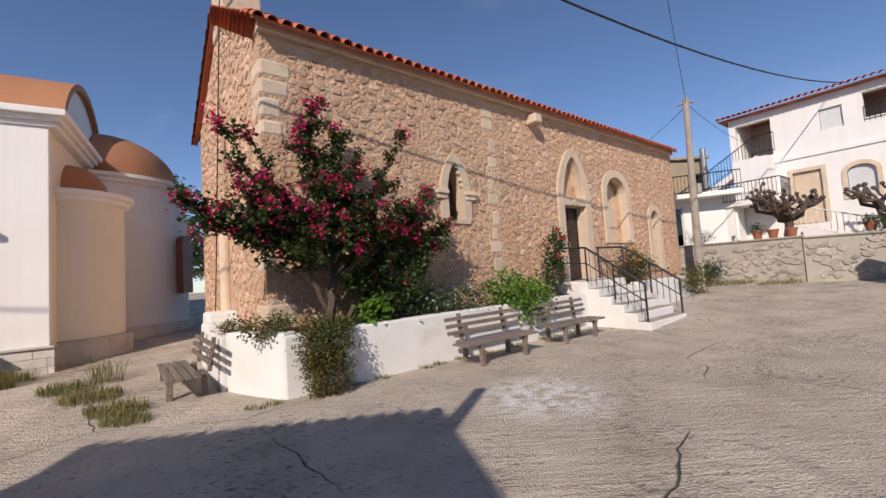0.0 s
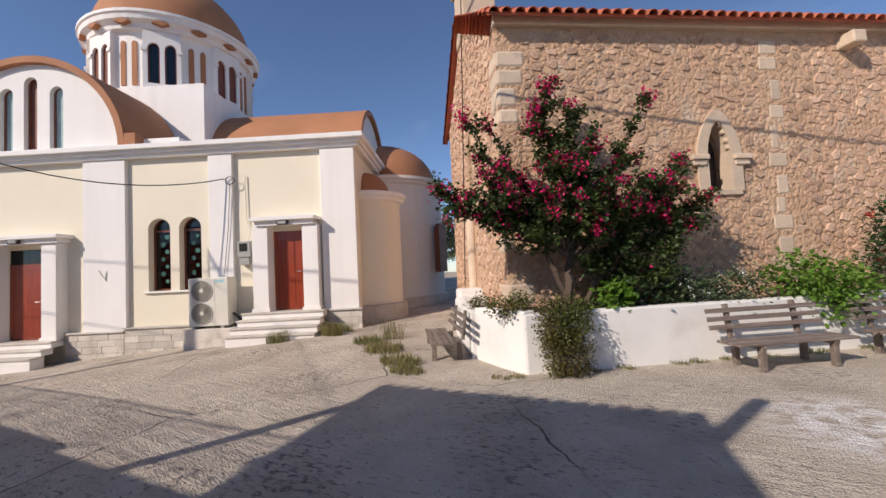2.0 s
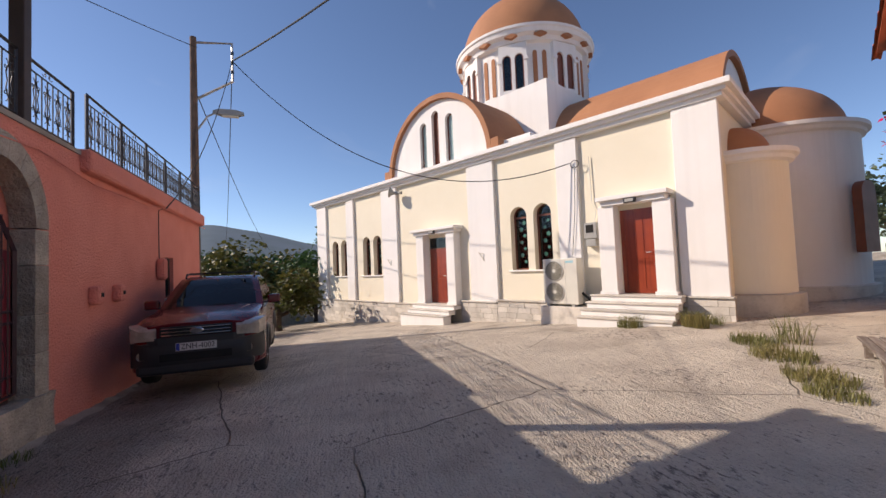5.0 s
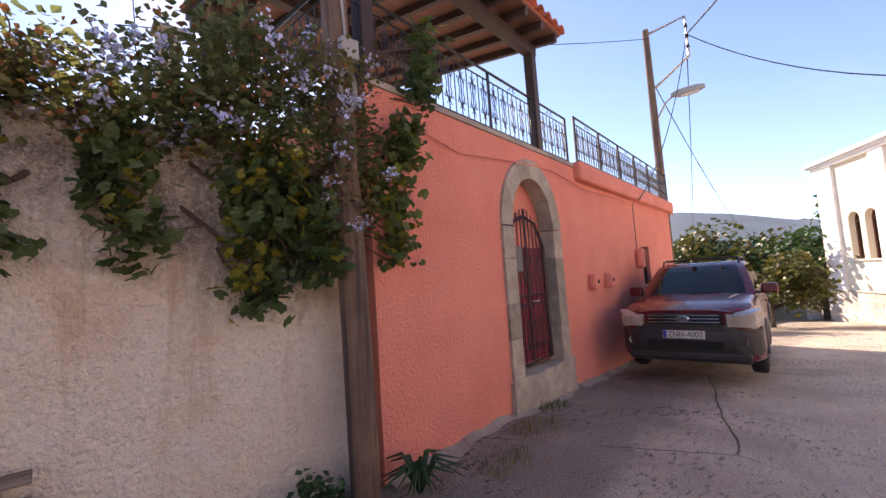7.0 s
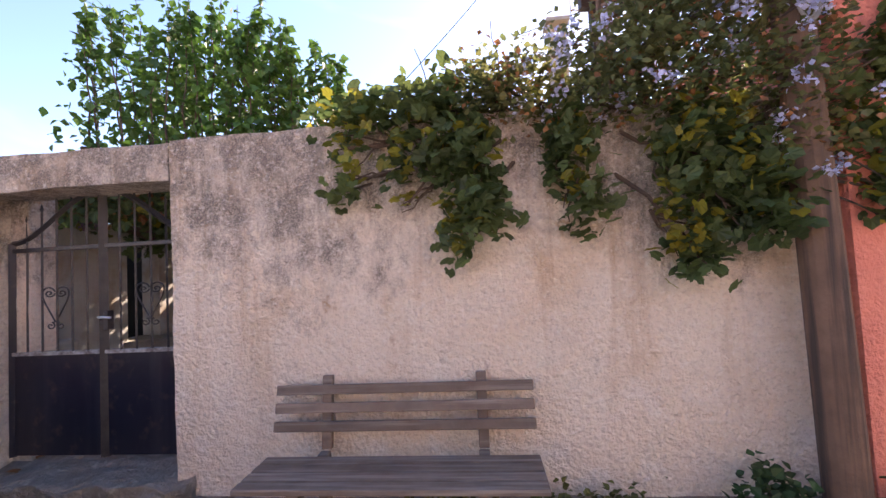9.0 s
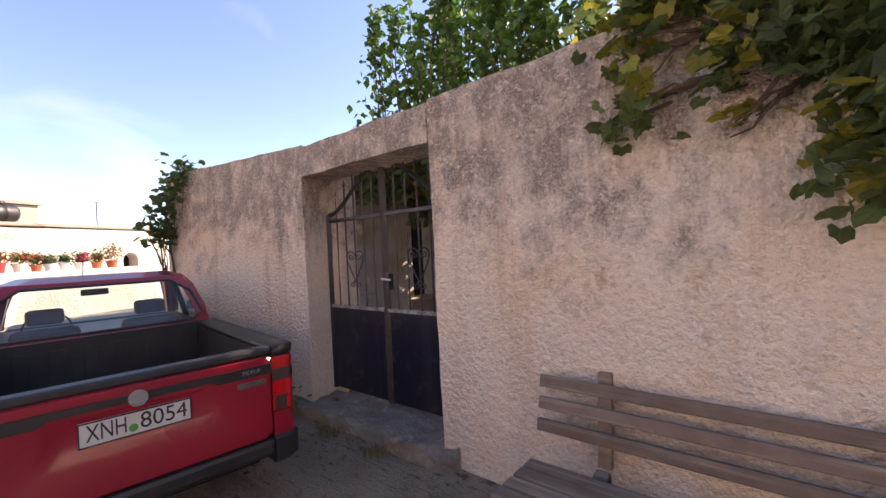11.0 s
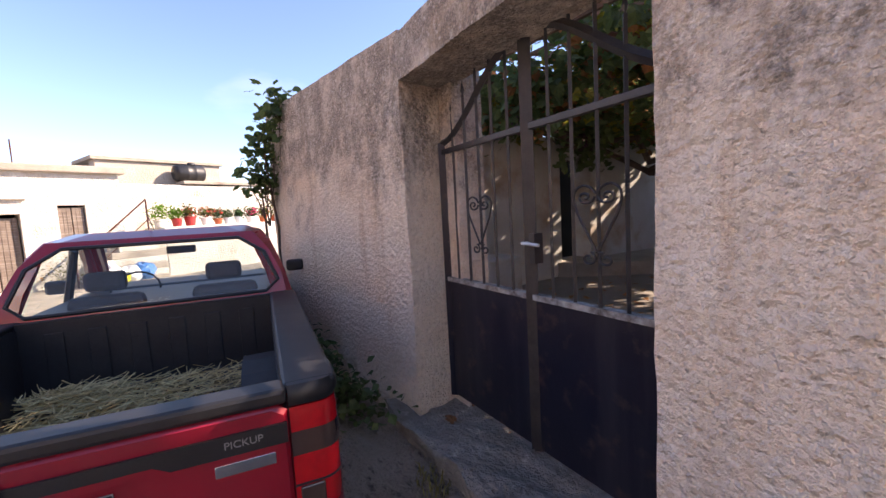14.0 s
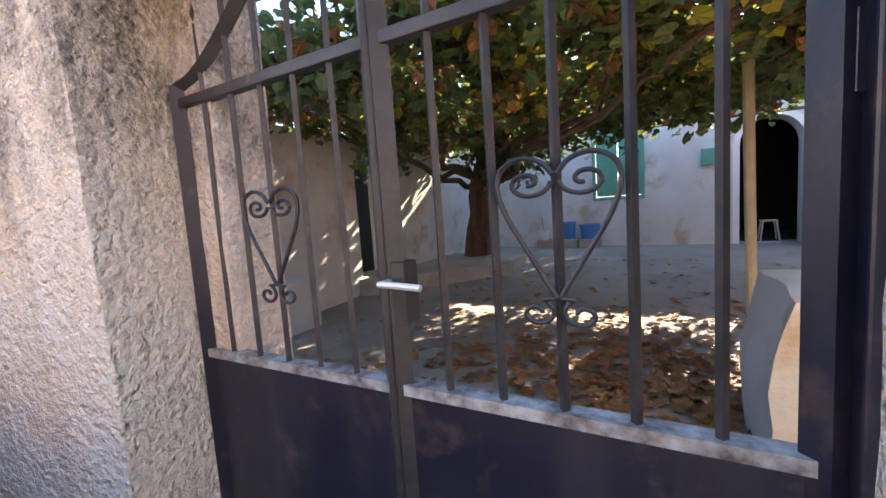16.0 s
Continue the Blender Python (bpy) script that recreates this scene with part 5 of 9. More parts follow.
def rough_wall(name, x0, x1, y0, y1, z0, z1, m=None, step=0.09, amp=0.012):
    """A plastered wall with slightly uneven faces and a worn top edge."""
    bm = box(B(), x0, x1, y0, y1, z0, z1)
    nx_, nz_ = max(1, int((x1 - x0) / step)), max(1, int((z1 - z0) / step))
    bmesh.ops.subdivide_edges(bm, edges=[e for e in bm.edges if abs(e.verts[0].co.x - e.verts[1].co.x) > 1e-4], cuts=min(60, nx_), use_grid_fill=True)
    bmesh.ops.subdivide_edges(bm, edges=[e for e in bm.edges if abs(e.verts[0].co.z - e.verts[1].co.z) > 1e-4], cuts=min(30, nz_), use_grid_fill=True)
    for v in bm.verts:
        c = v.co
        q = noise.noise_vector((c.x * 2.3, c.y * 2.3, c.z * 2.3)) * amp + noise.noise_vector((c.x * 9, c.y * 9, c.z * 9)) * amp * 0.5
        v.co = c + q
    ob = part(name, bm, M_cast, None, smooth=False)
    if m is not None:
        ob.matrix_world = m
    return ob


yw = tagged(rough_wall("wall_yard_main", -2.72, 1.88, GY - 0.42, GY, -0.15, GT), "rough-cast pale plaster yard wall with dark rain stains", "wall", kind="structure")
lint = tagged(rough_wall("gate_lintel", 1.9, 3.75, GY - 0.40, GY - 0.01, 2.36, GT - 0.01), "weathered concrete lintel over the gate", "lintel", kind="structure")
LW = pose(3.62, GY - 0.02, 0, 0, 0, 11)
lw = tagged(rough_wall("wall_yard_left", 0.0, 2.5, -0.42, 0.0, -0.15, GT + 0.02, LW), "rough-cast plaster yard wall beside the gate", "wall", kind="structure")
tagged(rough_wall("gate_pillar", 3.50, 3.80, -3.76, GY - 0.35, -0.15, GT - 0.2), "plastered gate jamb", "wall", kind="structure")
bm = box(B(), 1.75, 3.9, -3.95, -3.06, -0.15, 0.115)
bmesh.ops.subdivide_edges(bm, edges=bm.edges[:], cuts=15, use_grid_fill=True)
for v in bm.verts:
    v.co += noise.noise_vector(v.co * 5) * 0.05 + noise.noise_vector(v.co * 13) * 0.03
M_step = mat("crumbled_grey_concrete", (0.33, 0.305, 0.275), (0.22, 0.20, 0.175), rough=0.96, scale=5, fine=32, bump=1.0, dist=0.05, stain=(0.48, 0.44, 0.38), stain_scale=7, stain_cut=(0.58, 0.7))
tagged(part("gate_step", bm, M_step, None, smooth=False), "crumbling concrete gate step", "step", kind="structure")

# double iron gate
gate = thing("yard_gate", pose(0, -3.53, 0), "dark navy double iron gate with a sheet-metal base and heart scrolls", "gate")
GX = (1.90, 2.80, 3.70)
ZB, ZP, ZM = 0.14, 1.0, 1.90


def leaf_top(u):
    """Height of the swept top; u is 0 at the hinge, 1 at the meeting stile."""
    return 1.98 + 0.42 * sm(u * 1.05)


def smooth_line(pts, n=5):
    """A rounded curve through the points."""
    out = []
    for i in range(len(pts) - 1):
        p0, p1, p2, p3 = pts[max(i - 1, 0)], pts[i], pts[i + 1], pts[min(i + 2, len(pts) - 1)]
        for k in range(n):
            t = k / n
            out.append(tuple(0.5 * (2 * b + (c - a) * t + (2 * a - 5 * b + 4 * c - d) * t * t + (3 * b - a - 3 * c + d) * t ** 3) for a, b, c, d in zip(p0, p1, p2, p3)))
    return out + [pts[-1]]


for side, (xa, xb) in enumerate(((GX[0] + 0.03, GX[1] - 0.012), (GX[2] - 0.03, GX[1] + 0.012))):
    s = 1 if xb > xa else -1
    leafp = part("gate_leaf", bars(B(), [(xa, 0, ZB), (xa, 0, leaf_top(0))], 0.05), M_gate, gate, "dark navy gate leaf")
    part("meeting_stile", bars(B(), [(xb, 0, ZB), (xb, 0, leaf_top(1) + 0.04)], 0.048), M_gate_bar, leafp)
    x0, x1 = min(xa, xb), max(xa, xb)
    part("sheet_panel", box(B(), x0, x1, -0.012, 0.008, ZB + 0.01, ZP, bevel=0.003), M_gate, leafp, "dark navy sheet-metal panel")
    part("panel_rail", box(B(), x0, x1, -0.03, 0.022, ZP, ZP + 0.03), mat("chipped_pale_paint", (0.40, 0.42, 0.42), (0.10, 0.08, 0.07), rough=0.6, scale=18, bump=0.3), leafp, "rail with chipped pale paint")
    part("mid_rail", box(B(), x0, x1, -0.018, 0.018, ZM, ZM + 0.035, bevel=0.004), M_gate_bar, leafp)
    top = [(xa + (xb - xa) * u, 0, leaf_top(u)) for u in np.linspace(0, 1, 17)]
    part("swept_top_rail", bars(B(), top, 0.036), M_gate_bar, leafp)
    nb = 6
    for k in range(1, nb):
        u = k / nb
        x = xa + (xb - xa) * u
        zt = leaf_top(u) + 0.14
        bar = part("bar", bars(B(), [(x, 0, ZP + 0.03), (x, 0, zt)], 0.016), M_gate_bar, leafp)
        part("spear_tip", lathe(B(), [(0.004, 0), (0.014, 0.03), (0.0, 0.09)], 6, pose(x, 0, zt)), M_gate_bar, bar)
    # heart scroll
    xc = xa + (xb - xa) * 0.5
    bm = B()
    for q in (-1, 1):
        side_arc = smooth_line([(0.004, 1.53), (0.03, 1.568), (0.075, 1.582), (0.115, 1.555), (0.126, 1.50), (0.108, 1.42), (0.07, 1.33), (0.03, 1.24), (0.004, 1.18)])
        horn = [(0.058 - 0.05 * (1 - t / 9.5) * math.cos(t), 1.512 - 0.045 * (1 - t / 9.5) * math.sin(t)) for t in np.linspace(0, 8, 24)]
        foot = [(0.048 + 0.042 * (1 - t / 10) * math.cos(t + 1.9), 1.135 + 0.042 * (1 - t / 10) * math.sin(t + 1.9)) for t in np.linspace(0, 7.5, 22)]
        for line, r in ((side_arc, 0.0062), (horn, 0.0058), ([(0.004, 1.18)] + foot, 0.0058)):
            tube(bm, [(xc + q * x, 0.014, 1.58 - 0.74 * (1.58 - z)) for x, z in line], r, 6)
    part("heart_scroll", bm, M_gate_bar, leafp, "wrought-iron heart scroll")
    part("lever_handle", tube(B(), [(xb - s * 0.0, 0.02, 1.31), (xb, 0.07, 1.31), (xb - s * 0.05, 0.075, 1.31), (xb - s * 0.12, 0.07, 1.305)], 0.009), mat("pale_aluminium", (0.75, 0.74, 0.72), rough=0.35, metal=0.4, bump=0.05), leafp, "pale aluminium lever handle") if side == 0 else None
    for z in (0.42, 1.62):
        part("hinge", tube(B(), [(xa - s * 0.02, 0, z), (xa - s * 0.02, 0, z + 0.12)], 0.018), M_gate, leafp)
part("gate_post", box(B(), GX[0] - 0.085, GX[0] + 0.0, -0.05, 0.05, 0.1, 2.36, bevel=0.006), M_gate, gate, "dark steel hinge post")
part("gate_post", box(B(), GX[2], GX[2] + 0.05, -0.03, 0.03, 0.1, 1.98, bevel=0.006), M_gate, gate)
part("lock_box", box(B(), GX[1] - 0.06, GX[1] - 0.02, -0.03, 0.03, 1.2, 1.36), M_black, gate)


# slatted benches
def bench(m, label, group="slatted benches"):
    L = 1.78
    b = thing("bench", m, label, "bench", group)
    for k in range(4):
        part("seat_slat", box(B(), 0, L, -0.47 + 0.105 * k, -0.38 + 0.105 * k, 0.355, 0.39, bevel=0.006), M_wood_grey, b)
    for k in range(3):
        z = 0.51 + 0.115 * k
        part("back_slat", box(B(), 0, L, -0.012, 0.022, 0, 0.066, pose(0, 0.03 + 0.03 * k, z, -12), bevel=0.006), M_wood_grey, b)
    for x in (0.32, L - 0.38):
        fr = part("end_frame", box(B(), x, x + 0.07, -0.45, -0.37, 0.0, 0.305, bevel=0.008), M_wood_grey, b, "heavy timber end frame")
        part("rear_leg", box(B(), x, x + 0.07, -0.02, 0.06, 0.0, 0.374, bevel=0.008), M_wood_grey, fr)
        part("back_post", box(B(), x, x + 0.07, 0.0, 0.05, 0.36, 0.85, pose(0, 0.01, 0.02, -8), bevel=0.006), M_wood_grey, fr)
        part("seat_bearer", box(B(), x, x + 0.07, -0.46, 0.06, 0.305, 0.354), M_wood_grey, fr)
    return b


bench(pose(1.04, -3.0, 0, 0, 0, 180), "weathered grey slatted wooden bench against the plaster yard wall")
bench(ST @ pose(3.1, -0.38, 0, 0, 0, 0), "weathered grey slatted wooden bench along the white planter")
bench(ST @ pose(5.4, -0.4, 0, 0, 0, 0), "weathered grey slatted wooden bench near the church stairs")
bench(ST @ pose(-0.32, 2.55, 0, 0, 0, -90), "weathered grey slatted wooden bench at the end of the planter")

# ---- vehicles ----
M_car_red = mat("dark_red_car_paint", (0.115, 0.006, 0.010), (0.10, 0.005, 0.009), rough=0.25, bump=0.0, speck=0.0, scale=2, coat=0.25, stain=(0.12, 0.015, 0.016), stain_scale=3, stain_cut=(0.6, 0.95))
M_pick_red = mat("sun_faded_red_car_paint", (0.31, 0.006, 0.022), (0.27, 0.005, 0.019), rough=0.3, bump=0.0, speck=0.0, scale=2, coat=0.6, stain=(0.33, 0.03, 0.04), stain_scale=4, stain_cut=(0.6, 0.9))
M_trim = mat("black_plastic_trim", (0.013, 0.013, 0.015), (0.022, 0.022, 0.024), rough=0.45, scale=6, fine=90, bump=0.15, dist=0.002)
M_liner = mat("dusty_black_bed_liner", (0.014, 0.014, 0.017), (0.028, 0.027, 0.029), rough=0.6, scale=4, fine=50, bump=0.25, dist=0.004, stain=(0.06, 0.055, 0.05), stain_scale=3, stain_cut=(0.55, 0.85))
M_clad = mat("dark_grey_cladding", (0.026, 0.025, 0.026), (0.020, 0.019, 0.020), rough=0.5, bump=0.05)
M_tyre = mat("dusty_tyre_rubber", (0.018, 0.018, 0.018), (0.035, 0.032, 0.03), rough=0.85, scale=8, bump=0.3)
M_rim = mat("alloy_rim", (0.45, 0.45, 0.46), rough=0.35, metal=0.8, bump=0.03)
M_chrome = mat("chrome", (0.75, 0.75, 0.76), rough=0.12, metal=1.0, bump=0.0)
M_lamp_clear = mat("hazy_headlamp_plastic", (0.42, 0.37, 0.30), (0.27, 0.235, 0.19), rough=0.18, bump=0.0, coat=0.8, scale=8)
M_lamp_red = mat("red_tail_lamp", (0.60, 0.008, 0.014), (0.50, 0.006, 0.012), rough=0.2, bump=0.05, coat=0.6, scale=20)
M_lamp_smoke = mat("smoked_lamp_band", (0.075, 0.045, 0.038), rough=0.2, bump=0.02, coat=0.6)
M_plate = mat("white_number_plate", (0.62, 0.62, 0.60), (0.55, 0.55, 0.53), rough=0.45, scale=9, bump=0.05)
M_plate_blue = mat("plate_blue_band", (0.02, 0.05, 0.35), rough=0.4, bump=0)
M_ink = mat("black_plate_ink", (0.02, 0.02, 0.025), rough=0.5, bump=0)
M_green_dot = mat("green_inspection_sticker", (0.05, 0.30, 0.06), rough=0.5, bump=0)
M_seat = mat("grey_seat_cloth", (0.11, 0.11, 0.12), (0.08, 0.08, 0.09), rough=0.9, bump=0.3)
M_carglass = glass("car_glass", (0.86, 0.90, 0.89))
M_darkglass = glass("tinted_car_glass", (0.10, 0.12, 0.12), 0.01)


def text_part(body, size, m, material, parent, name="lettering", width=None, depth=0.002, label=""):
    cu = bpy.data.curves.new(name, "FONT")
    cu.body, cu.size, cu.extrude, cu.align_x, cu.align_y = body, size, depth, "CENTER", "CENTER"
    tmp = bpy.data.objects.new("tmp", cu)
    scene.collection.objects.link(tmp)
    me = bpy.data.meshes.new_from_object(tmp.evaluated_get(bpy.context.evaluated_depsgraph_get()))
    w = max(v.co.x for v in me.vertices) - min(v.co.x for v in me.vertices)
    bpy.data.objects.remove(tmp)
    k = width / w if width else 1
    me.transform(m @ Matrix.Diagonal((k, 1, 1, 1)))
    me.materials.clear()
    me.materials.append(material)
    ob = new(name, me)
    ob.parent = parent
    if label:
        ob["label"] = label
    return ob


def wheel(parent, x, y, r=0.35, w=0.22):
    s = 1 if y > 0 else -1
    m = pose(x, y, r, 90, 0, 0)
    ty = part("wheel", lathe(B(), [(r - 0.13, -w / 2 + 0.02), (r - 0.10, -w / 2), (r - 0.02, -w / 2 + 0.02), (r, -w / 2 + 0.05), (r, w / 2 - 0.05), (r - 0.02, w / 2 - 0.02), (r - 0.10, w / 2), (r - 0.13, w / 2 - 0.02)], 32, m), M_tyre, parent, "dusty black tyre", smooth=True)
    q = -s * (w / 2 - 0.03)
    bm = lathe(B(), [(0.0, q), (0.05, q), (0.07, q + s * 0.015), (r - 0.16, q + s * 0.02), (r - 0.125, q)], 32, m)
    rim = part("rim", bm, M_rim, ty, "silver rim")
    for k in range(5):
        a = TAU * k / 5
        part("spoke", box(B(), 0.04, r - 0.13, -0.03, 0.03, -0.012, 0.012, m @ pose(0, 0, q - s * 0.008, 0, 0, math.degrees(a))), M_rim, rim)


def half_ring(x, pts):
    """Mirrors (y, z) pairs of one side into a closed ring at x."""
    return [(x, y, z) for y, z in pts] + [(x, -y, z) for y, z in reversed(pts)]


# sport utility vehicle, nose at x = 0, facing +x
suv = thing("suv", pose(-7.3, -2.17, -0.06, 0, 0, 7.5), "dark red compact SUV parked close to the pink wall", "car")
FW, RW, WR = -0.88, -3.50, 0.36
stations = [0.0, -0.05, -0.16, -0.34, -0.5, -0.62, -0.75, -0.88, -1.01, -1.14, -1.27, -1.45, -2.0, -2.6, -3.05, -3.2, -3.35, -3.5, -3.65, -3.8, -3.95, -4.15, -4.28, -4.35]


def suv_ring(x):
    hw = 0.90
    if x > -0.34:
        hw = 0.70 + 0.20 * math.sqrt(min(1, -x / 0.34))
    if x < -4.15:
        hw = 0.90 - 0.08 * ((-4.15 - x) / 0.2)
    zb = 0.30
    for wx in (FW, RW):
        d = abs(x - wx)
        if d < 0.40:
            zb = max(zb, 0.34 + math.sqrt(0.42 ** 2 - d * d))
    zt = 0.98 if x > -0.3 else 1.06
    if x > -0.34:
        zt = 0.96 + 0.08 * (-x / 0.34)
    elif x > -1.3:
        zt = 1.04 + 0.08 * ((-x - 0.34) / 0.96)
    else:
        zt = 1.12
    zm = max(zb + 0.03, 0.55)
    return half_ring(x, [(hw * 0.6, zb - 0.01), (hw - 0.03, zb), (hw, zb + 0.03 if zb < 0.5 else zb + 0.02), (hw, max(zm, zb + 0.04)), (hw - 0.005, max(0.80, zb + 0.06)), (hw - 0.05, zt - 0.07), (hw - 0.13, zt), (hw * 0.5, zt + 0.03)])


body = part("body", loft(B(), [suv_ring(x) for x in stations]), M_car_red, suv, "glossy dark red body", smooth="auto")


def cab_ring(z, xf, xr, hw, c=0.12):
    return [(xf, hw - c * 1.6, z), (xf - c * 1.1, hw, z), (xr + c, hw, z), (xr, hw - c, z), (xr, -hw + c, z), (xr + c, -hw, z), (xf - c * 1.1, -hw, z), (xf, -hw + c * 1.6, z)]


CAB = [(1.08, -1.16, -4.28, 0.82), (1.30, -1.52, -4.22, 0.77), (1.50, -1.86, -4.10, 0.70), (1.60, -2.06, -4.02, 0.66), (1.645, -2.35, -3.85, 0.58)]
part("cabin", loft(B(), [cab_ring(*q) for q in CAB]), M_car_red, suv, "dark red cabin and roof", smooth="auto")


def on_cab(z, out=0.0):
    for (z0, f0, r0, h0), (z1, f1, r1, h1) in zip(CAB, CAB[1:]):
        if z0 <= z <= z1:
            k = (z - z0) / (z1 - z0)
            return f0 + (f1 - f0) * k + out, r0 + (r1 - r0) * k - out, h0 + (h1 - h0) * k + out


def quad_panel(bm, p4):
    vs = [bm.verts.new(p) for p in p4]
    bm.faces.new(vs)
    return bm


bm = B()
rows = []
for z in (1.13, 1.30, 1.50, 1.585):
    f, r, h = on_cab(z, 0.012)
    rows.append([(f - 0.035, h - 0.115, z), (f + 0.012, h - 0.22, z), (f + 0.03, 0, z), (f + 0.012, -h + 0.22, z), (f - 0.035, -h + 0.115, z)])
for a, b in zip(rows, rows[1:]):
    for i in range(4):
        quad_panel(bm, (a[i], b[i], b[i + 1], a[i + 1]))
part("windscreen", bm, M_darkglass, suv, "tinted windscreen reflecting the sky")
for s in (-1, 1):
    for xa, xb, xa2, xb2 in ((-1.62, -2.45, -2.1, -2.5), (-2.55, -3.3, -2.6, -3.3), (-3.4, -4.0, -3.4, -3.9)):
        _, _, h0 = on_cab(1.14, 0.008)
        _, _, h1 = on_cab(1.55, 0.008)
        part("side_window", quad_panel(B(), ((xa, s * h0, 1.14), (xb, s * h0, 1.14), (xb2, s * h1, 1.55), (xa2, s * h1, 1.55))), M_darkglass, suv)
    part("roof_rail", tube(B(), [(-2.25, s * 0.60, 1.63), (-2.35, s * 0.60, 1.70), (-3.8, s * 0.58, 1.70), (-3.9, s * 0.58, 1.63)], 0.018, 6), M_trim, suv)
    mir = part("wing_mirror", box(B(), -1.70, -1.56, s * 0.88 if s > 0 else -1.10, s * 1.10 if s > 0 else -0.88, 1.10, 1.26, bevel=0.03), M_car_red, suv, "dark red wing mirror")
    part("mirror_arm", box(B(), -1.66, -1.6, min(s * 0.8, s * 0.9), max(s * 0.8, s * 0.9), 1.1, 1.14), M_trim, mir)
    # headlamp wraps the corner
    ring = lambda x, y0, y1, z0, z1: [(x, s * y0, z0), (x, s * y1, z0), (x, s * y1, z1), (x, s * y0, z1)]
    part("headlight", loft(B(), [ring(0.040, 0.52, 0.70, 0.765, 0.90), ring(-0.03, 0.50, 0.83, 0.745, 0.955), ring(-0.24, 0.56, 0.912, 0.78, 0.985)]), M_lamp_clear, suv, "hazy clear headlight", smooth="auto")
    part("fog_lamp", lathe(B(), [(0.0, -0.01), (0.055, -0.005), (0.06, 0.02)], 14, pose(0.025, s * 0.68, 0.56, 0, 90, 0)), M_lamp_clear, suv)
    for wx in (FW, RW):
        wheel(suv, wx, s * 0.79, WR, 0.22)
        arc = [(wx + 0.41 * math.cos(a), s * 0.902, 0.35 + 0.41 * math.sin(a)) for a in np.linspace(0.0, math.pi, 14)]
        part("wheel_arch_trim", tube(B(), arc, 0.035, 6), M_clad, suv, "dark grey wheel-arch cladding")
    part("sill_cladding", box(B(), -3.05, -1.3, min(s * 0.88, s * 0.915), max(s * 0.88, s * 0.915), 0.30, 0.52, bevel=0.01), M_clad, suv)
    for xd in (-1.5, -2.5):
        part("door_handle", box(B(), xd - 0.75, xd - 0.58, min(s * 0.895, s * 0.925), max(s * 0.895, s * 0.925), 0.93, 0.965, bevel=0.008), M_car_red, suv)
fr = lambda x, hw, z0, z1: [(x, hw, z0), (x, -hw, z0), (x, -hw, z1), (x, hw, z1)]
part("front_bumper", loft(B(), [fr(0.055, 0.58, 0.44, 0.66), fr(0.03, 0.70, 0.40, 0.72), fr(-0.12, 0.85, 0.39, 0.74), fr(-0.42, 0.912, 0.42, 0.74)]), M_clad, suv, "dark grey lower bumper", smooth="auto")
part("bumper_skin", loft(B(), [fr(0.052, 0.48, 0.70, 0.80), fr(0.02, 0.60, 0.70, 0.79), fr(-0.2, 0.88, 0.70, 0.77)]), M_clad, suv)
# Dark box added below the bumper, standing in for the shadow there.
part("under_guard", box(B(), -0.45, 0.03, -0.76, 0.76, 0.27, 0.43, bevel=0.05), M_clad, suv)
part("air_intake", box(B(), 0.05, 0.062, -0.46, 0.46, 0.46, 0.57, bevel=0.004), M_dark, suv)
grille = part("grille", box(B(), 0.0, 0.035, -0.46, 0.46, 0.80, 0.945, bevel=0.01), M_dark, suv, "black grille with chrome bars")
for z in (0.825, 0.872, 0.92):
    part("grille_bar", box(B(), 0.036, 0.046, -0.44, 0.44, z - 0.008, z + 0.008, bevel=0.003), M_chrome, grille)
part("badge", lathe(B(), [(0.0, 0.006), (0.06, 0.006), (0.075, 0.0)], 20, pose(0.048, 0, 0.875, 0, 90, 0) @ Matrix.Diagonal((0.55, 1.2, 1, 1))), M_chrome, grille, "plain chrome oval badge")
pl = part("number_plate", box(B(), 0.062, 0.07, -0.26, 0.26, 0.60, 0.71, bevel=0.003), M_plate, suv, "white plate with a blue band reading ZNH 4002")
part("blue_band", box(B(), 0.0705, 0.0715, -0.255, -0.21, 0.605, 0.705), M_plate_blue, pl)
pmat = Matrix(((0, 0, 1, 0.0715), (1, 0, 0, 0.02), (0, 1, 0, 0.655), (0, 0, 0, 1)))
text_part("ZNH-4002", 0.11, pmat, M_ink, pl, "plate_lettering", 0.43)
for s in (-1, 1):
    part("bonnet_crease", tube(B(), [(-0.32, s * 0.42, 1.035), (-0.8, s * 0.52, 1.098), (-1.15, s * 0.60, 1.12)], 0.012, 5), M_car_red, suv)
    part("wiper", tube(B(), [(-1.17, s * 0.1 - 0.2, 1.125), (-1.22, s * 0.1 + 0.3, 1.16)], 0.008, 5), M_trim, suv)
for k in range(3):
    part("roof_bar", box(B(), -2.5 - 0.55 * k, -2.42 - 0.55 * k, -0.58, 0.58, 1.70, 1.725, bevel=0.005), M_trim, suv)
part("steering_wheel", lathe(B(), [(0.16, -0.012), (0.18, 0), (0.16, 0.012)], 18, pose(-1.75, 0.35, 1.12, 0, -60, 0)), M_trim, suv)

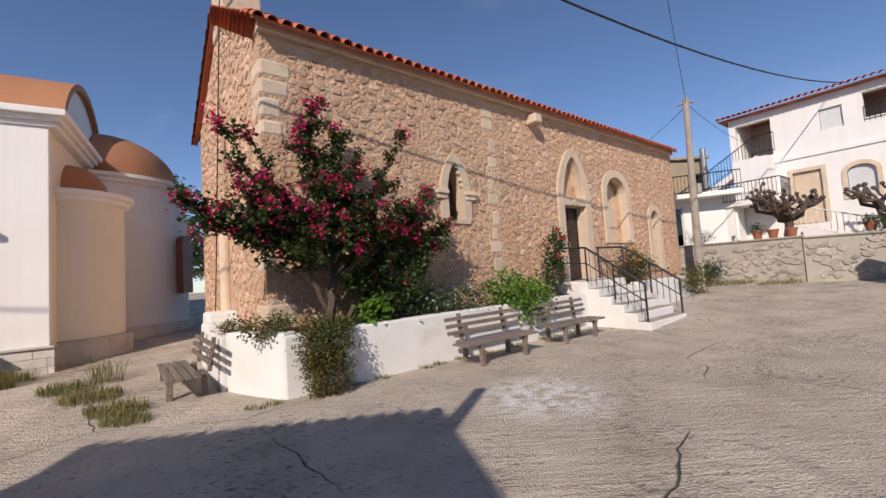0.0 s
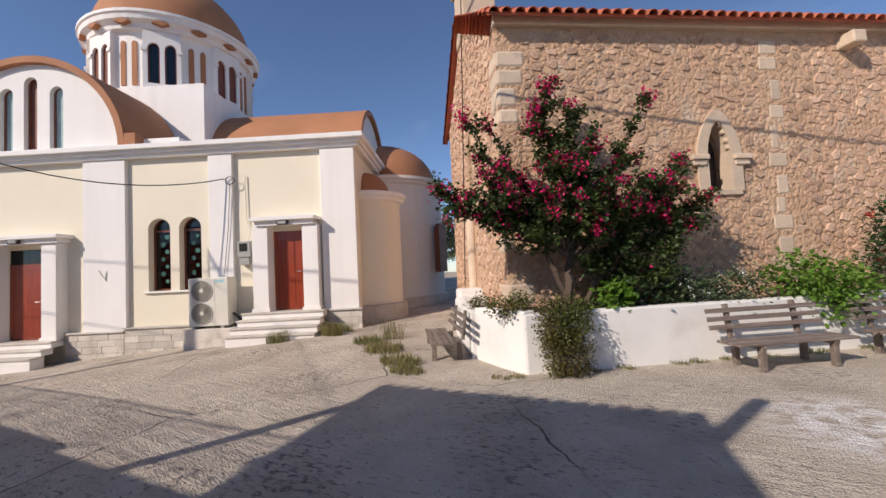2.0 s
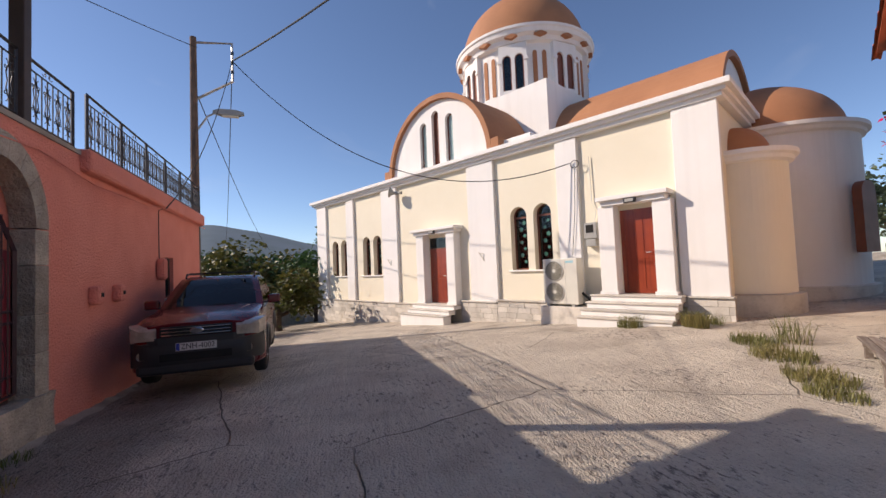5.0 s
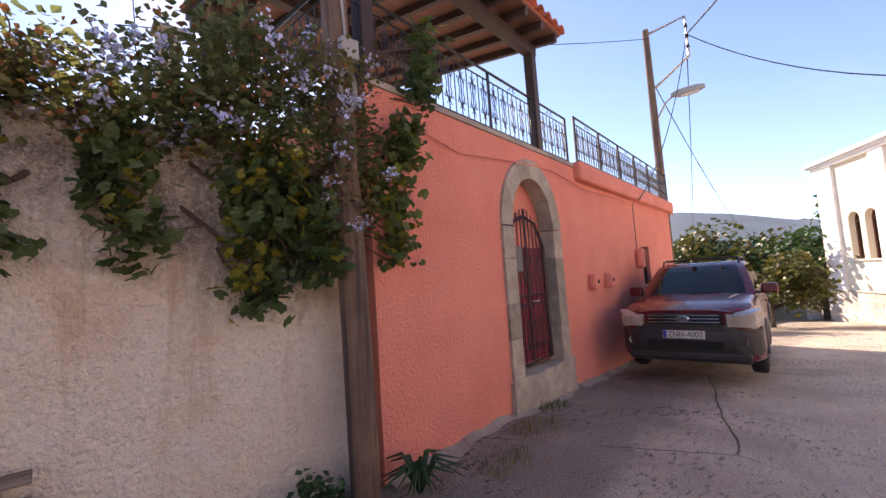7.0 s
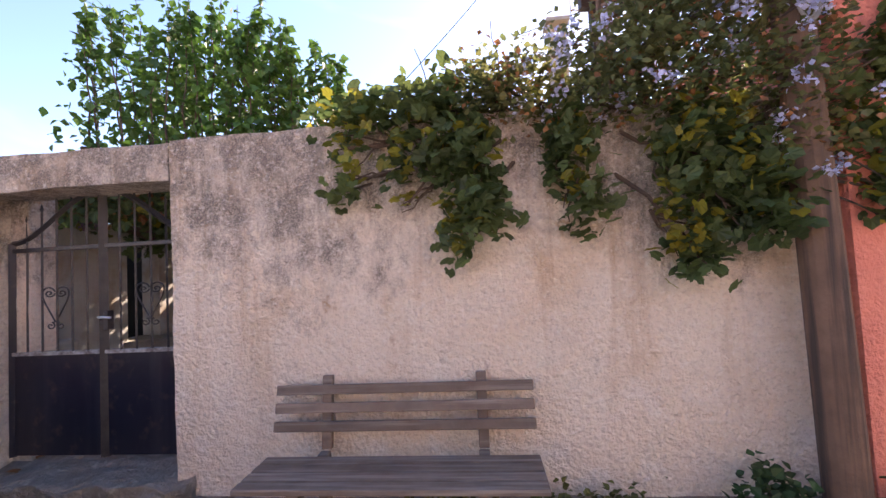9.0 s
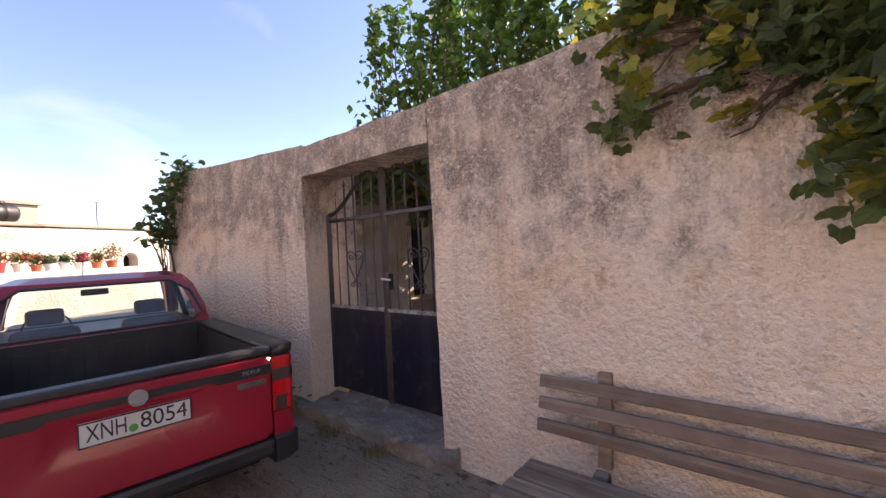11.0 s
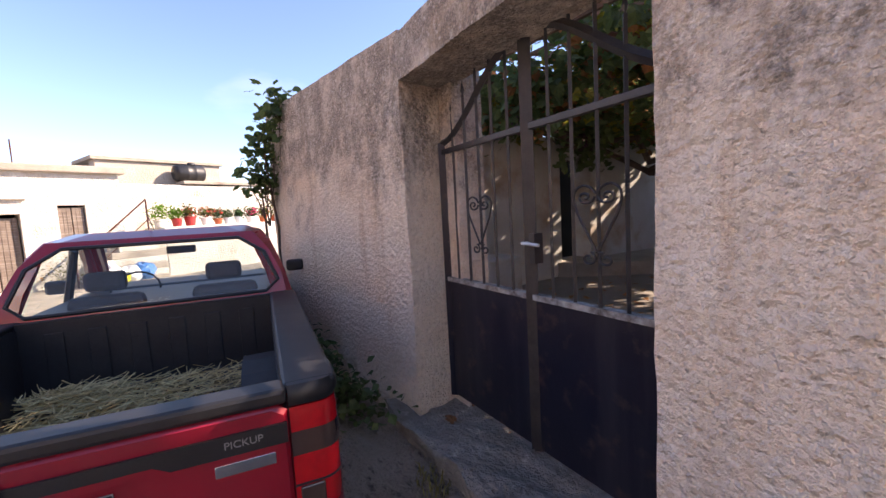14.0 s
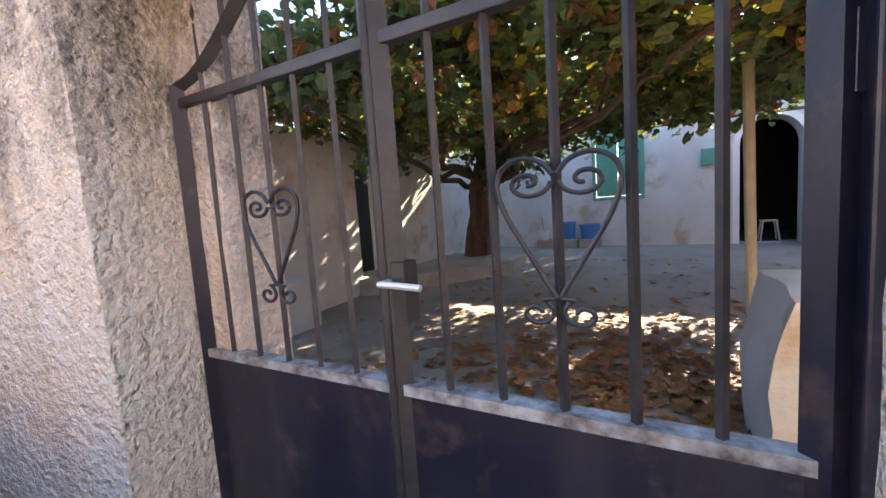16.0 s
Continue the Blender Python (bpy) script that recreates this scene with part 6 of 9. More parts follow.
# red pickup, tail at x = 0, facing +x
pk = thing("pickup", pose(2.52, -1.52, 0.0, 0, 0, -6.5), "faded red pickup with an open black-lined bed of straw", "car")
HW, BEDL, SILL = 0.815, 1.72, 0.97
side_pts = [(0.36, 0), (0.44, 0.012), (0.70, 0.015), (0.90, 0.0), (SILL, -0.015)]
for s in (-1, 1):
    prof = lambda x, taper: [(x, s * (HW + o - taper), z) for z, o in side_pts] + [(x, s * (HW - 0.13 - taper), SILL), (x, s * (HW - 0.13 - taper), 0.36)]
    part("bed_side", loft(B(), [prof(0.05, 0.02), prof(0.2, 0.0), prof(0.9, 0.0), prof(BEDL, 0.0), prof(1.9, 0.0)]), M_pick_red, pk, "red bed side panel", smooth="auto")
    part("bed_rail", box(B(), 0.0, 1.80, min(s * 0.66, s * 0.825), max(s * 0.66, s * 0.825), SILL + 0.001, SILL + 0.035, bevel=0.014), M_trim, pk, "black plastic bed rail")
    part("bed_liner_side", box(B(), 0.10, BEDL, min(s * 0.655, s * 0.68), max(s * 0.655, s * 0.68), 0.56, SILL), M_liner, pk)
    part("wheel_well", loft(B(), [[(0.62 - 0.16 + 0.5 + q * math.cos(a), s * y, 0.56 + 0.24 * math.sin(a)) for a in np.linspace(0, math.pi, 9)] for y, q in ((0.68, 0.42), (0.50, 0.40))]), M_liner, pk, "black wheel well in the bed", smooth=False)
    wheel(pk, 0.88, s * 0.72, 0.29, 0.18)
    wheel(pk, 3.42, s * 0.72, 0.29, 0.18)
    # rear corner: lamp cluster and bumper cap
    y0, y1 = sorted((s * 0.675, s * 0.828))
    def corner(z0, z1, out=0.0, soft=0.0):
        """The rounded rear corner between two heights, its outer edges drawn in by soft."""
        rings = []
        e = min(0.03, (z1 - z0) / 3)
        for z, q in ((z0, soft), (z0 + e, 0.0), (z1 - e, 0.0), (z1, soft)):
            o = out - q
            plan = [(0.17, 0.828 + o), (0.06, 0.826 + o)] + [(0.045 - (0.065 + o) * math.sin(a), 0.763 + (0.062 + o) * math.cos(a)) for a in np.linspace(0.15, math.pi / 2, 6)] + [(-0.020 - o, 0.677), (0.17, 0.677)]
            rings.append([(x, s * y, z) for x, y in plan])
        return loft(B(), rings)

    tl = part("tail_light", corner(0.592, 0.935, 0.0, 0.004), M_lamp_red, pk, "red tail light cluster", smooth="auto")
    part("smoked_band", corner(0.782, 0.858, 0.003, 0.002), M_lamp_smoke, tl, "smoked indicator band", smooth="auto")
    part("lamp_seam", corner(0.683, 0.690, 0.002), M_ink, tl)
    if s < 0:
        part("reverse_lamp", box(B(), -0.0255, 0.06, -0.765, -0.69, 0.60, 0.68, bevel=0.006), M_lamp_smoke, tl)
    part("bumper_corner", corner(0.27, 0.455, 0.022, 0.035), M_trim, pk, "black plastic bumper corner", smooth="auto")
    part("corner_panel", corner(0.44, 0.588, 0.002, 0.002), M_pick_red, pk, smooth="auto")
    part("tailgate_cap", corner(0.938, 1.004, 0.006, 0.012), M_trim, pk, smooth="auto")
part("bed_floor", box(B(), 0.06, BEDL, -0.68, 0.68, 0.50, 0.555), M_liner, pk)
for k in range(9):
    y = -0.6 + 0.15 * k
    part("floor_rib", box(B(), 0.1, BEDL - 0.02, y - 0.03, y + 0.03, 0.556, 0.572, bevel=0.006), M_liner, pk)
part("bulkhead", box(B(), BEDL, BEDL + 0.05, -0.68, 0.68, 0.5, 1.0), M_liner, pk, "black bed bulkhead")
for k in range(6):
    part("bulkhead_rib", box(B(), BEDL - 0.012, BEDL, -0.55 + 0.2 * k, -0.46 + 0.2 * k, 0.6, 0.93, bevel=0.005), M_liner, pk)
bm = B()
def gate_ring(x, hw, hw2, z0, z1):
    """An eight-sided panel outline, slightly narrower above."""
    return [bm.verts.new((x, y, z)) for y, z in ((-hw + 0.05, z0), (hw - 0.05, z0), (hw, z0 + 0.03), (hw2, z1 - 0.02), (hw2 - 0.03, z1), (-hw2 + 0.03, z1), (-hw2, z1 - 0.02), (-hw, z0 + 0.03))]


loops = [gate_ring(0.05, 0.672, 0.672, 0.44, 0.957), gate_ring(-0.018, 0.672, 0.672, 0.44, 0.957), gate_ring(-0.032, 0.660, 0.660, 0.452, 0.945), gate_ring(-0.032, 0.40, 0.36, 0.625, 0.842), gate_ring(-0.012, 0.345, 0.30, 0.672, 0.832)]
for u, v in zip(loops, loops[1:]):
    for i in range(8):
        bm.faces.new((u[i], u[(i + 1) % 8], v[(i + 1) % 8], v[i]))
bm.faces.new(loops[-1])
bm.faces.new(loops[0][::-1])
bmesh.ops.recalc_face_normals(bm, faces=bm.faces[:])
tg = part("tailgate", bm, M_pick_red, pk, "red tailgate with a dished plate recess", smooth="auto")
part("tailgate_rail", box(B(), -0.035, 0.065, -0.674, 0.674, 0.956, 1.005, bevel=0.014), M_trim, tg, "black tailgate top rail")
band = [(-0.668, 0.905), (-0.668, 0.845), (-0.37, 0.845), (-0.33, 0.868), (0.33, 0.868), (0.37, 0.845), (0.668, 0.845), (0.668, 0.905)]
bm = slab(B(), band, (), 0.0, 0.012)
bm.transform(Matrix(((0, 1, 0, -0.042), (1, 0, 0, 0), (0, 0, 1, 0), (0, 0, 0, 1))))
bmesh.ops.recalc_face_normals(bm, faces=bm.faces[:])
part("black_strip", bm, M_trim, tg, "black plastic band across the tailgate")
pl = part("number_plate", box(B(), -0.024, -0.013, -0.235, 0.235, 0.695, 0.815, bevel=0.003), M_plate, tg, "worn white plate reading XNH 8054")
# letters read from behind the car
lmat = Matrix(((0, 0, -1, -0.0245), (-1, 0, 0, 0.0), (0, 1, 0, 0.755), (0, 0, 0, 1)))
text_part("XNH", 0.115, lmat @ pose(-0.125, 0, 0), M_ink, pl, "plate_lettering", 0.155)
text_part("8054", 0.115, lmat @ pose(0.11, 0, 0), M_ink, pl, "plate_lettering", 0.205)
part("sticker", lathe(B(), [(0, 0.001), (0.02, 0.001), (0.02, 0.0)], 14, pose(-0.0245, 0.022, 0.733, 0, -90, 0)), M_green_dot, pl, "round green sticker")
part("plate_rim", slab(B(), rect(-0.235, 0.235, 0.695, 0.815), [rect(-0.228, 0.228, 0.702, 0.808)], 0, 0.003), M_ink, pl).matrix_basis = Matrix(((0, 1, 0, -0.0275), (1, 0, 0, 0), (0, 0, 1, 0), (0, 0, 0, 1)))
badge = part("badge", lathe(B(), [(0.0, 0.004), (0.034, 0.004), (0.036, 0.012), (0.042, 0.012), (0.044, 0.0)], 24, pose(-0.043, 0, 0.885, 0, -90, 0)), M_chrome, tg, "plain round chrome badge")
text_part("19D", 0.04, lmat @ pose(-0.54, 0.118, 0.018), M_galv, tg, "lettering", 0.09)
text_part("PICKUP", 0.03, lmat @ pose(0.55, 0.122, 0.018), M_galv, tg, "lettering", 0.10)
part("model_badge", box(B(), -0.034, -0.031, -0.63, -0.47, 0.785, 0.82, bevel=0.001), M_chrome, tg, "plain chrome model badge")
part("rear_bumper", box(B(), -0.042, 0.12, -0.685, 0.685, 0.325, 0.437, bevel=0.03), M_trim, pk, "black plastic rear bumper")
part("underbody", box(B(), 0.1, 4.0, -0.62, 0.62, 0.26, 0.5), M_dark, pk)
# cab
PC = [(0.95, 1.78, 3.55, 0.82), (1.15, 1.83, 3.30, 0.78), (1.35, 1.92, 2.98, 0.705), (1.44, 2.0, 2.78, 0.64), (1.485, 2.18, 2.55, 0.53)]


def pk_ring(z, xr, xf, hw, c=0.13):
    return [(xr, hw - c, z), (xr + c, hw, z), (xf - c, hw, z), (xf, hw - c, z), (xf, -hw + c, z), (xf - c, -hw, z), (xr + c, -hw, z), (xr, -hw + c, z)]


rings = [pk_ring(*q) for q in PC]
bm = B()
rows = [[bm.verts.new(p) for p in r] for r in rings]
for li, (a, b) in enumerate(zip(rows, rows[1:])):
    for i in range(8):
        j = (i + 1) % 8
        if li < 3 and i in (1, 3, 5, 7):
            continue      # openings for the glass
        bm.faces.new((a[i], a[j], b[j], b[i]))
bm.faces.new(rows[-1])
part("cabin", bm, M_pick_red, pk, "faded red cab")
# rear panel with the window opening
def cab_rear(yf, z):
    for (z0, x0, _, h0), (z1, x1, _, h1) in zip(PC, PC[1:]):
        if z0 <= z <= z1:
            k = (z - z0) / (z1 - z0)
            return (x0 + (x1 - x0) * k - 0.004, yf * (h0 + (h1 - h0) * k - 0.13 + 0.02), z)


bm = B()
out = [(-1.1, 0.952), (1.1, 0.952), (1.12, 1.15), (1.12, 1.30), (1.1, 1.44), (-1.1, 1.44), (-1.12, 1.30), (-1.12, 1.15)]
inn = [(-0.92, 1.02), (0.92, 1.02), (1.06, 1.09), (1.05, 1.29), (0.88, 1.40), (-0.88, 1.40), (-1.05, 1.29), (-1.06, 1.09)]
vo_ = [bm.verts.new(cab_rear(*p)) for p in out]
vi_ = [bm.verts.new(cab_rear(*p)) for p in inn]
for i in range(8):
    j = (i + 1) % 8
    bm.faces.new((vo_[i], vo_[j], vi_[j], vi_[i]))
part("rear_panel", bm, M_pick_red, pk)
part("window_seal", tube(B(), [Vector(cab_rear(*p)) + Vector((-0.004, 0, 0)) for p in inn], 0.013, 6, True), M_trim, pk, "black rubber window seal")
bm = B()
bm.faces.new([bm.verts.new(Vector(cab_rear(*p)) + Vector((0.002, 0, 0))) for p in inn])
rw = part("rear_window", bm, M_carglass, pk, "clear rear cab window")
rw.visible_shadow = False
for s in (-1, 1):
    pts = [(1.95, s * 0.775, 0.97), (3.38, s * 0.775, 0.97), (2.86, s * 0.645, 1.36), (2.12, s * 0.645, 1.36)]
    part("side_window", quad_panel(B(), pts), M_carglass, pk)
    part("side_pillar", tube(B(), [(1.94, s * 0.78, 0.96), (2.08, s * 0.66, 1.36), (2.2, s * 0.62, 1.42)], 0.035, 6), M_pick_red, pk)
    part("side_pillar", tube(B(), [(2.75, s * 0.775, 0.96), (2.62, s * 0.655, 1.36)], 0.03, 6), M_trim, pk)
    part("front_pillar", tube(B(), [(3.5, s * 0.74, 0.96), (2.9, s * 0.62, 1.38)], 0.035, 6), M_pick_red, pk)
    part("wing_mirror", box(B(), 2.98, 3.06, min(s * 0.84, s * 1.0), max(s * 0.84, s * 1.0), 1.0, 1.11, bevel=0.025), M_trim, pk, "black wing mirror")
    st = part("seat", box(B(), 2.12, 2.24, s * 0.36 - 0.22, s * 0.36 + 0.22, 0.45, 1.06, bevel=0.05), M_seat, pk, "dark grey seat back")
    part("headrest", box(B(), 2.14, 2.22, s * 0.36 - 0.12, s * 0.36 + 0.12, 1.09, 1.22, bevel=0.03), M_seat, st)
bm = quad_panel(B(), [(3.5, -0.62, 0.98), (3.5, 0.62, 0.98), (2.88, 0.52, 1.38), (2.88, -0.52, 1.38)])
ws = part("windscreen", bm, M_carglass, pk)
ws.visible_shadow = False
# Dark plate added over the body top; the cab's dimness is its colour.
part("cab_floor", box(B(), 1.84, 3.05, -0.74, 0.74, 0.975, 0.985), M_trim, pk)
part("dashboard", box(B(), 3.0, 3.5, -0.66, 0.66, 0.75, 1.0, bevel=0.04), M_trim, pk)
part("steering_wheel", lathe(B(), [(0.17, -0.012), (0.185, 0.0), (0.17, 0.012)], 18, pose(2.85, 0.36, 0.98, 0, -60, 0)), M_trim, pk)
mr = part("rear_view_mirror", box(B(), 2.82, 2.85, -0.11, 0.11, 1.27, 1.335, bevel=0.012), M_trim, pk)
doorp = lambda x, hw, top: half_ring(x, [(0.3, 0.32), (hw - 0.02, 0.32), (hw, 0.42), (hw, 0.7), (hw - 0.02, top - 0.06), (hw - 0.06, top), (0.3, top + 0.015)])
part("front_body", loft(B(), [doorp(x, h, t) for x, h, t in ((1.80, 0.82, 0.95), (2.5, 0.82, 0.955), (3.05, 0.82, 0.945), (3.5, 0.82, 0.88), (3.9, 0.80, 0.82), (4.15, 0.72, 0.74), (4.2, 0.66, 0.6))]), M_pick_red, pk, "red doors, wings and bonnet", smooth="auto")
part("aerial", tube(B(), [(2.45, 0.1, 1.475), (2.25, 0.1, 1.62)], 0.004, 5), M_trim, pk)
rngp = random.Random(9)
bm = B()
for k in range(1900):
    x, y = rngp.gauss(1.30, 0.24), rngp.gauss(0.22, 0.30) if k % 3 else rngp.uniform(-0.62, 0.62)
    if abs(y) > 0.62 or not 0.5 < x < 1.62:
        continue
    a, L = rngp.uniform(0, TAU), rngp.uniform(0.05, 0.18)
    heap = 0.10 * math.exp(-((x - 1.3) / 0.25) ** 2 - ((y - 0.35) / 0.28) ** 2)
    z = 0.575 + rngp.uniform(0, 0.03 + heap)
    tube(bm, [(x, y, z), (max(0.07, x + L * math.cos(a)), max(-0.64, min(0.64, y + L * math.sin(a))), z + rngp.uniform(-0.004, 0.03))], rngp.uniform(0.0018, 0.0034), 3)
straw = part("straw", bm, mat("dry_straw", (0.62, 0.49, 0.24), (0.46, 0.36, 0.18), rough=0.9, bump=0, rnd=0.3, island=True))
straw.matrix_world = pose(2.52, -1.52, 0.0, 0, 0, -6.5)
tagged(straw, "loose dry straw scattered in the pickup bed", "straw", kind="stuff")

# ---- courtyard behind the gate ----
YF = 0.30
def court_z(y):
    return 0.10 + 0.20 * sm((-4.0 - y) / 8)


cv, cfc = [], []
NXc, NYc = 24, 30
for j in range(NYc + 1):
    for i in range(NXc + 1):
        x, y = -2.6 + 10.2 * i / NXc, -3.9 - 10.2 * j / NYc
        cv.append((x, y, court_z(y) + 0.012 * noise.noise((x, y, 1))))
cfc = [(j * (NXc + 1) + i, (j + 1) * (NXc + 1) + i, (j + 1) * (NXc + 1) + i + 1, j * (NXc + 1) + i + 1) for j in range(NYc) for i in range(NXc)]
M_court = mat("dusty_court_concrete", (0.32, 0.28, 0.24), (0.25, 0.22, 0.19), rough=0.95, scale=0.8, fine=25, bump=0.5, dist=0.015, stain=(0.18, 0.15, 0.12), stain_scale=0.9, stain_cut=(0.5, 0.75))
tagged(raw("courtyard_floor", cv, cfc, M_court, smooth=True), "dusty grey concrete courtyard floor", "floor", kind="structure")
CO = pose(0, -13.4, 0, 0, 0, 180)      # back wall: x to the viewer's right when seen from the gate is -world x
A_ARCH = arch(-0.83, 0.24, YF, 2.4, 0.55)
S_WIN = rect(-3.72, -2.72, 1.5, 3.3)
# seen from the gate, outer face towards +y
bm = slab(B(), [(-8.0, -0.1), (3.2, -0.1), (3.2, 4.3), (-8.0, 4.3)], [A_ARCH, S_WIN], 0, 0.5)
bw = tagged(part("wall_court_back", bm, M_yard_wall), "peeling blue-white plaster courtyard wall", "wall", kind="structure")
bw.matrix_world = CO
# Closed near-black box; the doorway's deep shade is put into its colour.
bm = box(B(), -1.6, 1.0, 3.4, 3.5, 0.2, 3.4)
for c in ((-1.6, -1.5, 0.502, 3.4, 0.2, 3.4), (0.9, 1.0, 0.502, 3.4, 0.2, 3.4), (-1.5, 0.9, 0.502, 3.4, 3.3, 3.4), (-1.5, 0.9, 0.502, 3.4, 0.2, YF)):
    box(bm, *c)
ob = tagged(part("dark_room", bm, M_dark), "near-black box painted as the unlit interior beyond the arched doorway", "room", kind="structure")
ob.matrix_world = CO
ob = tagged(part("arch_trim", slab(B(), arch(-0.95, 0.36, YF, 2.4, 0.68), [A_ARCH], -0.03, 0.1), M_white), "white arch trim of the doorway", "trim", kind="structure")
ob.matrix_world = CO
M_green = mat("sea_green_shutter_paint", (0.10, 0.34, 0.24), (0.08, 0.28, 0.20), rough=0.6, scale=4, fine=40, bump=0.2, dist=0.004)
shut = thing("window_shutters", CO, "closed sea-green wooden window shutters", "shutters")
for k in range(2):
    x0 = -3.70 + 0.5 * k
    lf = part("shutter_leaf", box(B(), x0, x0 + 0.48, -0.02, 0.02, 1.52, 3.28, bevel=0.005), M_green, shut)
    for j in range(3):
        part("board", box(B(), x0 + 0.04 + 0.14 * j, x0 + 0.16 + 0.14 * j, -0.032, -0.021, 1.58, 3.2, bevel=0.003), M_green, lf)
    part("ledge", box(B(), x0 + 0.02, x0 + 0.46, -0.045, -0.033, 2.3, 2.37), M_green, lf)
shf = part("shutter_frame", slab(B(), rect(-3.80, -2.64, 1.42, 3.38), [S_WIN], -0.03, 0.05), M_green, shut)
dl = tagged(part("open_door_leaf", box(B(), 0.22, 0.26, -0.55, 0.0, YF, 2.4, bevel=0.005), M_green), "open sea-green door leaf in the courtyard", "door")
dl.matrix_world = CO
mb = tagged(part("meter_box", box(B(), -1.52, -1.28, -0.12, 0, 2.05, 2.4, bevel=0.015), M_green), "small green meter box on the courtyard wall", "meter box")
mb.matrix_world = CO
stool = thing("stool", CO @ pose(-0.2, 0.75, YF), "small white plastic stool in the dark doorway", "stool")
part("seat", box(B(), -0.15, 0.15, -0.15, 0.15, 0.42, 0.45, bevel=0.01), M_plastic_white, stool)
for sx in (-1, 1):
    for sy in (-1, 1):
        part("leg", tube(B(), [(sx * 0.17, sy * 0.17, 0), (sx * 0.12, sy * 0.12, 0.43)], 0.018, 6), M_plastic_white, stool)
# side walls
ob = tagged(part("wall_court_left", slab(B(), [(-10.6, -0.1), (0.2, -0.1), (0.2, 2.6), (-10.6, 2.9)], [rect(-5.1, -4.3, 0.2, 2.35)], 0, 0.4), M_yard_wall), "grey plastered courtyard side wall", "wall", kind="structure")
ob.matrix_world = pose(6.9, -3.4, 0, 0, 0, 90)
# Near-black panel paints the shade beyond the side door.
ob = tagged(part("dark_passage", box(B(), 7.25, 7.29, -9.2, -7.0, 0.1, 2.6), M_dark), "near-black panel painted as the unlit passage behind the side door", "room", kind="structure")
tagged(part("wall_court_right", box(B(), -3.0, -2.75, -13.9, -3.6, -0.1, 3.4), M_yard_wall), "plastered courtyard side wall", "wall", kind="structure")
cd = thing("side_door", pose(6.95, -8.2, court_z(-8), 0, 0, 90), "dark brown plank door standing in the courtyard wall", "door")
for k in range(4):
    part("plank", box(B(), 0.02 + 0.19 * k, 0.20 + 0.19 * k, -0.2, -0.16, 0.02, 2.1, bevel=0.006), M_wood_dark, cd)
# raised bed, buttress, white block
led = tagged(part("raised_bed", loft(B(), [[(6.9, -7.4, 0.0), (6.9, -7.4, 0.46), (6.9, -11.2, 0.46), (6.9, -11.2, 0.0)], [(6.3, -7.6, 0.0), (6.3, -7.7, 0.44), (6.3, -11.0, 0.44), (6.3, -11.0, 0.0)], [(4.6, -9.3, 0.0), (4.65, -9.4, 0.46), (4.65, -10.6, 0.46), (4.6, -10.7, 0.0)]]), M_concrete), "low grey concrete bed around the tree", "planter bed")
wb = B()
box(wb, 1.25, 1.75, -5.9, -5.0, 0.05, 0.95)
bmesh.ops.subdivide_edges(wb, edges=wb.edges[:], cuts=5, use_grid_fill=True)
for v in wb.verts:
    v.co += noise.noise_vector(v.co * 3) * 0.05
    if v.co.z > 0.5:
        v.co.x -= (v.co.z - 0.5) * 0.25
tagged(part("broken_wall_stub", wb, M_yard_wall), "broken white plastered wall stub in the courtyard", "wall stub")
tagged(part("broken_wall_stub", box(B(), 6.0, 6.9, -6.3, -5.4, 0.05, 0.75, bevel=0.05), M_yard_wall), "low grey block beside the courtyard wall", "wall stub")
pp = thing("pergola_post", pose(1.42, -7.7, court_z(-7.7)), "pale metal post carrying the vine pergola", "post")
part("post", tube(B(), [(0, 0, 0), (0.03, 0, 1.3), (0.05, 0, 2.62)], 0.05, 10), mat("pale_beige_post", (0.42, 0.36, 0.25), rough=0.7, bump=0.2), pp)
M_blue = mat("blue_plastic", (0.05, 0.22, 0.50), (0.045, 0.19, 0.44), rough=0.45, bump=0.05)
for x, y, r, h, lab in ((4.35, -13.1, 0.17, 0.42, "blue plastic barrel by the courtyard wall"), (3.85, -13.1, 0.24, 0.34, "blue plastic tub by the courtyard wall")):
    t_ = thing("tub", pose(x, y, 0.52), lab, "tub")
    part("tub_body", lathe(B(), [(0, 0), (r * 0.85, 0), (r, h), (r * 0.93, h), (r * 0.8, 0.03), (0, 0.03)], 20), M_blue, t_)
    part("tub_rim", lathe(B(), [(r * 0.99, h - 0.02), (r * 1.06, h - 0.01), (r * 1.06, h + 0.01), (r * 0.93, h + 0.012)], 20), M_blue, t_)
for k in range(3):
    tagged(part("kerb_block", box(B(), 3.6 + 0.52 * k, 4.08 + 0.52 * k, -13.35, -12.9, 0.25, 0.52, bevel=0.02), M_concrete), "grey concrete kerb block under the tubs", "block", "kerb blocks")
fp = thing("flower_pot", pose(4.95, -13.0, 0.52), "small pot plant beside the blue tubs", "flower pot")
part("pot", lathe(B(), [(0, 0), (0.10, 0), (0.14, 0.22), (0.12, 0.22), (0.1, 0.18), (0, 0.18)], 14), M_plastic_white, fp)
part("stem", tube(B(), [(0, 0, 0.18), (0.05, 0, 0.6)], 0.008, 5), M_wood_dark, fp)

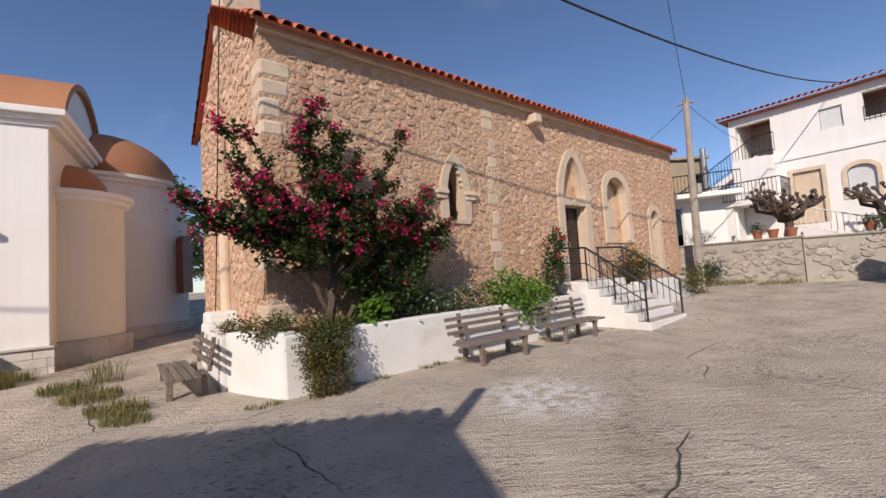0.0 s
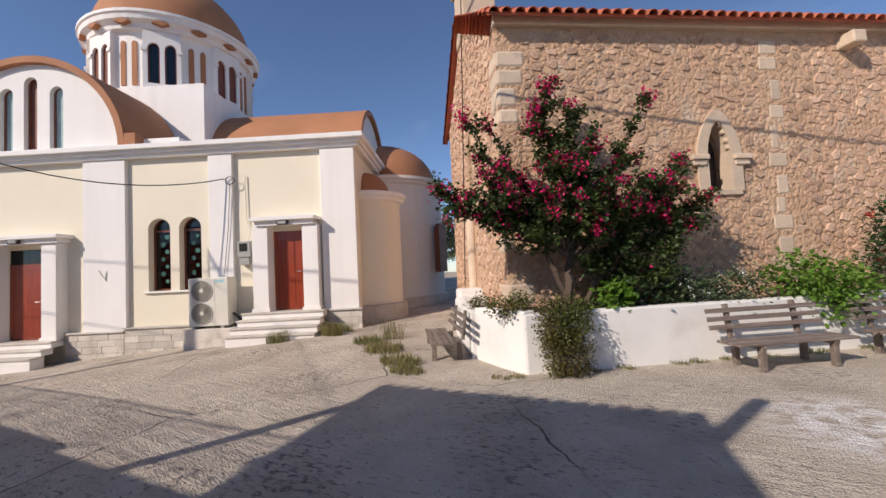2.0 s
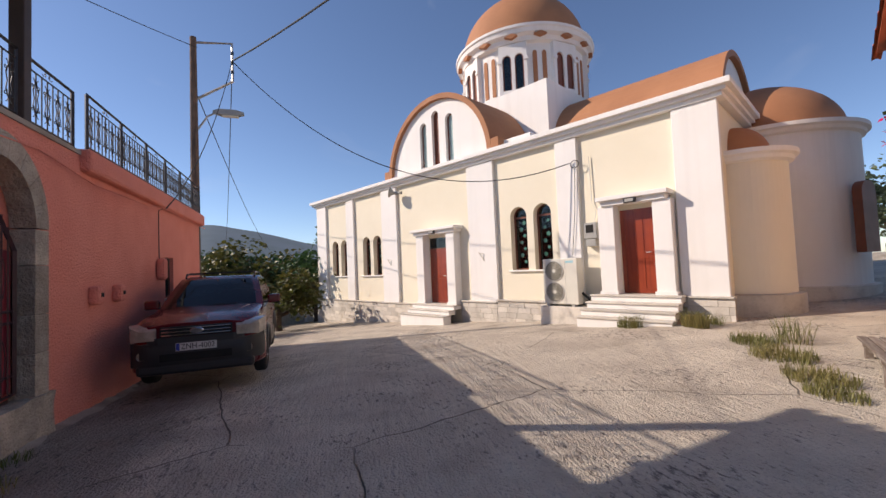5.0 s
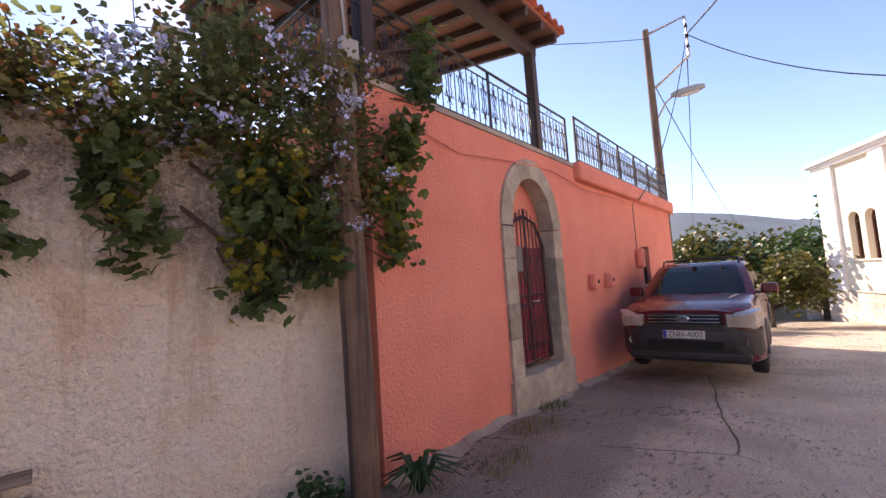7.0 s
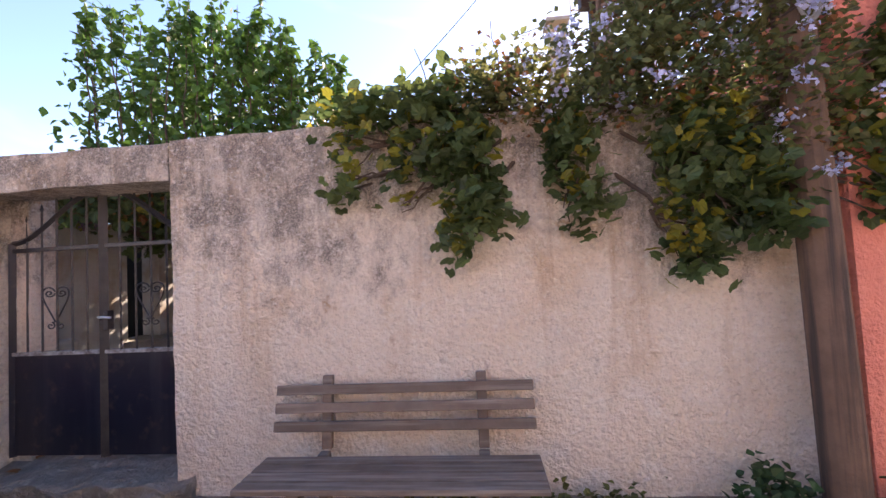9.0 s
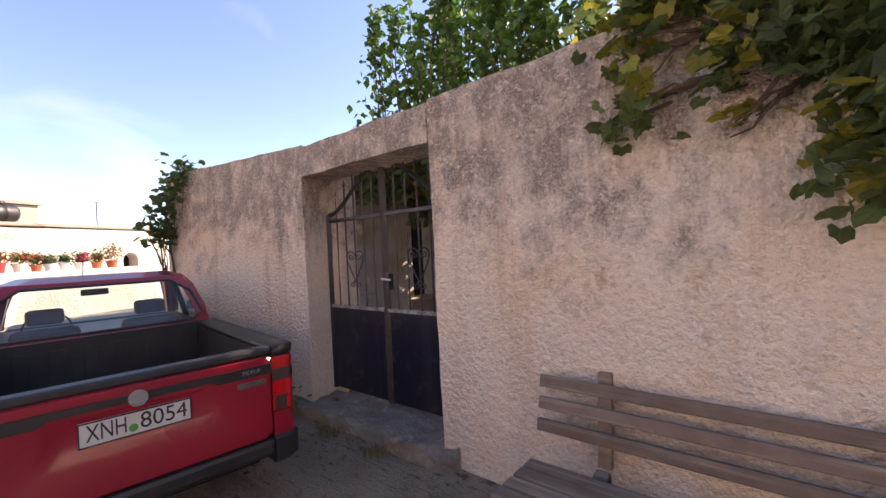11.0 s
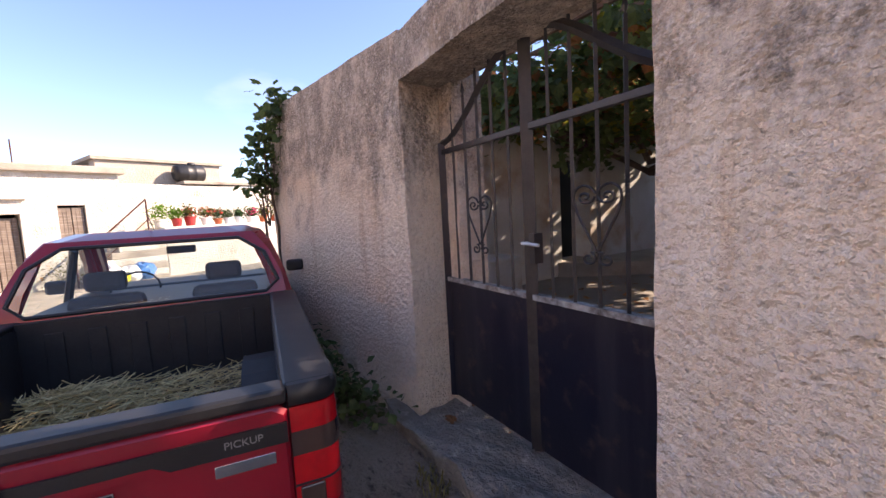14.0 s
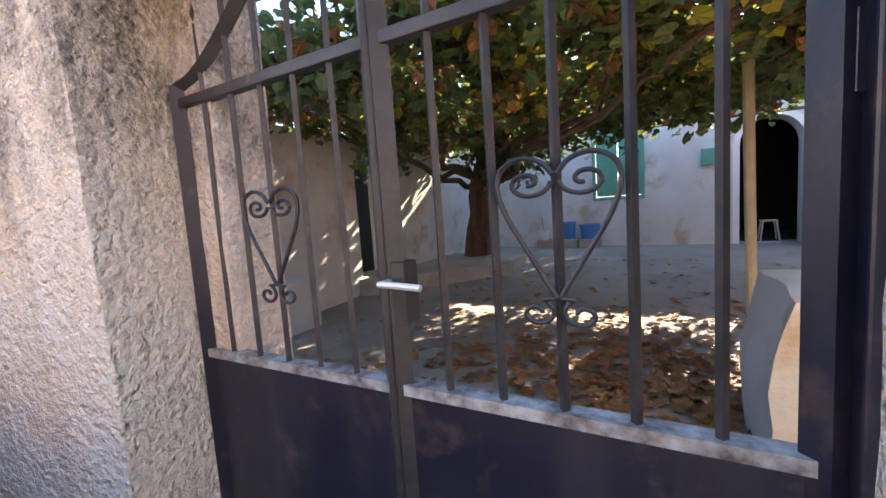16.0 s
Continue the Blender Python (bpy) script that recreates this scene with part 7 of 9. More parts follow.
# ---- white village house with stairs, east side ----
VH = pose(15.44, 2.95, 0, 0, 0, -65)
vh = thing("village_house", VH, "low lumpy whitewashed stone house with a flat slab roof", "house")
V_DOOR, V_WIN = rect(0.03, 1.0, 0.05, 2.05), rect(1.74, 2.34, 1.22, 2.26)
V_ARCH = arch(9.15, 9.75, 0.1, 1.75, 0.3)
bm = slab(B(), [(-2.0, -0.3), (3.2, -0.3), (3.2, 3.15), (-2.0, 3.15)], [V_DOOR, V_WIN], 0, 0.6)
part("wall", bm, M_village, vh, "uneven whitewashed wall")
part("wall", slab(B(), [(3.2, -0.3), (11.0, -0.3), (11.0, 2.85), (3.2, 2.95)], [V_ARCH], 0.5, 1.0), M_village, vh)
part("roof_slab", box(B(), -2.05, 3.35, -0.18, 4, 3.152, 3.36, bevel=0.04), M_concrete, vh, "weathered concrete roof slab")
part("wall_coping", box(B(), 5.2, 11.0, 0.42, 1.1, 2.96, 3.08, bevel=0.03), M_concrete, vh)
part("upper_wall", box(B(), 3.0, 6.9, 1.2, 1.7, 2.5, 3.75, bevel=0.03), M_rubble_wall, vh, "bare rubble upper wall")
part("upper_slab", box(B(), 2.9, 7.0, 1.1, 3.0, 3.752, 3.86), M_concrete, vh)
part("side_wall", box(B(), -1.997, -1.5, 0.6, 5, -0.3, 3.15), M_village, vh)
# Near-black panels paint the shade inside the door, window and arch.
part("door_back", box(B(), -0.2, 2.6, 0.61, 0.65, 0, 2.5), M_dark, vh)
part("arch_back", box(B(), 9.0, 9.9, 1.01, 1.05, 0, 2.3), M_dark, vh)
part("door_hood", box(B(), -0.15, 1.15, -0.12, 0.1, 2.42, 2.5, bevel=0.02), M_village, vh)
for k in range(2):
    lf = part("door_leaf", box(B(), 0.06 + 0.46 * k, 0.50 + 0.46 * k, 0.18, 0.22, 0.06, 1.95), M_wood_grey, vh, "weathered brown plank door leaf")
    for j in range(4):
        part("plank", box(B(), 0.065 + 0.46 * k + 0.11 * j, 0.165 + 0.46 * k + 0.11 * j, 0.165, 0.181, 0.08, 1.93, bevel=0.004), M_wood_grey, lf)
    sl = part("shutter", box(B(), 1.76 + 0.29 * k, 2.03 + 0.29 * k, 0.1, 0.13, 1.26, 2.2), M_wood_grey, vh, "weathered wooden shutter")
    for j in range(3):
        part("plank", box(B(), 1.765 + 0.29 * k + 0.085 * j, 1.84 + 0.29 * k + 0.085 * j, 0.085, 0.101, 1.28, 2.18), M_wood_grey, sl)
part("orange_door", box(B(), 9.2, 9.72, 0.7, 0.74, 0.1, 1.5), mat("orange_door_paint", (0.50, 0.16, 0.05), rough=0.6, bump=0.1), vh, "orange painted arched door")
for x, a in ((-1.05, 0), (-0.72, 4)):
    part("wall_ridge", tube(B(), [(x, -0.01, 1.6), (x + 0.02 * a, -0.015, 2.7)], 0.025, 6), M_village, vh)
part("drain_pipe", tube(B(), [(-1.78, -0.1, 3.1), (-1.78, -0.14, 2.85)], 0.03, 6), M_galv, vh)
# stairs and terrace shelf
for k in range(8):
    part("step", box(B(), 1.75 + 0.19 * k, 3.9, -1.0, 0.0 if k < 8 else 0, -0.1 + 0.19 * k, 0.09 + 0.19 * k, bevel=0.02), M_village if k % 2 else M_concrete, vh)
part("terrace", box(B(), 3.9, 8.7, -1.0, 0.5, -0.2, 1.5, bevel=0.03), M_village, vh, "whitewashed terrace block")
rl = thing("iron_stair_rail", VH, "rusty iron stair rail with wire mesh", "railing")
M_rust = mat("rusty_iron", (0.10, 0.04, 0.03), (0.07, 0.03, 0.025), rough=0.8, bump=0.2)
part("rail", bars(B(), [(1.75, -0.95, 1.0), (2.1, -0.95, 1.05), (3.5, -0.95, 2.35)], 0.035), M_rust, rl)
for x, z0, z1 in ((1.75, 0.0, 1.0), (2.1, 0.2, 1.05), (3.5, 1.45, 2.35)):
    part("post", bars(B(), [(x, -0.95, z0), (x, -0.95, z1)], 0.035), M_rust, rl)
for k in range(7):
    part("mesh_wire", bars(B(), [(2.1 + 0.2 * k, -0.95, 0.3 + 0.19 * k), (2.1 + 0.2 * k, -0.95, 1.05 + 0.185 * k)], 0.006), M_galv, rl)
part("lower_rail", bars(B(), [(2.1, -0.95, 0.45), (3.5, -0.95, 1.75)], 0.02), M_rust, rl)
# plastic bags at the stair foot
for k, (x, y, r, c) in enumerate(((2.3, -1.4, 0.30, (0.75, 0.75, 0.78)), (2.75, -1.5, 0.26, (0.72, 0.72, 0.72)), (2.55, -1.65, 0.16, (0.70, 0.62, 0.05)), (3.1, -1.35, 0.28, (0.06, 0.20, 0.5)))):
    bm = bmesh.new()
    bmesh.ops.create_icosphere(bm, subdivisions=3, radius=r)
    for v in bm.verts:
        v.co += noise.noise_vector(v.co * 7 + Vector((k * 5, 0, 0))) * r * 0.35
        v.co.z = max(-r * 0.75, v.co.z)
    ob = tagged(part("plastic_bag", bm, mat("bag_plastic", c, rough=0.35, bump=0.2)), "crumpled plastic bag by the stair foot" if k != 3 else "crumpled blue plastic sack by the stair foot", "bag", "bags by the stairs")
    ob.matrix_world = VH @ pose(x, y, r * 0.75 + 0.05)
# low rubble step before the house
bm = box(B(), -2.0, 0.15, -0.85, 0.0, -0.2, 0.34)
bmesh.ops.subdivide_edges(bm, edges=bm.edges[:], cuts=9, use_grid_fill=True)
for v in bm.verts:
    v.co += noise.noise_vector(v.co * 3.5) * 0.07
ob = tagged(part("rubble_ledge", bm, M_village), "crumbling whitewashed rubble ledge at the wall foot", "ledge")
ob.matrix_world = VH
# water tank, aerials
tk = thing("water_tank", VH @ pose(5.6, 0.85, 3.08), "black plastic water tank lying on the wall", "water tank")
part("tank_body", lathe(B(), [(0, -0.5), (0.25, -0.48), (0.3, -0.4), (0.3, -0.15), (0.315, -0.12), (0.3, -0.09), (0.3, 0.12), (0.315, 0.15), (0.3, 0.18), (0.3, 0.4), (0.25, 0.48), (0, 0.5)], 20, pose(0, 0, 0.3, 0, 90, 0)), M_trim, tk, smooth=True)
part("tank_lid", lathe(B(), [(0, 0.08), (0.12, 0.08), (0.13, 0.0)], 14, pose(0.1, 0, 0.6)), M_trim, tk)
for x, y, z0, h, lab in ((0.55, 1.0, 3.36, 3.2, "tall rusty television aerial on the roof"), (1.2, 1.2, 3.36, 0.8, "short thin aerial pole on the roof"), (10.0, 3.0, 2.9, 1.4, "thin aerial pole behind the wall")):
    an = thing("roof_aerial", VH @ pose(x, y, z0), lab, "aerial")
    part("mast", tube(B(), [(0, 0, -0.4), (0.01, 0, h)], 0.03 if h > 3 else 0.02, 6), M_rust, an)
    if h > 3:
        for k, (a, L) in enumerate(((20, 0.25), (100, 0.3), (160, 0.22))):
            part("element", tube(B(), [(-L * math.cos(radians(a)), -L * math.sin(radians(a)) * 0.3, h - 0.1 - 0.05 * k), (L * math.cos(radians(a)), L * 0.3 * math.sin(radians(a)), h - 0.05 * k)], 0.012, 5), M_galv, an)
        for s in (-1, 1):
            part("reflector", box(B(), s * 0.3 - 0.02, s * 0.3 + 0.02, -0.05, 0.05, h - 0.3, h + 0.15, bevel=0.01), M_green, an)
    elif h > 1:
        part("element", tube(B(), [(-0.3, 0, h), (0.3, 0, h)], 0.015, 5), M_rust, an)
# garage with a roller shutter
GF = pose(14.55, 4.75, 0, 0, 0, -55.5)
ga = thing("garage", GF, "pale ochre garage with a wide white roller shutter", "garage")
part("wall", slab(B(), [(-4.5, -0.3), (0.35, -0.3), (0.35, 4.25), (-4.5, 4.25)], [rect(-4.1, -0.25, 0.12, 3.7)], 0, 0.4), M_ochre, ga, "pale ochre rendered wall")
part("wall", box(B(), -0.05, 0.345, 0.4, 5.0, -0.3, 4.25), M_ochre, ga)
part("coping", box(B(), -4.55, 0.40, -0.06, 0.5, 4.252, 4.4, bevel=0.03), M_ochre, ga)
rs = part("roller_shutter", box(B(), -4.1, -0.25, 0.16, 0.2, 0.12, 3.3), M_shutter_white, ga, "white roller shutter, closed")
for k in range(30):
    part("slat", box(B(), -4.08, -0.27, 0.135, 0.16, 0.14 + 0.105 * k, 0.235 + 0.105 * k, bevel=0.01), M_shutter_white, rs)
part("shutter_box", tube(B(), [(-4.1, 0.1, 3.42), (-0.25, 0.1, 3.42)], 0.13, 12), M_plastic_grey, ga)
part("side_guide", box(B(), -0.32, -0.22, 0.06, 0.2, 0.12, 3.4), M_shutter_white, ga)
part("garage_kerb", box(B(), -4.5, 0.35, -0.55, 0.0, -0.2, 0.13, bevel=0.03), M_concrete, ga)
part("dark_back", box(B(), -4.2, -0.2, 0.41, 0.45, 0, 3.8), M_dark, ga)

# ---- houses and low wall to the north-east ----
WH = pose(14.4, 19.6, 0, 0, 0, -53)
wh = thing("two_storey_house", WH, "white two-storey house with a red tile roof and outside stairs", "house")
L_OP, R_OP = rect(0.25, 1.62, 6.05, 7.75), rect(4.6, 6.4, 6.7, 7.75)
U_WIN, D_BIG, A_WIN = rect(3.28, 4.0, 6.6, 7.5), rect(2.2, 3.15, 2.75, 5.0), arch(3.9, 4.75, 3.6, 4.6, 0.3)
part("wall", slab(B(), [(0, 1.2), (9.0, 1.2), (9.0, 8.1), (0, 8.1)], [L_OP, R_OP, U_WIN, D_BIG, A_WIN], 0, 0.35), M_church_white, wh, "smooth white wall")
part("wall", slab(B(), [(-8.0, 1.2), (-0.35, 1.2), (-0.35, 8.1), (-8.0, 8.1)], (), 0, 0.3), M_church_white, wh).matrix_basis = pose(0, 0, 0, 0, 0, -90)
part("wall", box(B(), 8.65, 8.997, 0.35, 8, 1.2, 8.1), M_church_white, wh)
part("loggia_back", box(B(), 0.1, 6.6, 2.0, 2.1, 5.8, 8.0), M_joint, wh)
part("loggia_floor", box(B(), 0.1, 6.6, 0.36, 2.0, 5.85, 6.0), M_church_white, wh)
part("room_back", box(B(), 2.0, 5.0, 0.9, 0.95, 1.5, 5.4), M_dark, wh)
part("band", box(B(), -0.05, 9.0, -0.06, 0.0, 5.62, 5.78), M_church_white, wh)
part("roof", loft(B(), [[(-0.35, -0.4, 8.12), (-0.35, 4.0, 9.3), (-0.35, 8.3, 8.12)], [(9.4, -0.4, 8.12), (9.4, 4.0, 9.3), (9.4, 8.3, 8.12)]]), M_tile, wh, "red tile roof")
for k in range(44):
    ob = new("roof_tile", tile_me)
    ob.parent = wh
    ob.matrix_basis = pose(-0.25 + 0.22 * k, -0.5, 8.16, 15)
    ob.scale = (1.15, 1.15, 1.15)
for h, nm, mt in ((U_WIN, "shutter", M_shutter_white), (D_BIG, "shutter", M_ashlar), (A_WIN, "shutter", M_shutter_white)):
    part(nm, slab(B(), inset(h, 0.02), (), 0.1, 0.15), mt, wh)
part("window_trim", slab(B(), rect(2.05, 3.3, 2.75, 5.15), [D_BIG], -0.04, 0.05), M_ashlar, wh)
part("window_trim", slab(B(), arch(3.75, 4.9, 3.55, 4.62, 0.45), [A_WIN], -0.04, 0.05), M_ashlar, wh)
# balconies and outside stairs with black railings


def iron_rail(parent, pts, h=0.85, step=0.14):
    part("handrail", bars(B(), [(x, y, z + h) for x, y, z in pts], 0.035), M_black, parent)
    part("foot_rail", bars(B(), [(x, y, z + 0.08) for x, y, z in pts], 0.022), M_black, parent)
    for (a, b) in zip(pts, pts[1:]):
        a, b = Vector(a), Vector(b)
        n = max(1, int((b - a).length / step))
        for k in range(n + 1):
            p = a.lerp(b, k / n)
            part("baluster", bars(B(), [p, p + Vector((0, 0, h))], 0.016), M_black, parent)


part("balcony_slab", box(B(), -1.9, 2.1, -1.6, 0.0, 3.75, 3.95, bevel=0.02), M_church_white, wh, "white balcony slab")
part("balcony_pier", box(B(), -1.9, 0.3, -1.5, -0.1, 1.2, 3.75), M_church_white, wh)
part("stair_flight", loft(B(), [[(-2.3, y, 3.95), (1.2, y, 6.0), (1.2, y, 5.75), (-2.3, y, 3.6)] for y in (-0.9, -0.05)]), M_church_white, wh, "white outside stair flight")
part("stair_pier", box(B(), 0.3, 1.6, -1.0, -0.02, 3.95, 5.9), M_church_white, wh)
br = thing("balcony_railing", WH, "black iron balcony and stair railing", "railing")
iron_rail(br, [(-2.3, -0.95, 3.95), (1.2, -0.95, 6.0), (1.9, -0.95, 6.0)])
iron_rail(br, [(-1.9, -1.55, 3.95), (2.1, -1.55, 3.95), (2.1, 0, 3.95)])
iron_rail(br, [(4.6, -0.02, 6.55), (6.4, -0.02, 6.55)], 0.6)
fs = part("garden_stair", loft(B(), [[(2.6, y, 2.6), (4.9, y, 1.6), (4.9, y, 1.3), (2.6, y, 1.3)] for y in (-1.8, -0.7)]), M_church_white, wh)
gr = thing("garden_stair_railing", WH, "white metal garden stair railing", "railing")
part("handrail", bars(B(), [(2.4, -1.8, 3.5), (5.2, -1.8, 2.4)], 0.035), M_church_white, gr)
for k in range(16):
    part("baluster", bars(B(), [(2.45 + 0.18 * k, -1.8, 2.62 - 0.07 * k), (2.45 + 0.18 * k, -1.8, 3.48 - 0.071 * k)], 0.018), M_church_white, gr)
# old ochre house and white annex behind the pole
oh = thing("old_house", pose(9.6, 22.6, 0, 0, 0, 0), "old ochre-grey plastered house with a small chimney", "house")
part("wall", slab(B(), [(-1.0, 0.5), (5.6, 0.5), (5.6, 6.9), (-1.0, 7.1)], [rect(4.6, 5.3, 5.0, 6.2)], 0, 0.4), mat("stained_ochre_plaster", (0.36, 0.30, 0.22), (0.28, 0.23, 0.17), rough=0.95, scale=0.8, fine=14, bump=0.6, dist=0.04, stain=(0.42, 0.30, 0.16), stain_scale=0.7, stain_cut=(0.45, 0.65)), oh)
part("wall", box(B(), -0.997, -0.6, 0.4, 6, 0.5, 6.9), M_concrete, oh)
part("roof", box(B(), -1.15, 5.7, -0.15, 6, 7.102, 7.25), M_concrete, oh)
part("window_back", box(B(), 4.5, 5.4, 0.42, 0.45, 4.9, 6.3), M_dark, oh)
part("chimney", tube(B(), [(5.2, -0.3, 4.5), (5.2, -0.3, 7.6)], 0.14, 10), M_galv, oh)
ax = thing("white_annex", pose(11.0, 19.5, 0, 0, 0, -20), "low white annex with a balcony and glazed door", "house")
part("wall", slab(B(), [(-1.3, 0.4), (2.8, 0.4), (2.8, 4.3), (-1.3, 4.3)], [rect(-0.1, 0.6, 2.0, 4.0)], 0, 0.4), M_church_white, ax)
part("door_pane", box(B(), -0.1, 0.6, 0.15, 0.17, 2.0, 4.0), M_pane, ax)
part("door_frame", slab(B(), rect(-0.1, 0.6, 2.0, 4.0), [rect(-0.04, 0.22, 2.06, 3.94), rect(0.28, 0.54, 2.06, 3.94)], 0.1, 0.15), M_shutter_white, ax)
part("dark_back", box(B(), -0.3, 0.8, 0.41, 0.45, 1.8, 4.1), M_dark, ax)
part("balcony_slab", box(B(), -1.4, 2.8, -0.9, 0.0, 4.3, 4.5), M_church_white, ax)
ar = thing("annex_railing", pose(11.0, 19.5, 0, 0, 0, -20), "black iron annex balcony railing", "railing")
iron_rail(ar, [(-1.4, -0.85, 4.5), (2.8, -0.85, 4.5)])

# low rubble retaining wall
rubble_meshes = []
for me in stone_meshes:
    me = me.copy()
    me.materials.clear()
    me.materials.append(M_rubble_wall)
    rubble_meshes.append(me)


def rubble_wall(name, a, b, z0, z1, label, seed, th=0.45):
    r = random.Random(seed)
    a, b = Vector(a), Vector(b)
    L = (b - a).length
    m = pose(a.x, a.y, 0, 0, 0, math.degrees(math.atan2(b.y - a.y, b.x - a.x)))
    w = thing(name, m, label, "wall", kind="structure")
    part("core", box(B(), 0, L, 0.03, th, z0, z1 - 0.02), M_rubble_wall, w)
    part("coping", box(B(), -0.02, L + 0.02, -0.03, th + 0.03, z1 - 0.018, z1 + 0.05, bevel=0.02), M_concrete, w)
    n = int(L * (z1 - z0) * 16)
    for _ in range(min(150, n)):
        x, z, q = r.uniform(0.15, L - 0.15), r.uniform(z0 + 0.25, z1 - 0.15), r.uniform(0.09, 0.2)
        ob = new("stone", rubble_meshes[r.randrange(24)])
        ob.parent = w
        ob.location, ob.rotation_euler, ob.scale = (x, 0.03, z), (0, r.uniform(-0.4, 0.4), 0), (2 * q, 0.28, 1.4 * q)
    return w


rubble_wall("wall_low_left", (9.9, 17.4), (12.5, 14.15), 0.3, 2.05, "low grey-tan rubble retaining wall", 21)
rubble_wall("wall_low_right", (12.52, 14.1), (17.0, 11.6), 0.3, 2.0, "low plastered rubble retaining wall", 22)

# ---- poles, cables and wall fittings ----
def cable(name, a, b, sag, r=0.012, label="thin black overhead cable", n=24, group="overhead cables"):
    a, b = Vector(a), Vector(b)
    pts = [a.lerp(b, k / n) - Vector((0, 0, sag * 4 * (k / n) * (1 - k / n))) for k in range(n + 1)]
    return tagged(part(name, tube(B(), pts, r, 6), M_rubber), label, "cable", group)


wp = thing("wooden_pole", pose(-2.5, -2.95, 0), "old brown wooden utility pole at the wall joint", "utility pole")
part("pole", tube(B(), [(0, 0, -0.2), (0.03, 0, 1.6), (0.07, 0, 3.2), (0.12, 0, 5.9)], [0.115, 0.11, 0.105, 0.09], 14), M_wood_pole, wp)
part("junction_box", box(B(), -0.02, 0.13, 0.11, 0.18, 3.32, 3.48, bevel=0.01), M_plastic_grey, wp, "small grey junction box")
for k in range(3):
    part("cable_loop", tube(B(), [(0.07 + (0.05 + 0.012 * k) * math.cos(t), 0.13 + 0.005 * k, 3.08 + (0.15 + 0.012 * k) * math.sin(t)) for t in np.linspace(0, TAU, 20)[:-1]], 0.007, 5, True), M_plastic_grey, wp)
part("cable_run", tube(B(), [(0.06, 0.12, 3.48), (0.1, 0.115, 4.2), (0.14, 0.1, 5.7)], 0.012, 5), M_plastic_grey, wp)
lp = thing("lamp_pole", PK @ pose(11.2, 0.1, 0), "dark timber street pole with a bracket frame and lamp", "street lamp")
part("pole", tube(B(), [(0, 0, -0.8), (0.03, 0, 4), (0.06, 0, 8.8)], [0.13, 0.12, 0.09], 12), M_wood_pole, lp)
part("bracket", bars(B(), [(0.06, -0.05, 8.65), (0.06, -1.05, 8.75), (0.06, -1.05, 7.55), (0.06, -0.05, 6.9)], 0.06), M_galv, lp, "galvanised bracket frame")
part("lamp_arm", tube(B(), [(0.05, -0.1, 6.0), (0.05, -0.35, 6.4), (0.05, -0.6, 6.55)], 0.03, 8), M_galv, lp)
lh = part("lamp_head", loft(B(), [[(0.05 + sx * w, y, 6.55 + z) for sx, z in ((-1, -h), (1, -h), (1, h), (-1, h))] for y, w, h in ((-0.5, 0.06, 0.04), (-0.7, 0.12, 0.08), (-1.15, 0.11, 0.08), (-1.35, 0.05, 0.04))]), M_plastic_grey, lp, "pale grey lamp head")
part("lens", box(B(), -0.03, 0.13, -1.2, -0.75, 6.43, 6.47, bevel=0.01), M_plastic_white, lh)
for k in range(3):
    part("insulator", lathe(B(), [(0.0, 0.1), (0.04, 0.1), (0.05, 0.0), (0.0, 0.0)], 8, pose(0.06, -1.05, 7.8 + 0.3 * k)), M_trim, lp)
up = thing("utility_pole", pose(9.78, 15.6, 0.4), "grey concrete utility pole beside the church", "utility pole")
part("pole", tube(B(), [(0, 0, -0.3), (0.03, -0.03, 3.5), (0.08, -0.08, 7.4)], [0.16, 0.13, 0.10], 10), M_concrete, up)
part("cross_arm", bars(B(), [(-0.15, 0.1, 7.2), (0.3, -0.25, 7.2)], 0.06), M_concrete, up)
part("meter_box", box(B(), 0.1, 0.25, -0.25, -0.05, 3.6, 4.0, bevel=0.02), M_plastic_grey, up)
TOP = (PK @ pose(11.26, -0.95, 8.2)).translation
cable("overhead_cable", TOP, (CH @ pose(-0.62, 0.75, 4.25)).translation, 1.75, 0.014)
cable("overhead_cable", TOP, (17.6, 16.9, 8.6), 1.9, 0.022, "thick black overhead cable across the square")
cable("overhead_cable", (9.86, 15.5, 7.6), (4.6, 8.2, 13.5), 0.2, 0.009)
cable("overhead_cable", (9.86, 15.5, 7.6), (15.2, 18.9, 6.6), 0.3, 0.009)
cable("overhead_cable", (9.86, 15.5, 7.5), (10.5, 24, 7.4), 0.2, 0.009)
cable("overhead_cable", TOP, (PK @ pose(7.6, -0.12, 3.05)).translation, 0.6, 0.012)
cable("overhead_cable", (PK @ pose(11.26, 0, 8.5)).translation, (-1.5, -9.0, 6.5), 0.3, 0.01)
cable("overhead_cable", TOP, (-60, -16, 6.0), 1.2, 0.015)
cable("overhead_cable", (PK @ pose(11.26, 0, 7.0)).translation, (-60, -10, 4.5), 1.0, 0.015)
cable("overhead_cable", (2.5, -7.0, 3.2), (-2.0, -10.0, 9.5), 0.2, 0.01)
cable("church_cable", (ST @ pose(0.45, 2.0, 13)).translation, (ST @ pose(0.45, 4.8, 1.0)).translation, 0.0, 0.012, "thin black cable down the church gable")

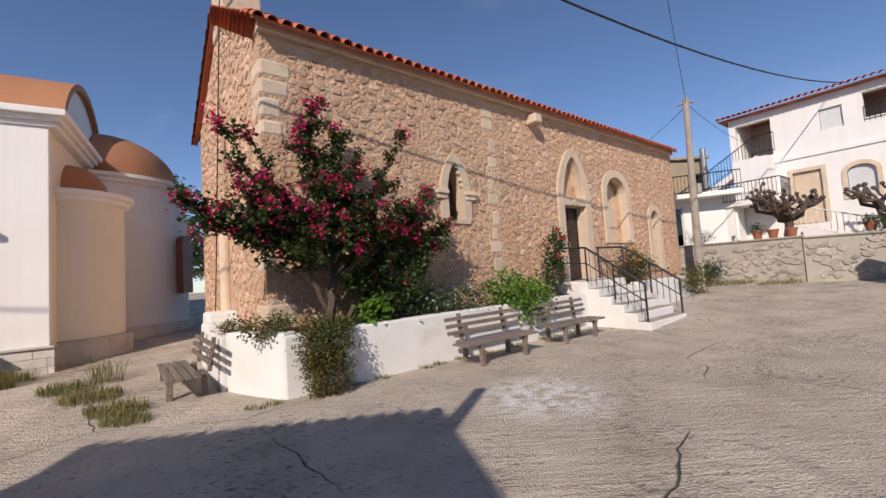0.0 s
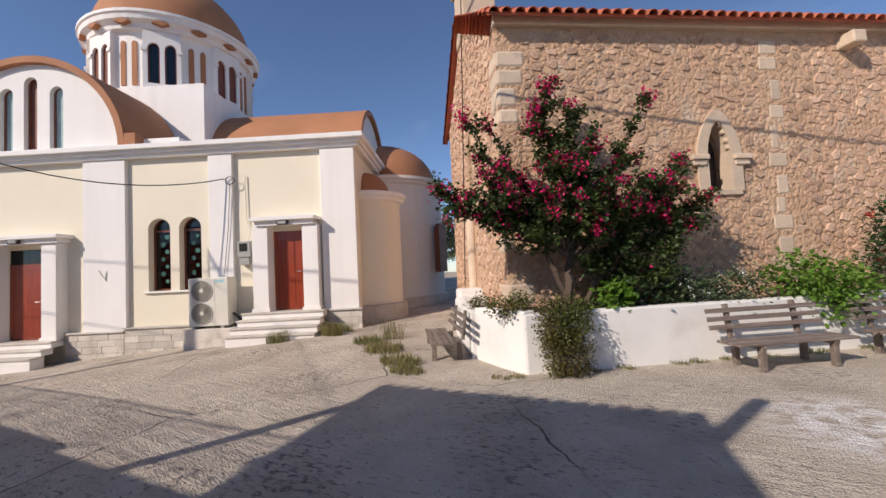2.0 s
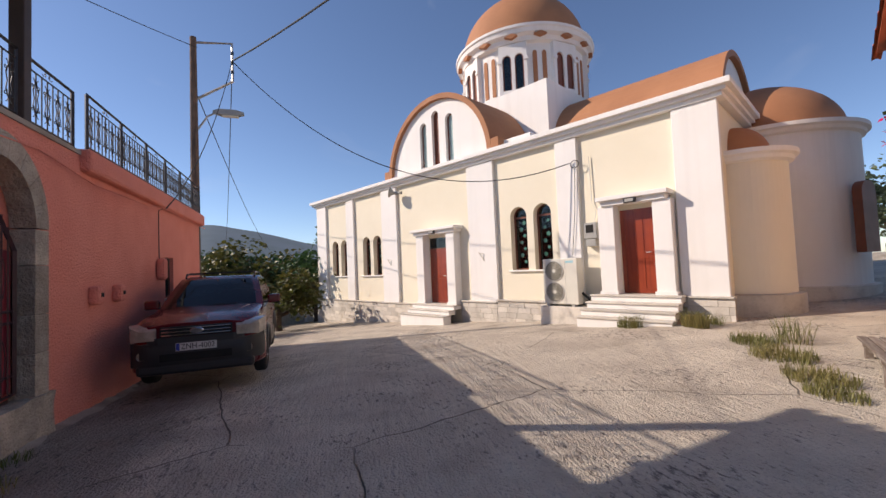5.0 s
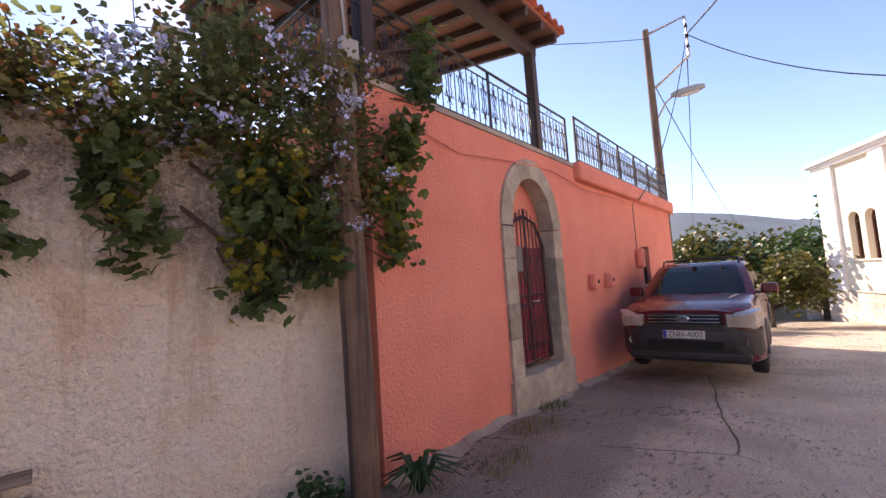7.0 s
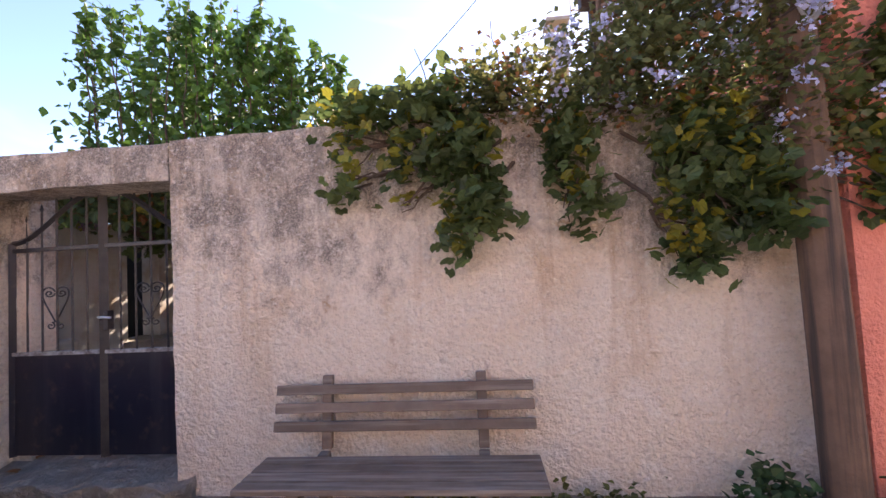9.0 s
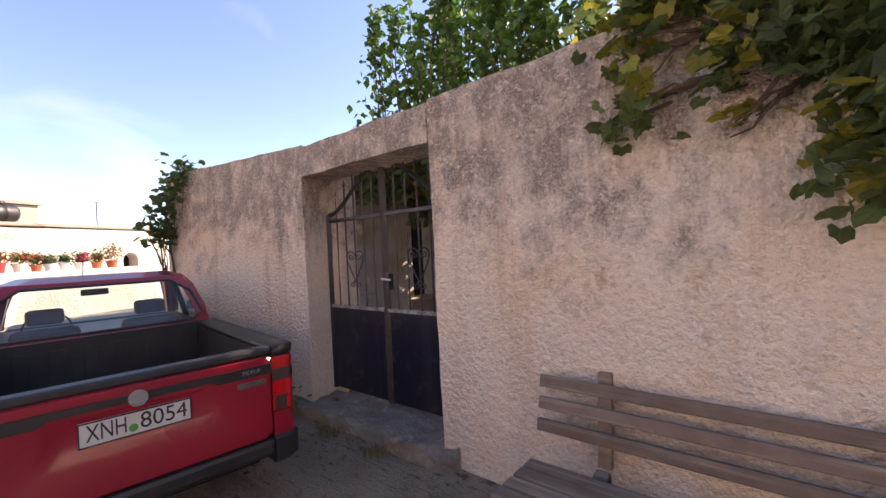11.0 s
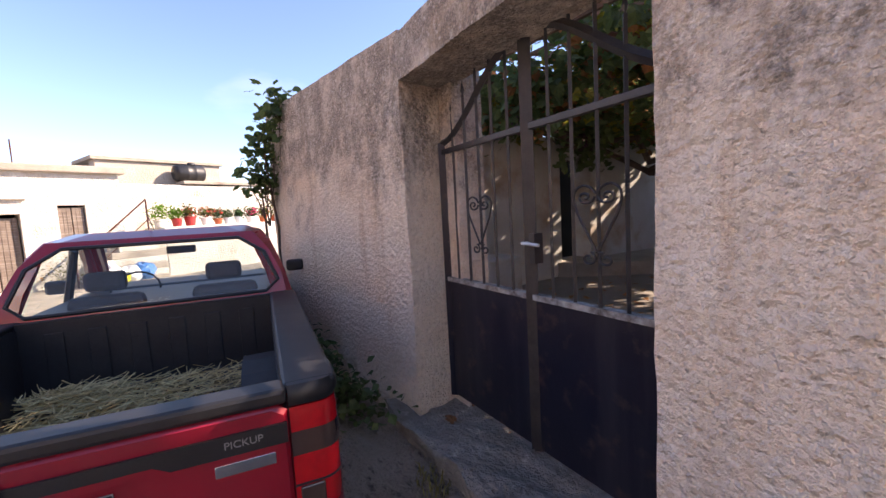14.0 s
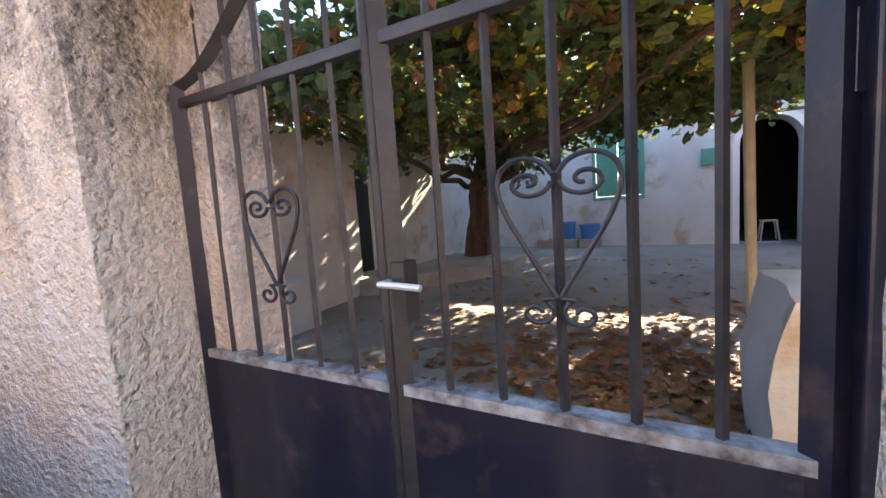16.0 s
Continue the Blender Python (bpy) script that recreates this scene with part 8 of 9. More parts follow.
# fittings of the white church
ac = thing("air_conditioner", CH @ pose(-1.33, 0.28, 0.0), "off-white twin-fan air conditioner outdoor unit by the church wall", "air conditioner")
part("casing", box(B(), 0, 1.0, 0.0, 0.36, 0.46, 1.66, bevel=0.015), M_plastic_white, ac)
for z in (0.78, 1.34):
    fan = part("fan_grille", lathe(B(), [(0.25, 0.0), (0.26, 0.02), (0.24, 0.02)], 28, pose(0.34, -0.005, z, 90)), M_plastic_grey, ac, "round fan grille")
    # Flat disc on the closed casing; the recess's shade is put into its colour.
    part("fan_recess", lathe(B(), [(0.0, 0.004), (0.245, 0.004)], 28, pose(0.34, 0, z, 90)), mat("fan_recess_shade", (0.20, 0.18, 0.13), rough=0.6, bump=0), fan)
    for k in range(5):
        part("fan_ring", tube(B(), [(0.34 + (0.05 + 0.04 * k) * math.cos(t), -0.012, z + (0.05 + 0.04 * k) * math.sin(t)) for t in np.linspace(0, TAU, 25)[:-1]], 0.004, 4, True), M_plastic_white, fan)
    for k in range(16):
        a = TAU * k / 16
        part("fan_spoke", tube(B(), [(0.34 + 0.05 * math.cos(a), -0.016, z + 0.05 * math.sin(a)), (0.34 + 0.245 * math.cos(a + 0.5), -0.012, z + 0.245 * math.sin(a + 0.5))], 0.003, 3), M_plastic_white, fan)
    part("fan_hub", lathe(B(), [(0, 0.02), (0.05, 0.018), (0.055, 0.0)], 14, pose(0.34, 0, z, 90)), M_plastic_white, fan)
part("panel_seam", box(B(), 0.66, 0.665, -0.003, 0.0, 0.5, 1.62), M_plastic_grey, ac)
part("label_strip", box(B(), 0.68, 0.9, -0.003, 0.0, 1.54, 1.60), mat("pale_blue_label", (0.35, 0.62, 0.68), rough=0.5, bump=0), ac, "pale blue label strip")
for x in (0.1, 0.82):
    part("foot", box(B(), x, x + 0.08, -0.02, 0.38, 0.40, 0.46), M_plastic_grey, ac)
base = thing("unit_base", CH @ pose(-1.43, 0.2, 0), "small marble-clad base under the air conditioner", "base")
part("base_block", box(B(), 0, 1.5, 0, 0.535, -0.3, 0.40, bevel=0.01), M_marble, base)
part("pipes", tube(B(), [(1.1, 0.3, 0.75), (1.25, 0.35, 0.6), (1.3, 0.4, 0.42), (1.45, 0.45, 0.45)], 0.035, 6), M_rubber, base, "black insulated pipes")
mt = thing("electricity_meter", CH @ pose(-0.12, 0.79, 1.95), "grey electricity meter box on the church wall", "meter")
part("meter_case", box(B(), -0.17, 0.17, -0.10, 0.1, 0.2, 0.62, bevel=0.015), M_plastic_grey, mt)
part("meter_window", box(B(), -0.11, 0.09, -0.11, -0.10, 0.36, 0.56), M_dark, mt)
part("lower_box", box(B(), -0.13, 0.13, -0.08, 0.1, 0.0, 0.19, bevel=0.01), M_plastic_grey, mt)
part("conduit", tube(B(), [(0.05, 0.06, 0.62), (0.12, 0.06, 0.9), (0.02, 0.06, 1.2), (0.0, 0.06, 2.4)], 0.014, 6), M_plastic_white, mt)
part("cable_coil", tube(B(), [(-0.35 + 0.12 * math.cos(t), -0.05, 2.25 + 0.1 * math.sin(t)) for t in np.linspace(0, TAU, 16)[:-1]], 0.012, 5, True), M_rubber, mt)
part("drop_cable", tube(B(), [(-0.35, -0.04, 2.2), (-0.42, -0.04, 1.0), (-0.55, -0.04, -0.2)], 0.008, 5), M_rubber, mt)
sp = thing("loudspeaker", CH @ pose(-8.1, 0.75, 4.62), "dark grey horn loudspeaker on the church wall", "loudspeaker")
part("horn", lathe(B(), [(0.05, 0.0), (0.07, 0.12), (0.12, 0.22), (0.2, 0.28), (0.21, 0.3), (0.19, 0.29), (0.06, 0.14), (0.0, 0.13)], 22, pose(-0.05, -0.12, 0, 0, -78, 40)), M_plastic_grey, sp)
part("driver", tube(B(), [(-0.02, -0.1, 0), (0.2, -0.1, 0.0)], 0.06, 12), M_plastic_grey, sp)
part("bracket", bars(B(), [(0.08, 0.06, -0.02), (0.08, -0.1, -0.02)], 0.03), M_galv, sp)
for x in (-8.9, -3.85):
    fb = thing("flag_bracket", CH @ pose(x, 0.79, 1.72), "small white metal flag bracket", "bracket", "flag brackets")
    part("holder", tube(B(), [(0, 0, 0.0), (-0.12, -0.10, 0.28)], 0.016, 6), M_plastic_white, fb)
    part("stay", tube(B(), [(0, 0, 0.0), (0.02, 0, 0.24), (-0.1, -0.09, 0.24)], 0.01, 5), M_plastic_white, fb)
# chimney and twin mast behind the yard wall
cm = thing("chimney", pose(-2.15, -8.2, 0), "rendered chimney with a flat cap behind the wall", "chimney")
part("stack", box(B(), -0.16, 0.16, -0.16, 0.16, 0.0, 5.9, bevel=0.01), M_ochre, cm)
part("cap", box(B(), -0.22, 0.22, -0.22, 0.22, 6.15, 6.22), M_concrete, cm)
for sx in (-1, 1):
    part("cap_leg", box(B(), sx * 0.13 - 0.03, sx * 0.13 + 0.03, -0.13, 0.13, 5.9, 6.15), M_ochre, cm)
ms = thing("wooden_pole", pose(-2.42, -6.15, 0), "old twin-legged wooden pole behind the yard wall", "utility pole")
part("pole", tube(B(), [(0, 0, 0), (0.0, 0, 6.15)], [0.09, 0.07], 10), M_wood_pole, ms)
part("brace_pole", tube(B(), [(0.35, 0, 0), (0.08, 0, 5.9)], [0.05, 0.03], 8), M_wood_pole, ms)
tagged(part("low_house_behind_wall", box(B(), -4.6, -2.75, -11.0, -9.0, 0, 3.0), M_yard_wall), "plain plastered house wall behind the yard", "house")

# ---- plants ----
nr = np.random.default_rng(7)
OVAL = ([(0, 0, 0), (0.5, 0.42, 0.10), (1.0, 0, -0.06), (0.5, -0.42, 0.10), (0.28, 0.30, 0.09), (0.28, -0.30, 0.09)], [(0, 5, 3), (0, 3, 2), (0, 2, 1), (0, 1, 4)])
LOBED = ([(0.12, 0, 0), (-0.12, 0.28, 0.04), (0.12, 0.46, 0.02), (0.36, 0.42, 0.07), (0.60, 0.42, 0.0), (0.76, 0.24, 0.05), (0.95, 0.0, -0.08), (0.76, -0.24, 0.05), (0.60, -0.42, 0.0), (0.36, -0.42, 0.07), (0.12, -0.46, 0.02), (-0.12, -0.28, 0.04)], [(0, i, i + 1) for i in range(1, 11)][::1])


def leaf_sheet(name, pts, size, material, parent=None, shape=OVAL, spread=0.9, droop=0.0, normals=None, label=""):
    """One mesh of many single leaves at the given points, each turned its own way."""
    pts = np.asarray(pts, float)
    n = len(pts)
    sv = np.array(shape[0], float)
    k = len(sv)
    yaw = nr.uniform(0, TAU, n)
    pitch = nr.normal(-droop, spread * 0.55, n)
    roll = nr.normal(0, spread * 0.6, n)
    s = size * nr.uniform(0.6, 1.25, n)
    cy, sy, cp, sp_, cr, sr = np.cos(yaw), np.sin(yaw), np.cos(pitch), np.sin(pitch), np.cos(roll), np.sin(roll)
    out = np.empty((n, k, 3))
    for i, (x, y, z) in enumerate(sv):
        y1, z1 = y * cr - z * sr, y * sr + z * cr
        x2, z2 = x * cp - z1 * sp_, x * sp_ + z1 * cp
        out[:, i, 0] = pts[:, 0] + s * (x2 * cy - y1 * sy)
        out[:, i, 1] = pts[:, 1] + s * (x2 * sy + y1 * cy)
        out[:, i, 2] = pts[:, 2] + s * z2
    faces = (np.arange(n)[:, None, None] * k + np.array(shape[1])[None]).reshape(-1, 3)
    me = bpy.data.meshes.new(name)
    me.from_pydata(out.reshape(-1, 3).tolist(), [], faces.tolist())
    me.materials.append(material)
    ob = new(name, me)
    if parent is not None:
        ob.parent = parent
    if label:
        ob["label"] = label
    return ob


def clumps(lobes, n, shell=0.55, clump=0.16, per=9):
    """Points in small clumps through ellipsoids (x, y, z, rx, ry, rz), denser at the rim."""
    vol = np.array([l[3] * l[4] * l[5] for l in lobes]) ** 0.7
    pick = nr.choice(len(lobes), n // per, p=vol / vol.sum())
    L = np.array(lobes)[pick]
    d = nr.normal(size=(len(L), 3))
    d /= np.linalg.norm(d, axis=1)[:, None]
    r = nr.uniform(shell, 1.08, len(L))[:, None]
    c = L[:, :3] + d * L[:, 3:] * r
    return (c[:, None] + nr.normal(0, clump, (len(c), per, 3))).reshape(-1, 3)


def twig(bm, a, b, r0, r1, wob=0.12, n=6, seed=0):
    a, b = Vector(a), Vector(b)
    pts = []
    for k in range(n + 1):
        q = a.lerp(b, k / n)
        if 0 < k < n:
            q += noise.noise_vector((seed * 3.1 + k * 0.9, a.x, b.z)) * wob
        pts.append(q)
    tube(bm, pts, [r0 + (r1 - r0) * k / n for k in range(n + 1)], 6)
    return pts


M_leaf_boug = leaf_mat("bougainvillea_leaf", (0.042, 0.075, 0.020), (0.080, 0.115, 0.028), 0.3)
M_flower_boug = leaf_mat("magenta_bract", (0.72, 0.014, 0.15), (0.58, 0.010, 0.11), 0.35)
M_leaf_hedge = leaf_mat("small_hedge_leaf", (0.07, 0.10, 0.018), (0.14, 0.11, 0.03), 0.25)
M_leaf_bright = leaf_mat("bright_green_leaf", (0.12, 0.24, 0.025), (0.16, 0.30, 0.04), 0.4)
M_leaf_grey = leaf_mat("grey_green_leaf", (0.11, 0.14, 0.08), (0.08, 0.12, 0.05), 0.25)
M_leaf_dark = leaf_mat("dark_green_leaf", (0.030, 0.075, 0.022), (0.05, 0.10, 0.03), 0.3)
M_leaf_vine = leaf_mat("vine_leaf", (0.075, 0.125, 0.045), (0.13, 0.17, 0.05), 0.45)
M_leaf_yellow = leaf_mat("yellowing_vine_leaf", (0.30, 0.26, 0.03), (0.20, 0.22, 0.03), 0.45)
M_leaf_plum = leaf_mat("plumbago_leaf", (0.13, 0.17, 0.065), (0.20, 0.18, 0.06), 0.5)
M_leaf_brown = leaf_mat("dry_leaf", (0.25, 0.10, 0.035), (0.32, 0.16, 0.06), 0.2)
M_blue_flower = leaf_mat("pale_blue_petal", (0.52, 0.55, 0.78), (0.62, 0.64, 0.80), 0.3)
M_red_flower = leaf_mat("coral_red_petal", (0.62, 0.05, 0.035), (0.55, 0.08, 0.05), 0.3)
M_orange_flower = leaf_mat("orange_petal", (0.70, 0.22, 0.03), (0.62, 0.30, 0.05), 0.3)
M_white_flower = leaf_mat("white_petal", (0.75, 0.75, 0.70), (0.7, 0.7, 0.65), 0.3)
M_bark = mat("grey_brown_bark", (0.13, 0.09, 0.065), (0.085, 0.06, 0.045), rough=0.95, scale=6, fine=40, bump=0.9, dist=0.02)
M_grass = leaf_mat("dry_green_grass", (0.13, 0.15, 0.04), (0.26, 0.22, 0.08), 0.3)


def shrub(name, m, lobes, count, size, leafm, label, category="shrub", trunk=None, shape=OVAL, flowers=None, clump=0.12, shell=0.5, spread=0.9, group=""):
    """Stems to every lobe, a crown of single leaves, and flower heads."""
    t_ = thing(name, m, label, category, group)
    base = Vector(trunk or (lobes[0][0], lobes[0][1], lobes[0][2] - lobes[0][5]))
    for i, l in enumerate(lobes):
        bm = B()
        twig(bm, base + Vector((0.03 * math.sin(i * 2.1), 0.03 * math.cos(i * 2.1), 0)), l[:3], 0.028, 0.008, 0.12, 6, i)
        c = Vector(l[:3])
        for k in range(4):
            d = Vector(nr.normal(size=3)).normalized()
            twig(bm, base.lerp(c, 0.75), c + Vector((d.x * l[3], d.y * l[4], d.z * l[5])), 0.01, 0.004, 0.06, 4, i * 7 + k)
        part("stem", bm, M_bark, t_)
    leaf_sheet("crown", clumps(lobes, count, shell, clump), size, leafm, t_, shape, spread)
    if flowers:
        fm, heads, per, fs, fr = flowers
        hd = clumps(lobes, heads, 0.95, 0.03, 1)
        hp = (hd[:, None] + nr.normal(0, fr, (len(hd), per, 3))).reshape(-1, 3)
        leaf_sheet("blossom", hp, fs, fm, t_, OVAL, 1.2)
    return t_


# bougainvillea against the church corner
bg = thing("bougainvillea", ST, "bougainvillea bush with magenta blossom growing from the planter", "shrub")
bm = B()
twig(bm, (1.36, 0.45, 0.75), (1.42, 0.40, 1.75), 0.085, 0.06, 0.07, 6, 3)
twig(bm, (1.42, 0.50, 0.75), (1.05, 0.40, 1.85), 0.06, 0.04, 0.07, 6, 5)
twig(bm, (1.55, 0.52, 0.75), (2.25, 0.45, 1.70), 0.045, 0.03, 0.10, 6, 8)
part("trunk", bm, M_bark, bg, "grey-brown twisted trunk")
# arching boughs: root, tip, leafy width, side sprays
BOUGHS = [((1.05, 0.4, 1.85), (-0.62, 0.05, 2.70), 0.12, 15), ((1.05, 0.4, 1.85), (-0.35, 0.0, 2.42), 0.10, 13), ((1.05, 0.4, 1.85), (0.15, 0.1, 2.95), 0.12, 13),
          ((1.05, 0.4, 1.9), (-0.22, 0.15, 3.85), 0.04, 4), ((1.1, 0.4, 1.9), (0.15, 0.2, 3.70), 0.04, 4), ((1.42, 0.4, 1.75), (0.45, 0.0, 2.55), 0.13, 14),
          ((1.42, 0.4, 1.75), (0.95, 0.3, 3.95), 0.08, 12), ((1.42, 0.4, 1.75), (1.15, 0.35, 4.40), 0.07, 13), ((1.42, 0.4, 1.75), (1.55, 0.35, 4.05), 0.08, 13),
          ((1.42, 0.4, 1.75), (1.30, -0.05, 3.10), 0.14, 15), ((1.42, 0.4, 1.75), (1.75, 0.0, 3.35), 0.12, 14), ((1.5, 0.4, 1.75), (2.15, 0.05, 3.05), 0.13, 15),
          ((1.5, 0.4, 1.75), (2.80, 0.2, 4.15), 0.05, 5), ((1.6, 0.4, 1.75), (2.55, 0.05, 2.75), 0.13, 15), ((2.25, 0.45, 1.7), (3.25, 0.2, 3.10), 0.07, 9),
          ((2.25, 0.45, 1.7), (3.70, 0.25, 2.50), 0.08, 12), ((2.25, 0.45, 1.7), (3.55, 0.3, 2.10), 0.08, 10), ((2.25, 0.45, 1.7), (3.10, 0.25, 1.75), 0.09, 10),
          ((2.25, 0.45, 1.7), (2.75, 0.35, 1.25), 0.09, 9), ((1.5, 0.4, 1.6), (0.75, 0.05, 2.15), 0.12, 12), ((1.42, 0.4, 1.7), (0.30, 0.15, 2.45), 0.13, 13), ((1.42, 0.4, 1.7), (1.0, -0.05, 2.55), 0.15, 15), ((1.5, 0.4, 1.7), (1.75, -0.1, 2.65), 0.15, 15), ((1.6, 0.4, 1.7), (2.3, 0.0, 2.35), 0.14, 14), ((1.9, 0.45, 1.6), (2.85, 0.15, 2.40), 0.13, 13), ((1.5, 0.5, 1.3), (1.9, 0.3, 1.55), 0.10, 10), ((2.0, 0.5, 1.3), (2.5, 0.3, 1.5), 0.12, 11), ((1.9, 0.5, 1.1), (2.2, 0.35, 1.2), 0.11, 9), ((2.2, 0.5, 1.2), (2.95, 0.35, 1.35), 0.10, 9), ((1.2, 0.45, 1.75), (0.55, 0.2, 2.3), 0.12, 12), ((1.42, 0.4, 1.75), (1.55, -0.05, 2.25), 0.14, 13), ((2.2, 0.45, 1.7), (3.2, 0.2, 2.65), 0.10, 12), ((1.05, 0.4, 1.85), (-0.15, 0.05, 2.6), 0.11, 12), ((1.5, 0.4, 1.6), (1.85, 0.05, 2.15), 0.13, 12), ((2.0, 0.45, 1.5), (2.35, 0.2, 1.95), 0.11, 11)]
leafy, bloom = [], []
for i, (root, tip, wide, sprays) in enumerate(BOUGHS):
    bm = B()
    path = twig(bm, root, tip, 0.026, 0.006, 0.16, 8, i + 70)
    reach = (Vector(tip) - Vector(root)).length
    for k in range(sprays):
        f = 0.42 + 0.58 * (k + nr.uniform(0, 1)) / sprays
        p = path[min(7, int(f * 8))].lerp(path[min(8, int(f * 8) + 1)], (f * 8) % 1)
        way = (Vector(tip) - Vector(root)).normalized() * 0.5 + Vector((nr.normal(0, 0.75), nr.normal(-0.1, 0.55), nr.normal(0.12, 0.5)))
        e = p + way.normalized() * nr.uniform(0.14, 0.34) * (0.5 + wide * 5)
        e.y = min(e.y, 0.72)
        twig(bm, p, e, 0.007, 0.003, 0.03, 3, i * 31 + k)
        for q in np.linspace(0.1, 1.08, 62):
            c = p.lerp(e, q)
            leafy.append((c.x + nr.normal(0, 0.05), c.y + nr.normal(0, 0.045), c.z + nr.normal(0, 0.05)))
        if nr.uniform() < (0.22 if tip[2] > 2.2 else 0.05):
            bloom.append((e.x, e.y, e.z, 0.05))
    for q in np.linspace(0.5, 1.0, int(60 * reach)):
        c = path[min(7, int(q * 8))].lerp(path[min(8, int(q * 8) + 1)], (q * 8) % 1)
        leafy.append((c.x + nr.normal(0, wide * 0.7), c.y + nr.normal(0, wide * 0.6), c.z + nr.normal(0, wide * 0.6)))
    if tip[2] > 2.2:
        bloom += [(tip[0], tip[1], tip[2], 0.07)] * 2
    part("bough", bm, M_bark, bg)
leaf_sheet("crown", leafy, 0.068, M_leaf_boug, bg, OVAL, 0.9)
for x, y, z, w in bloom:
    leaf_sheet("blossom", np.array((x, y, z)) + nr.normal(0, 1, (34, 3)) * (w, w, w * 1.1), 0.055, M_flower_boug, bg, OVAL, 1.3)
shrub("trimmed_shrub", ST, [(1.0, -0.22, 0.66, 0.42, 0.24, 0.3), (1.0, -0.26, 0.32, 0.34, 0.24, 0.36), (1.1, -0.02, 0.9, 0.42, 0.24, 0.18)], 8200, 0.035, M_leaf_hedge, "small-leaved olive-green shrub hanging over the planter wall", trunk=(0.98, -0.15, 0.02), clump=0.04, shell=0.6)
shrub("bright_green_bush", ST, [(5.1, 0.2, 1.15, 0.55, 0.4, 0.35), (5.8, 0.1, 1.0, 0.6, 0.45, 0.42), (5.5, -0.1, 0.85, 0.4, 0.25, 0.3)], 2600, 0.08, M_leaf_bright, "bright green leafy bush behind the benches", trunk=(5.4, 0.3, 0.75), clump=0.09)
shrub("grey_green_herb", ST, [(4.1, 0.3, 1.05, 0.5, 0.35, 0.3), (3.4, 0.35, 1.0, 0.4, 0.3, 0.25)], 1500, 0.06, M_leaf_grey, "grey-green herb with small white flowers in the planter", trunk=(3.8, 0.4, 0.75), flowers=(M_white_flower, 26, 8, 0.03, 0.02), clump=0.07)
shrub("dark_climber", ST, [(2.6, 0.5, 1.2, 0.9, 0.3, 0.4), (3.2, 0.45, 1.05, 0.5, 0.3, 0.3)], 1400, 0.06, M_leaf_dark, "dark straggling undergrowth in the planter", trunk=(2.6, 0.5, 0.75), clump=0.12)
shrub("agave_tuft", ST, [(2.05, 0.2, 1.02, 0.28, 0.2, 0.22)], 420, 0.1, M_leaf_bright, "green fleshy tuft in the planter", trunk=(2.05, 0.25, 0.75), clump=0.05)
shrub("rose_bush", ST, [(7.05, 0.25, 1.95, 0.35, 0.3, 0.4), (6.95, 0.25, 1.45, 0.4, 0.3, 0.4), (7.2, 0.25, 2.25, 0.2, 0.2, 0.2)], 1900, 0.06, M_leaf_dark, "rose bush with coral-red flowers by the stairs", trunk=(7.0, 0.35, 0.75), flowers=(M_red_flower, 12, 16, 0.06, 0.03), clump=0.07)
shrub("marigold_bush", ST, [(10.6, 0.2, 1.55, 0.55, 0.35, 0.45), (11.3, 0.2, 1.35, 0.5, 0.35, 0.4), (10.3, 0.0, 1.2, 0.35, 0.3, 0.35)], 2200, 0.07, M_leaf_hedge, "tall bush with orange flowers beyond the stairs", trunk=(10.7, 0.3, 0.9), flowers=(M_orange_flower, 34, 12, 0.05, 0.025), clump=0.09)
shrub("green_bush", pose(10.6, 16.3, 0.5), [(0, 0, 0.5, 0.5, 0.4, 0.4)], 900, 0.07, M_leaf_dark, "green bush at the foot of the low wall", trunk=(0, 0, 0.0))
shrub("green_bush", ST @ pose(14.2, -0.3, 0.3), [(0, 0, 0.6, 0.7, 0.3, 0.4), (-1.2, 0, 0.45, 0.6, 0.3, 0.3)], 1500, 0.07, M_leaf_hedge, "green bush along the church front", trunk=(0, 0, 0.0))
shrub("corner_weed", ST, [(0.35, 0.25, 0.95, 0.35, 0.15, 0.12), (0.55, 0.55, 1.0, 0.3, 0.2, 0.12), (0.2, 1.3, 0.95, 0.3, 0.3, 0.12)], 1500, 0.045, M_leaf_hedge, "low green weeds along the planter corner", trunk=(0.4, 0.4, 0.75), clump=0.05)

# grass tufts in the joints of the yard
def tuft(x, y, r, n, h, label="tuft of dry green grass in a concrete joint"):
    a = nr.uniform(0, TAU, n)
    q = r * np.sqrt(nr.uniform(0, 1, n))
    vs, fs = [], []
    for i in range(n):
        bx, by = x + q[i] * math.cos(a[i]), y + 0.6 * q[i] * math.sin(a[i])
        z = ground_z(bx, by)
        hh, d, w = h * nr.uniform(0.5, 1.2), nr.uniform(0, TAU), 0.004
        lx, ly = math.cos(d) * hh * nr.uniform(0.2, 0.8), math.sin(d) * hh * nr.uniform(0.2, 0.8)
        px, py = -math.sin(d) * w, math.cos(d) * w
        o = len(vs)
        vs += [(bx - px, by - py, z - 0.01), (bx + px, by + py, z - 0.01), (bx + lx * 0.5 + px, by + ly * 0.5 + py, z + hh * 0.7), (bx + lx * 0.5 - px, by + ly * 0.5 - py, z + hh * 0.7), (bx + lx, by + ly, z + hh * 0.85)]
        fs += [(o, o + 1, o + 2, o + 3), (o + 3, o + 2, o + 4)]
    ob = raw("grass_tuft", vs, fs, M_grass)
    return tagged(ob, label, "grass", kind="stuff")


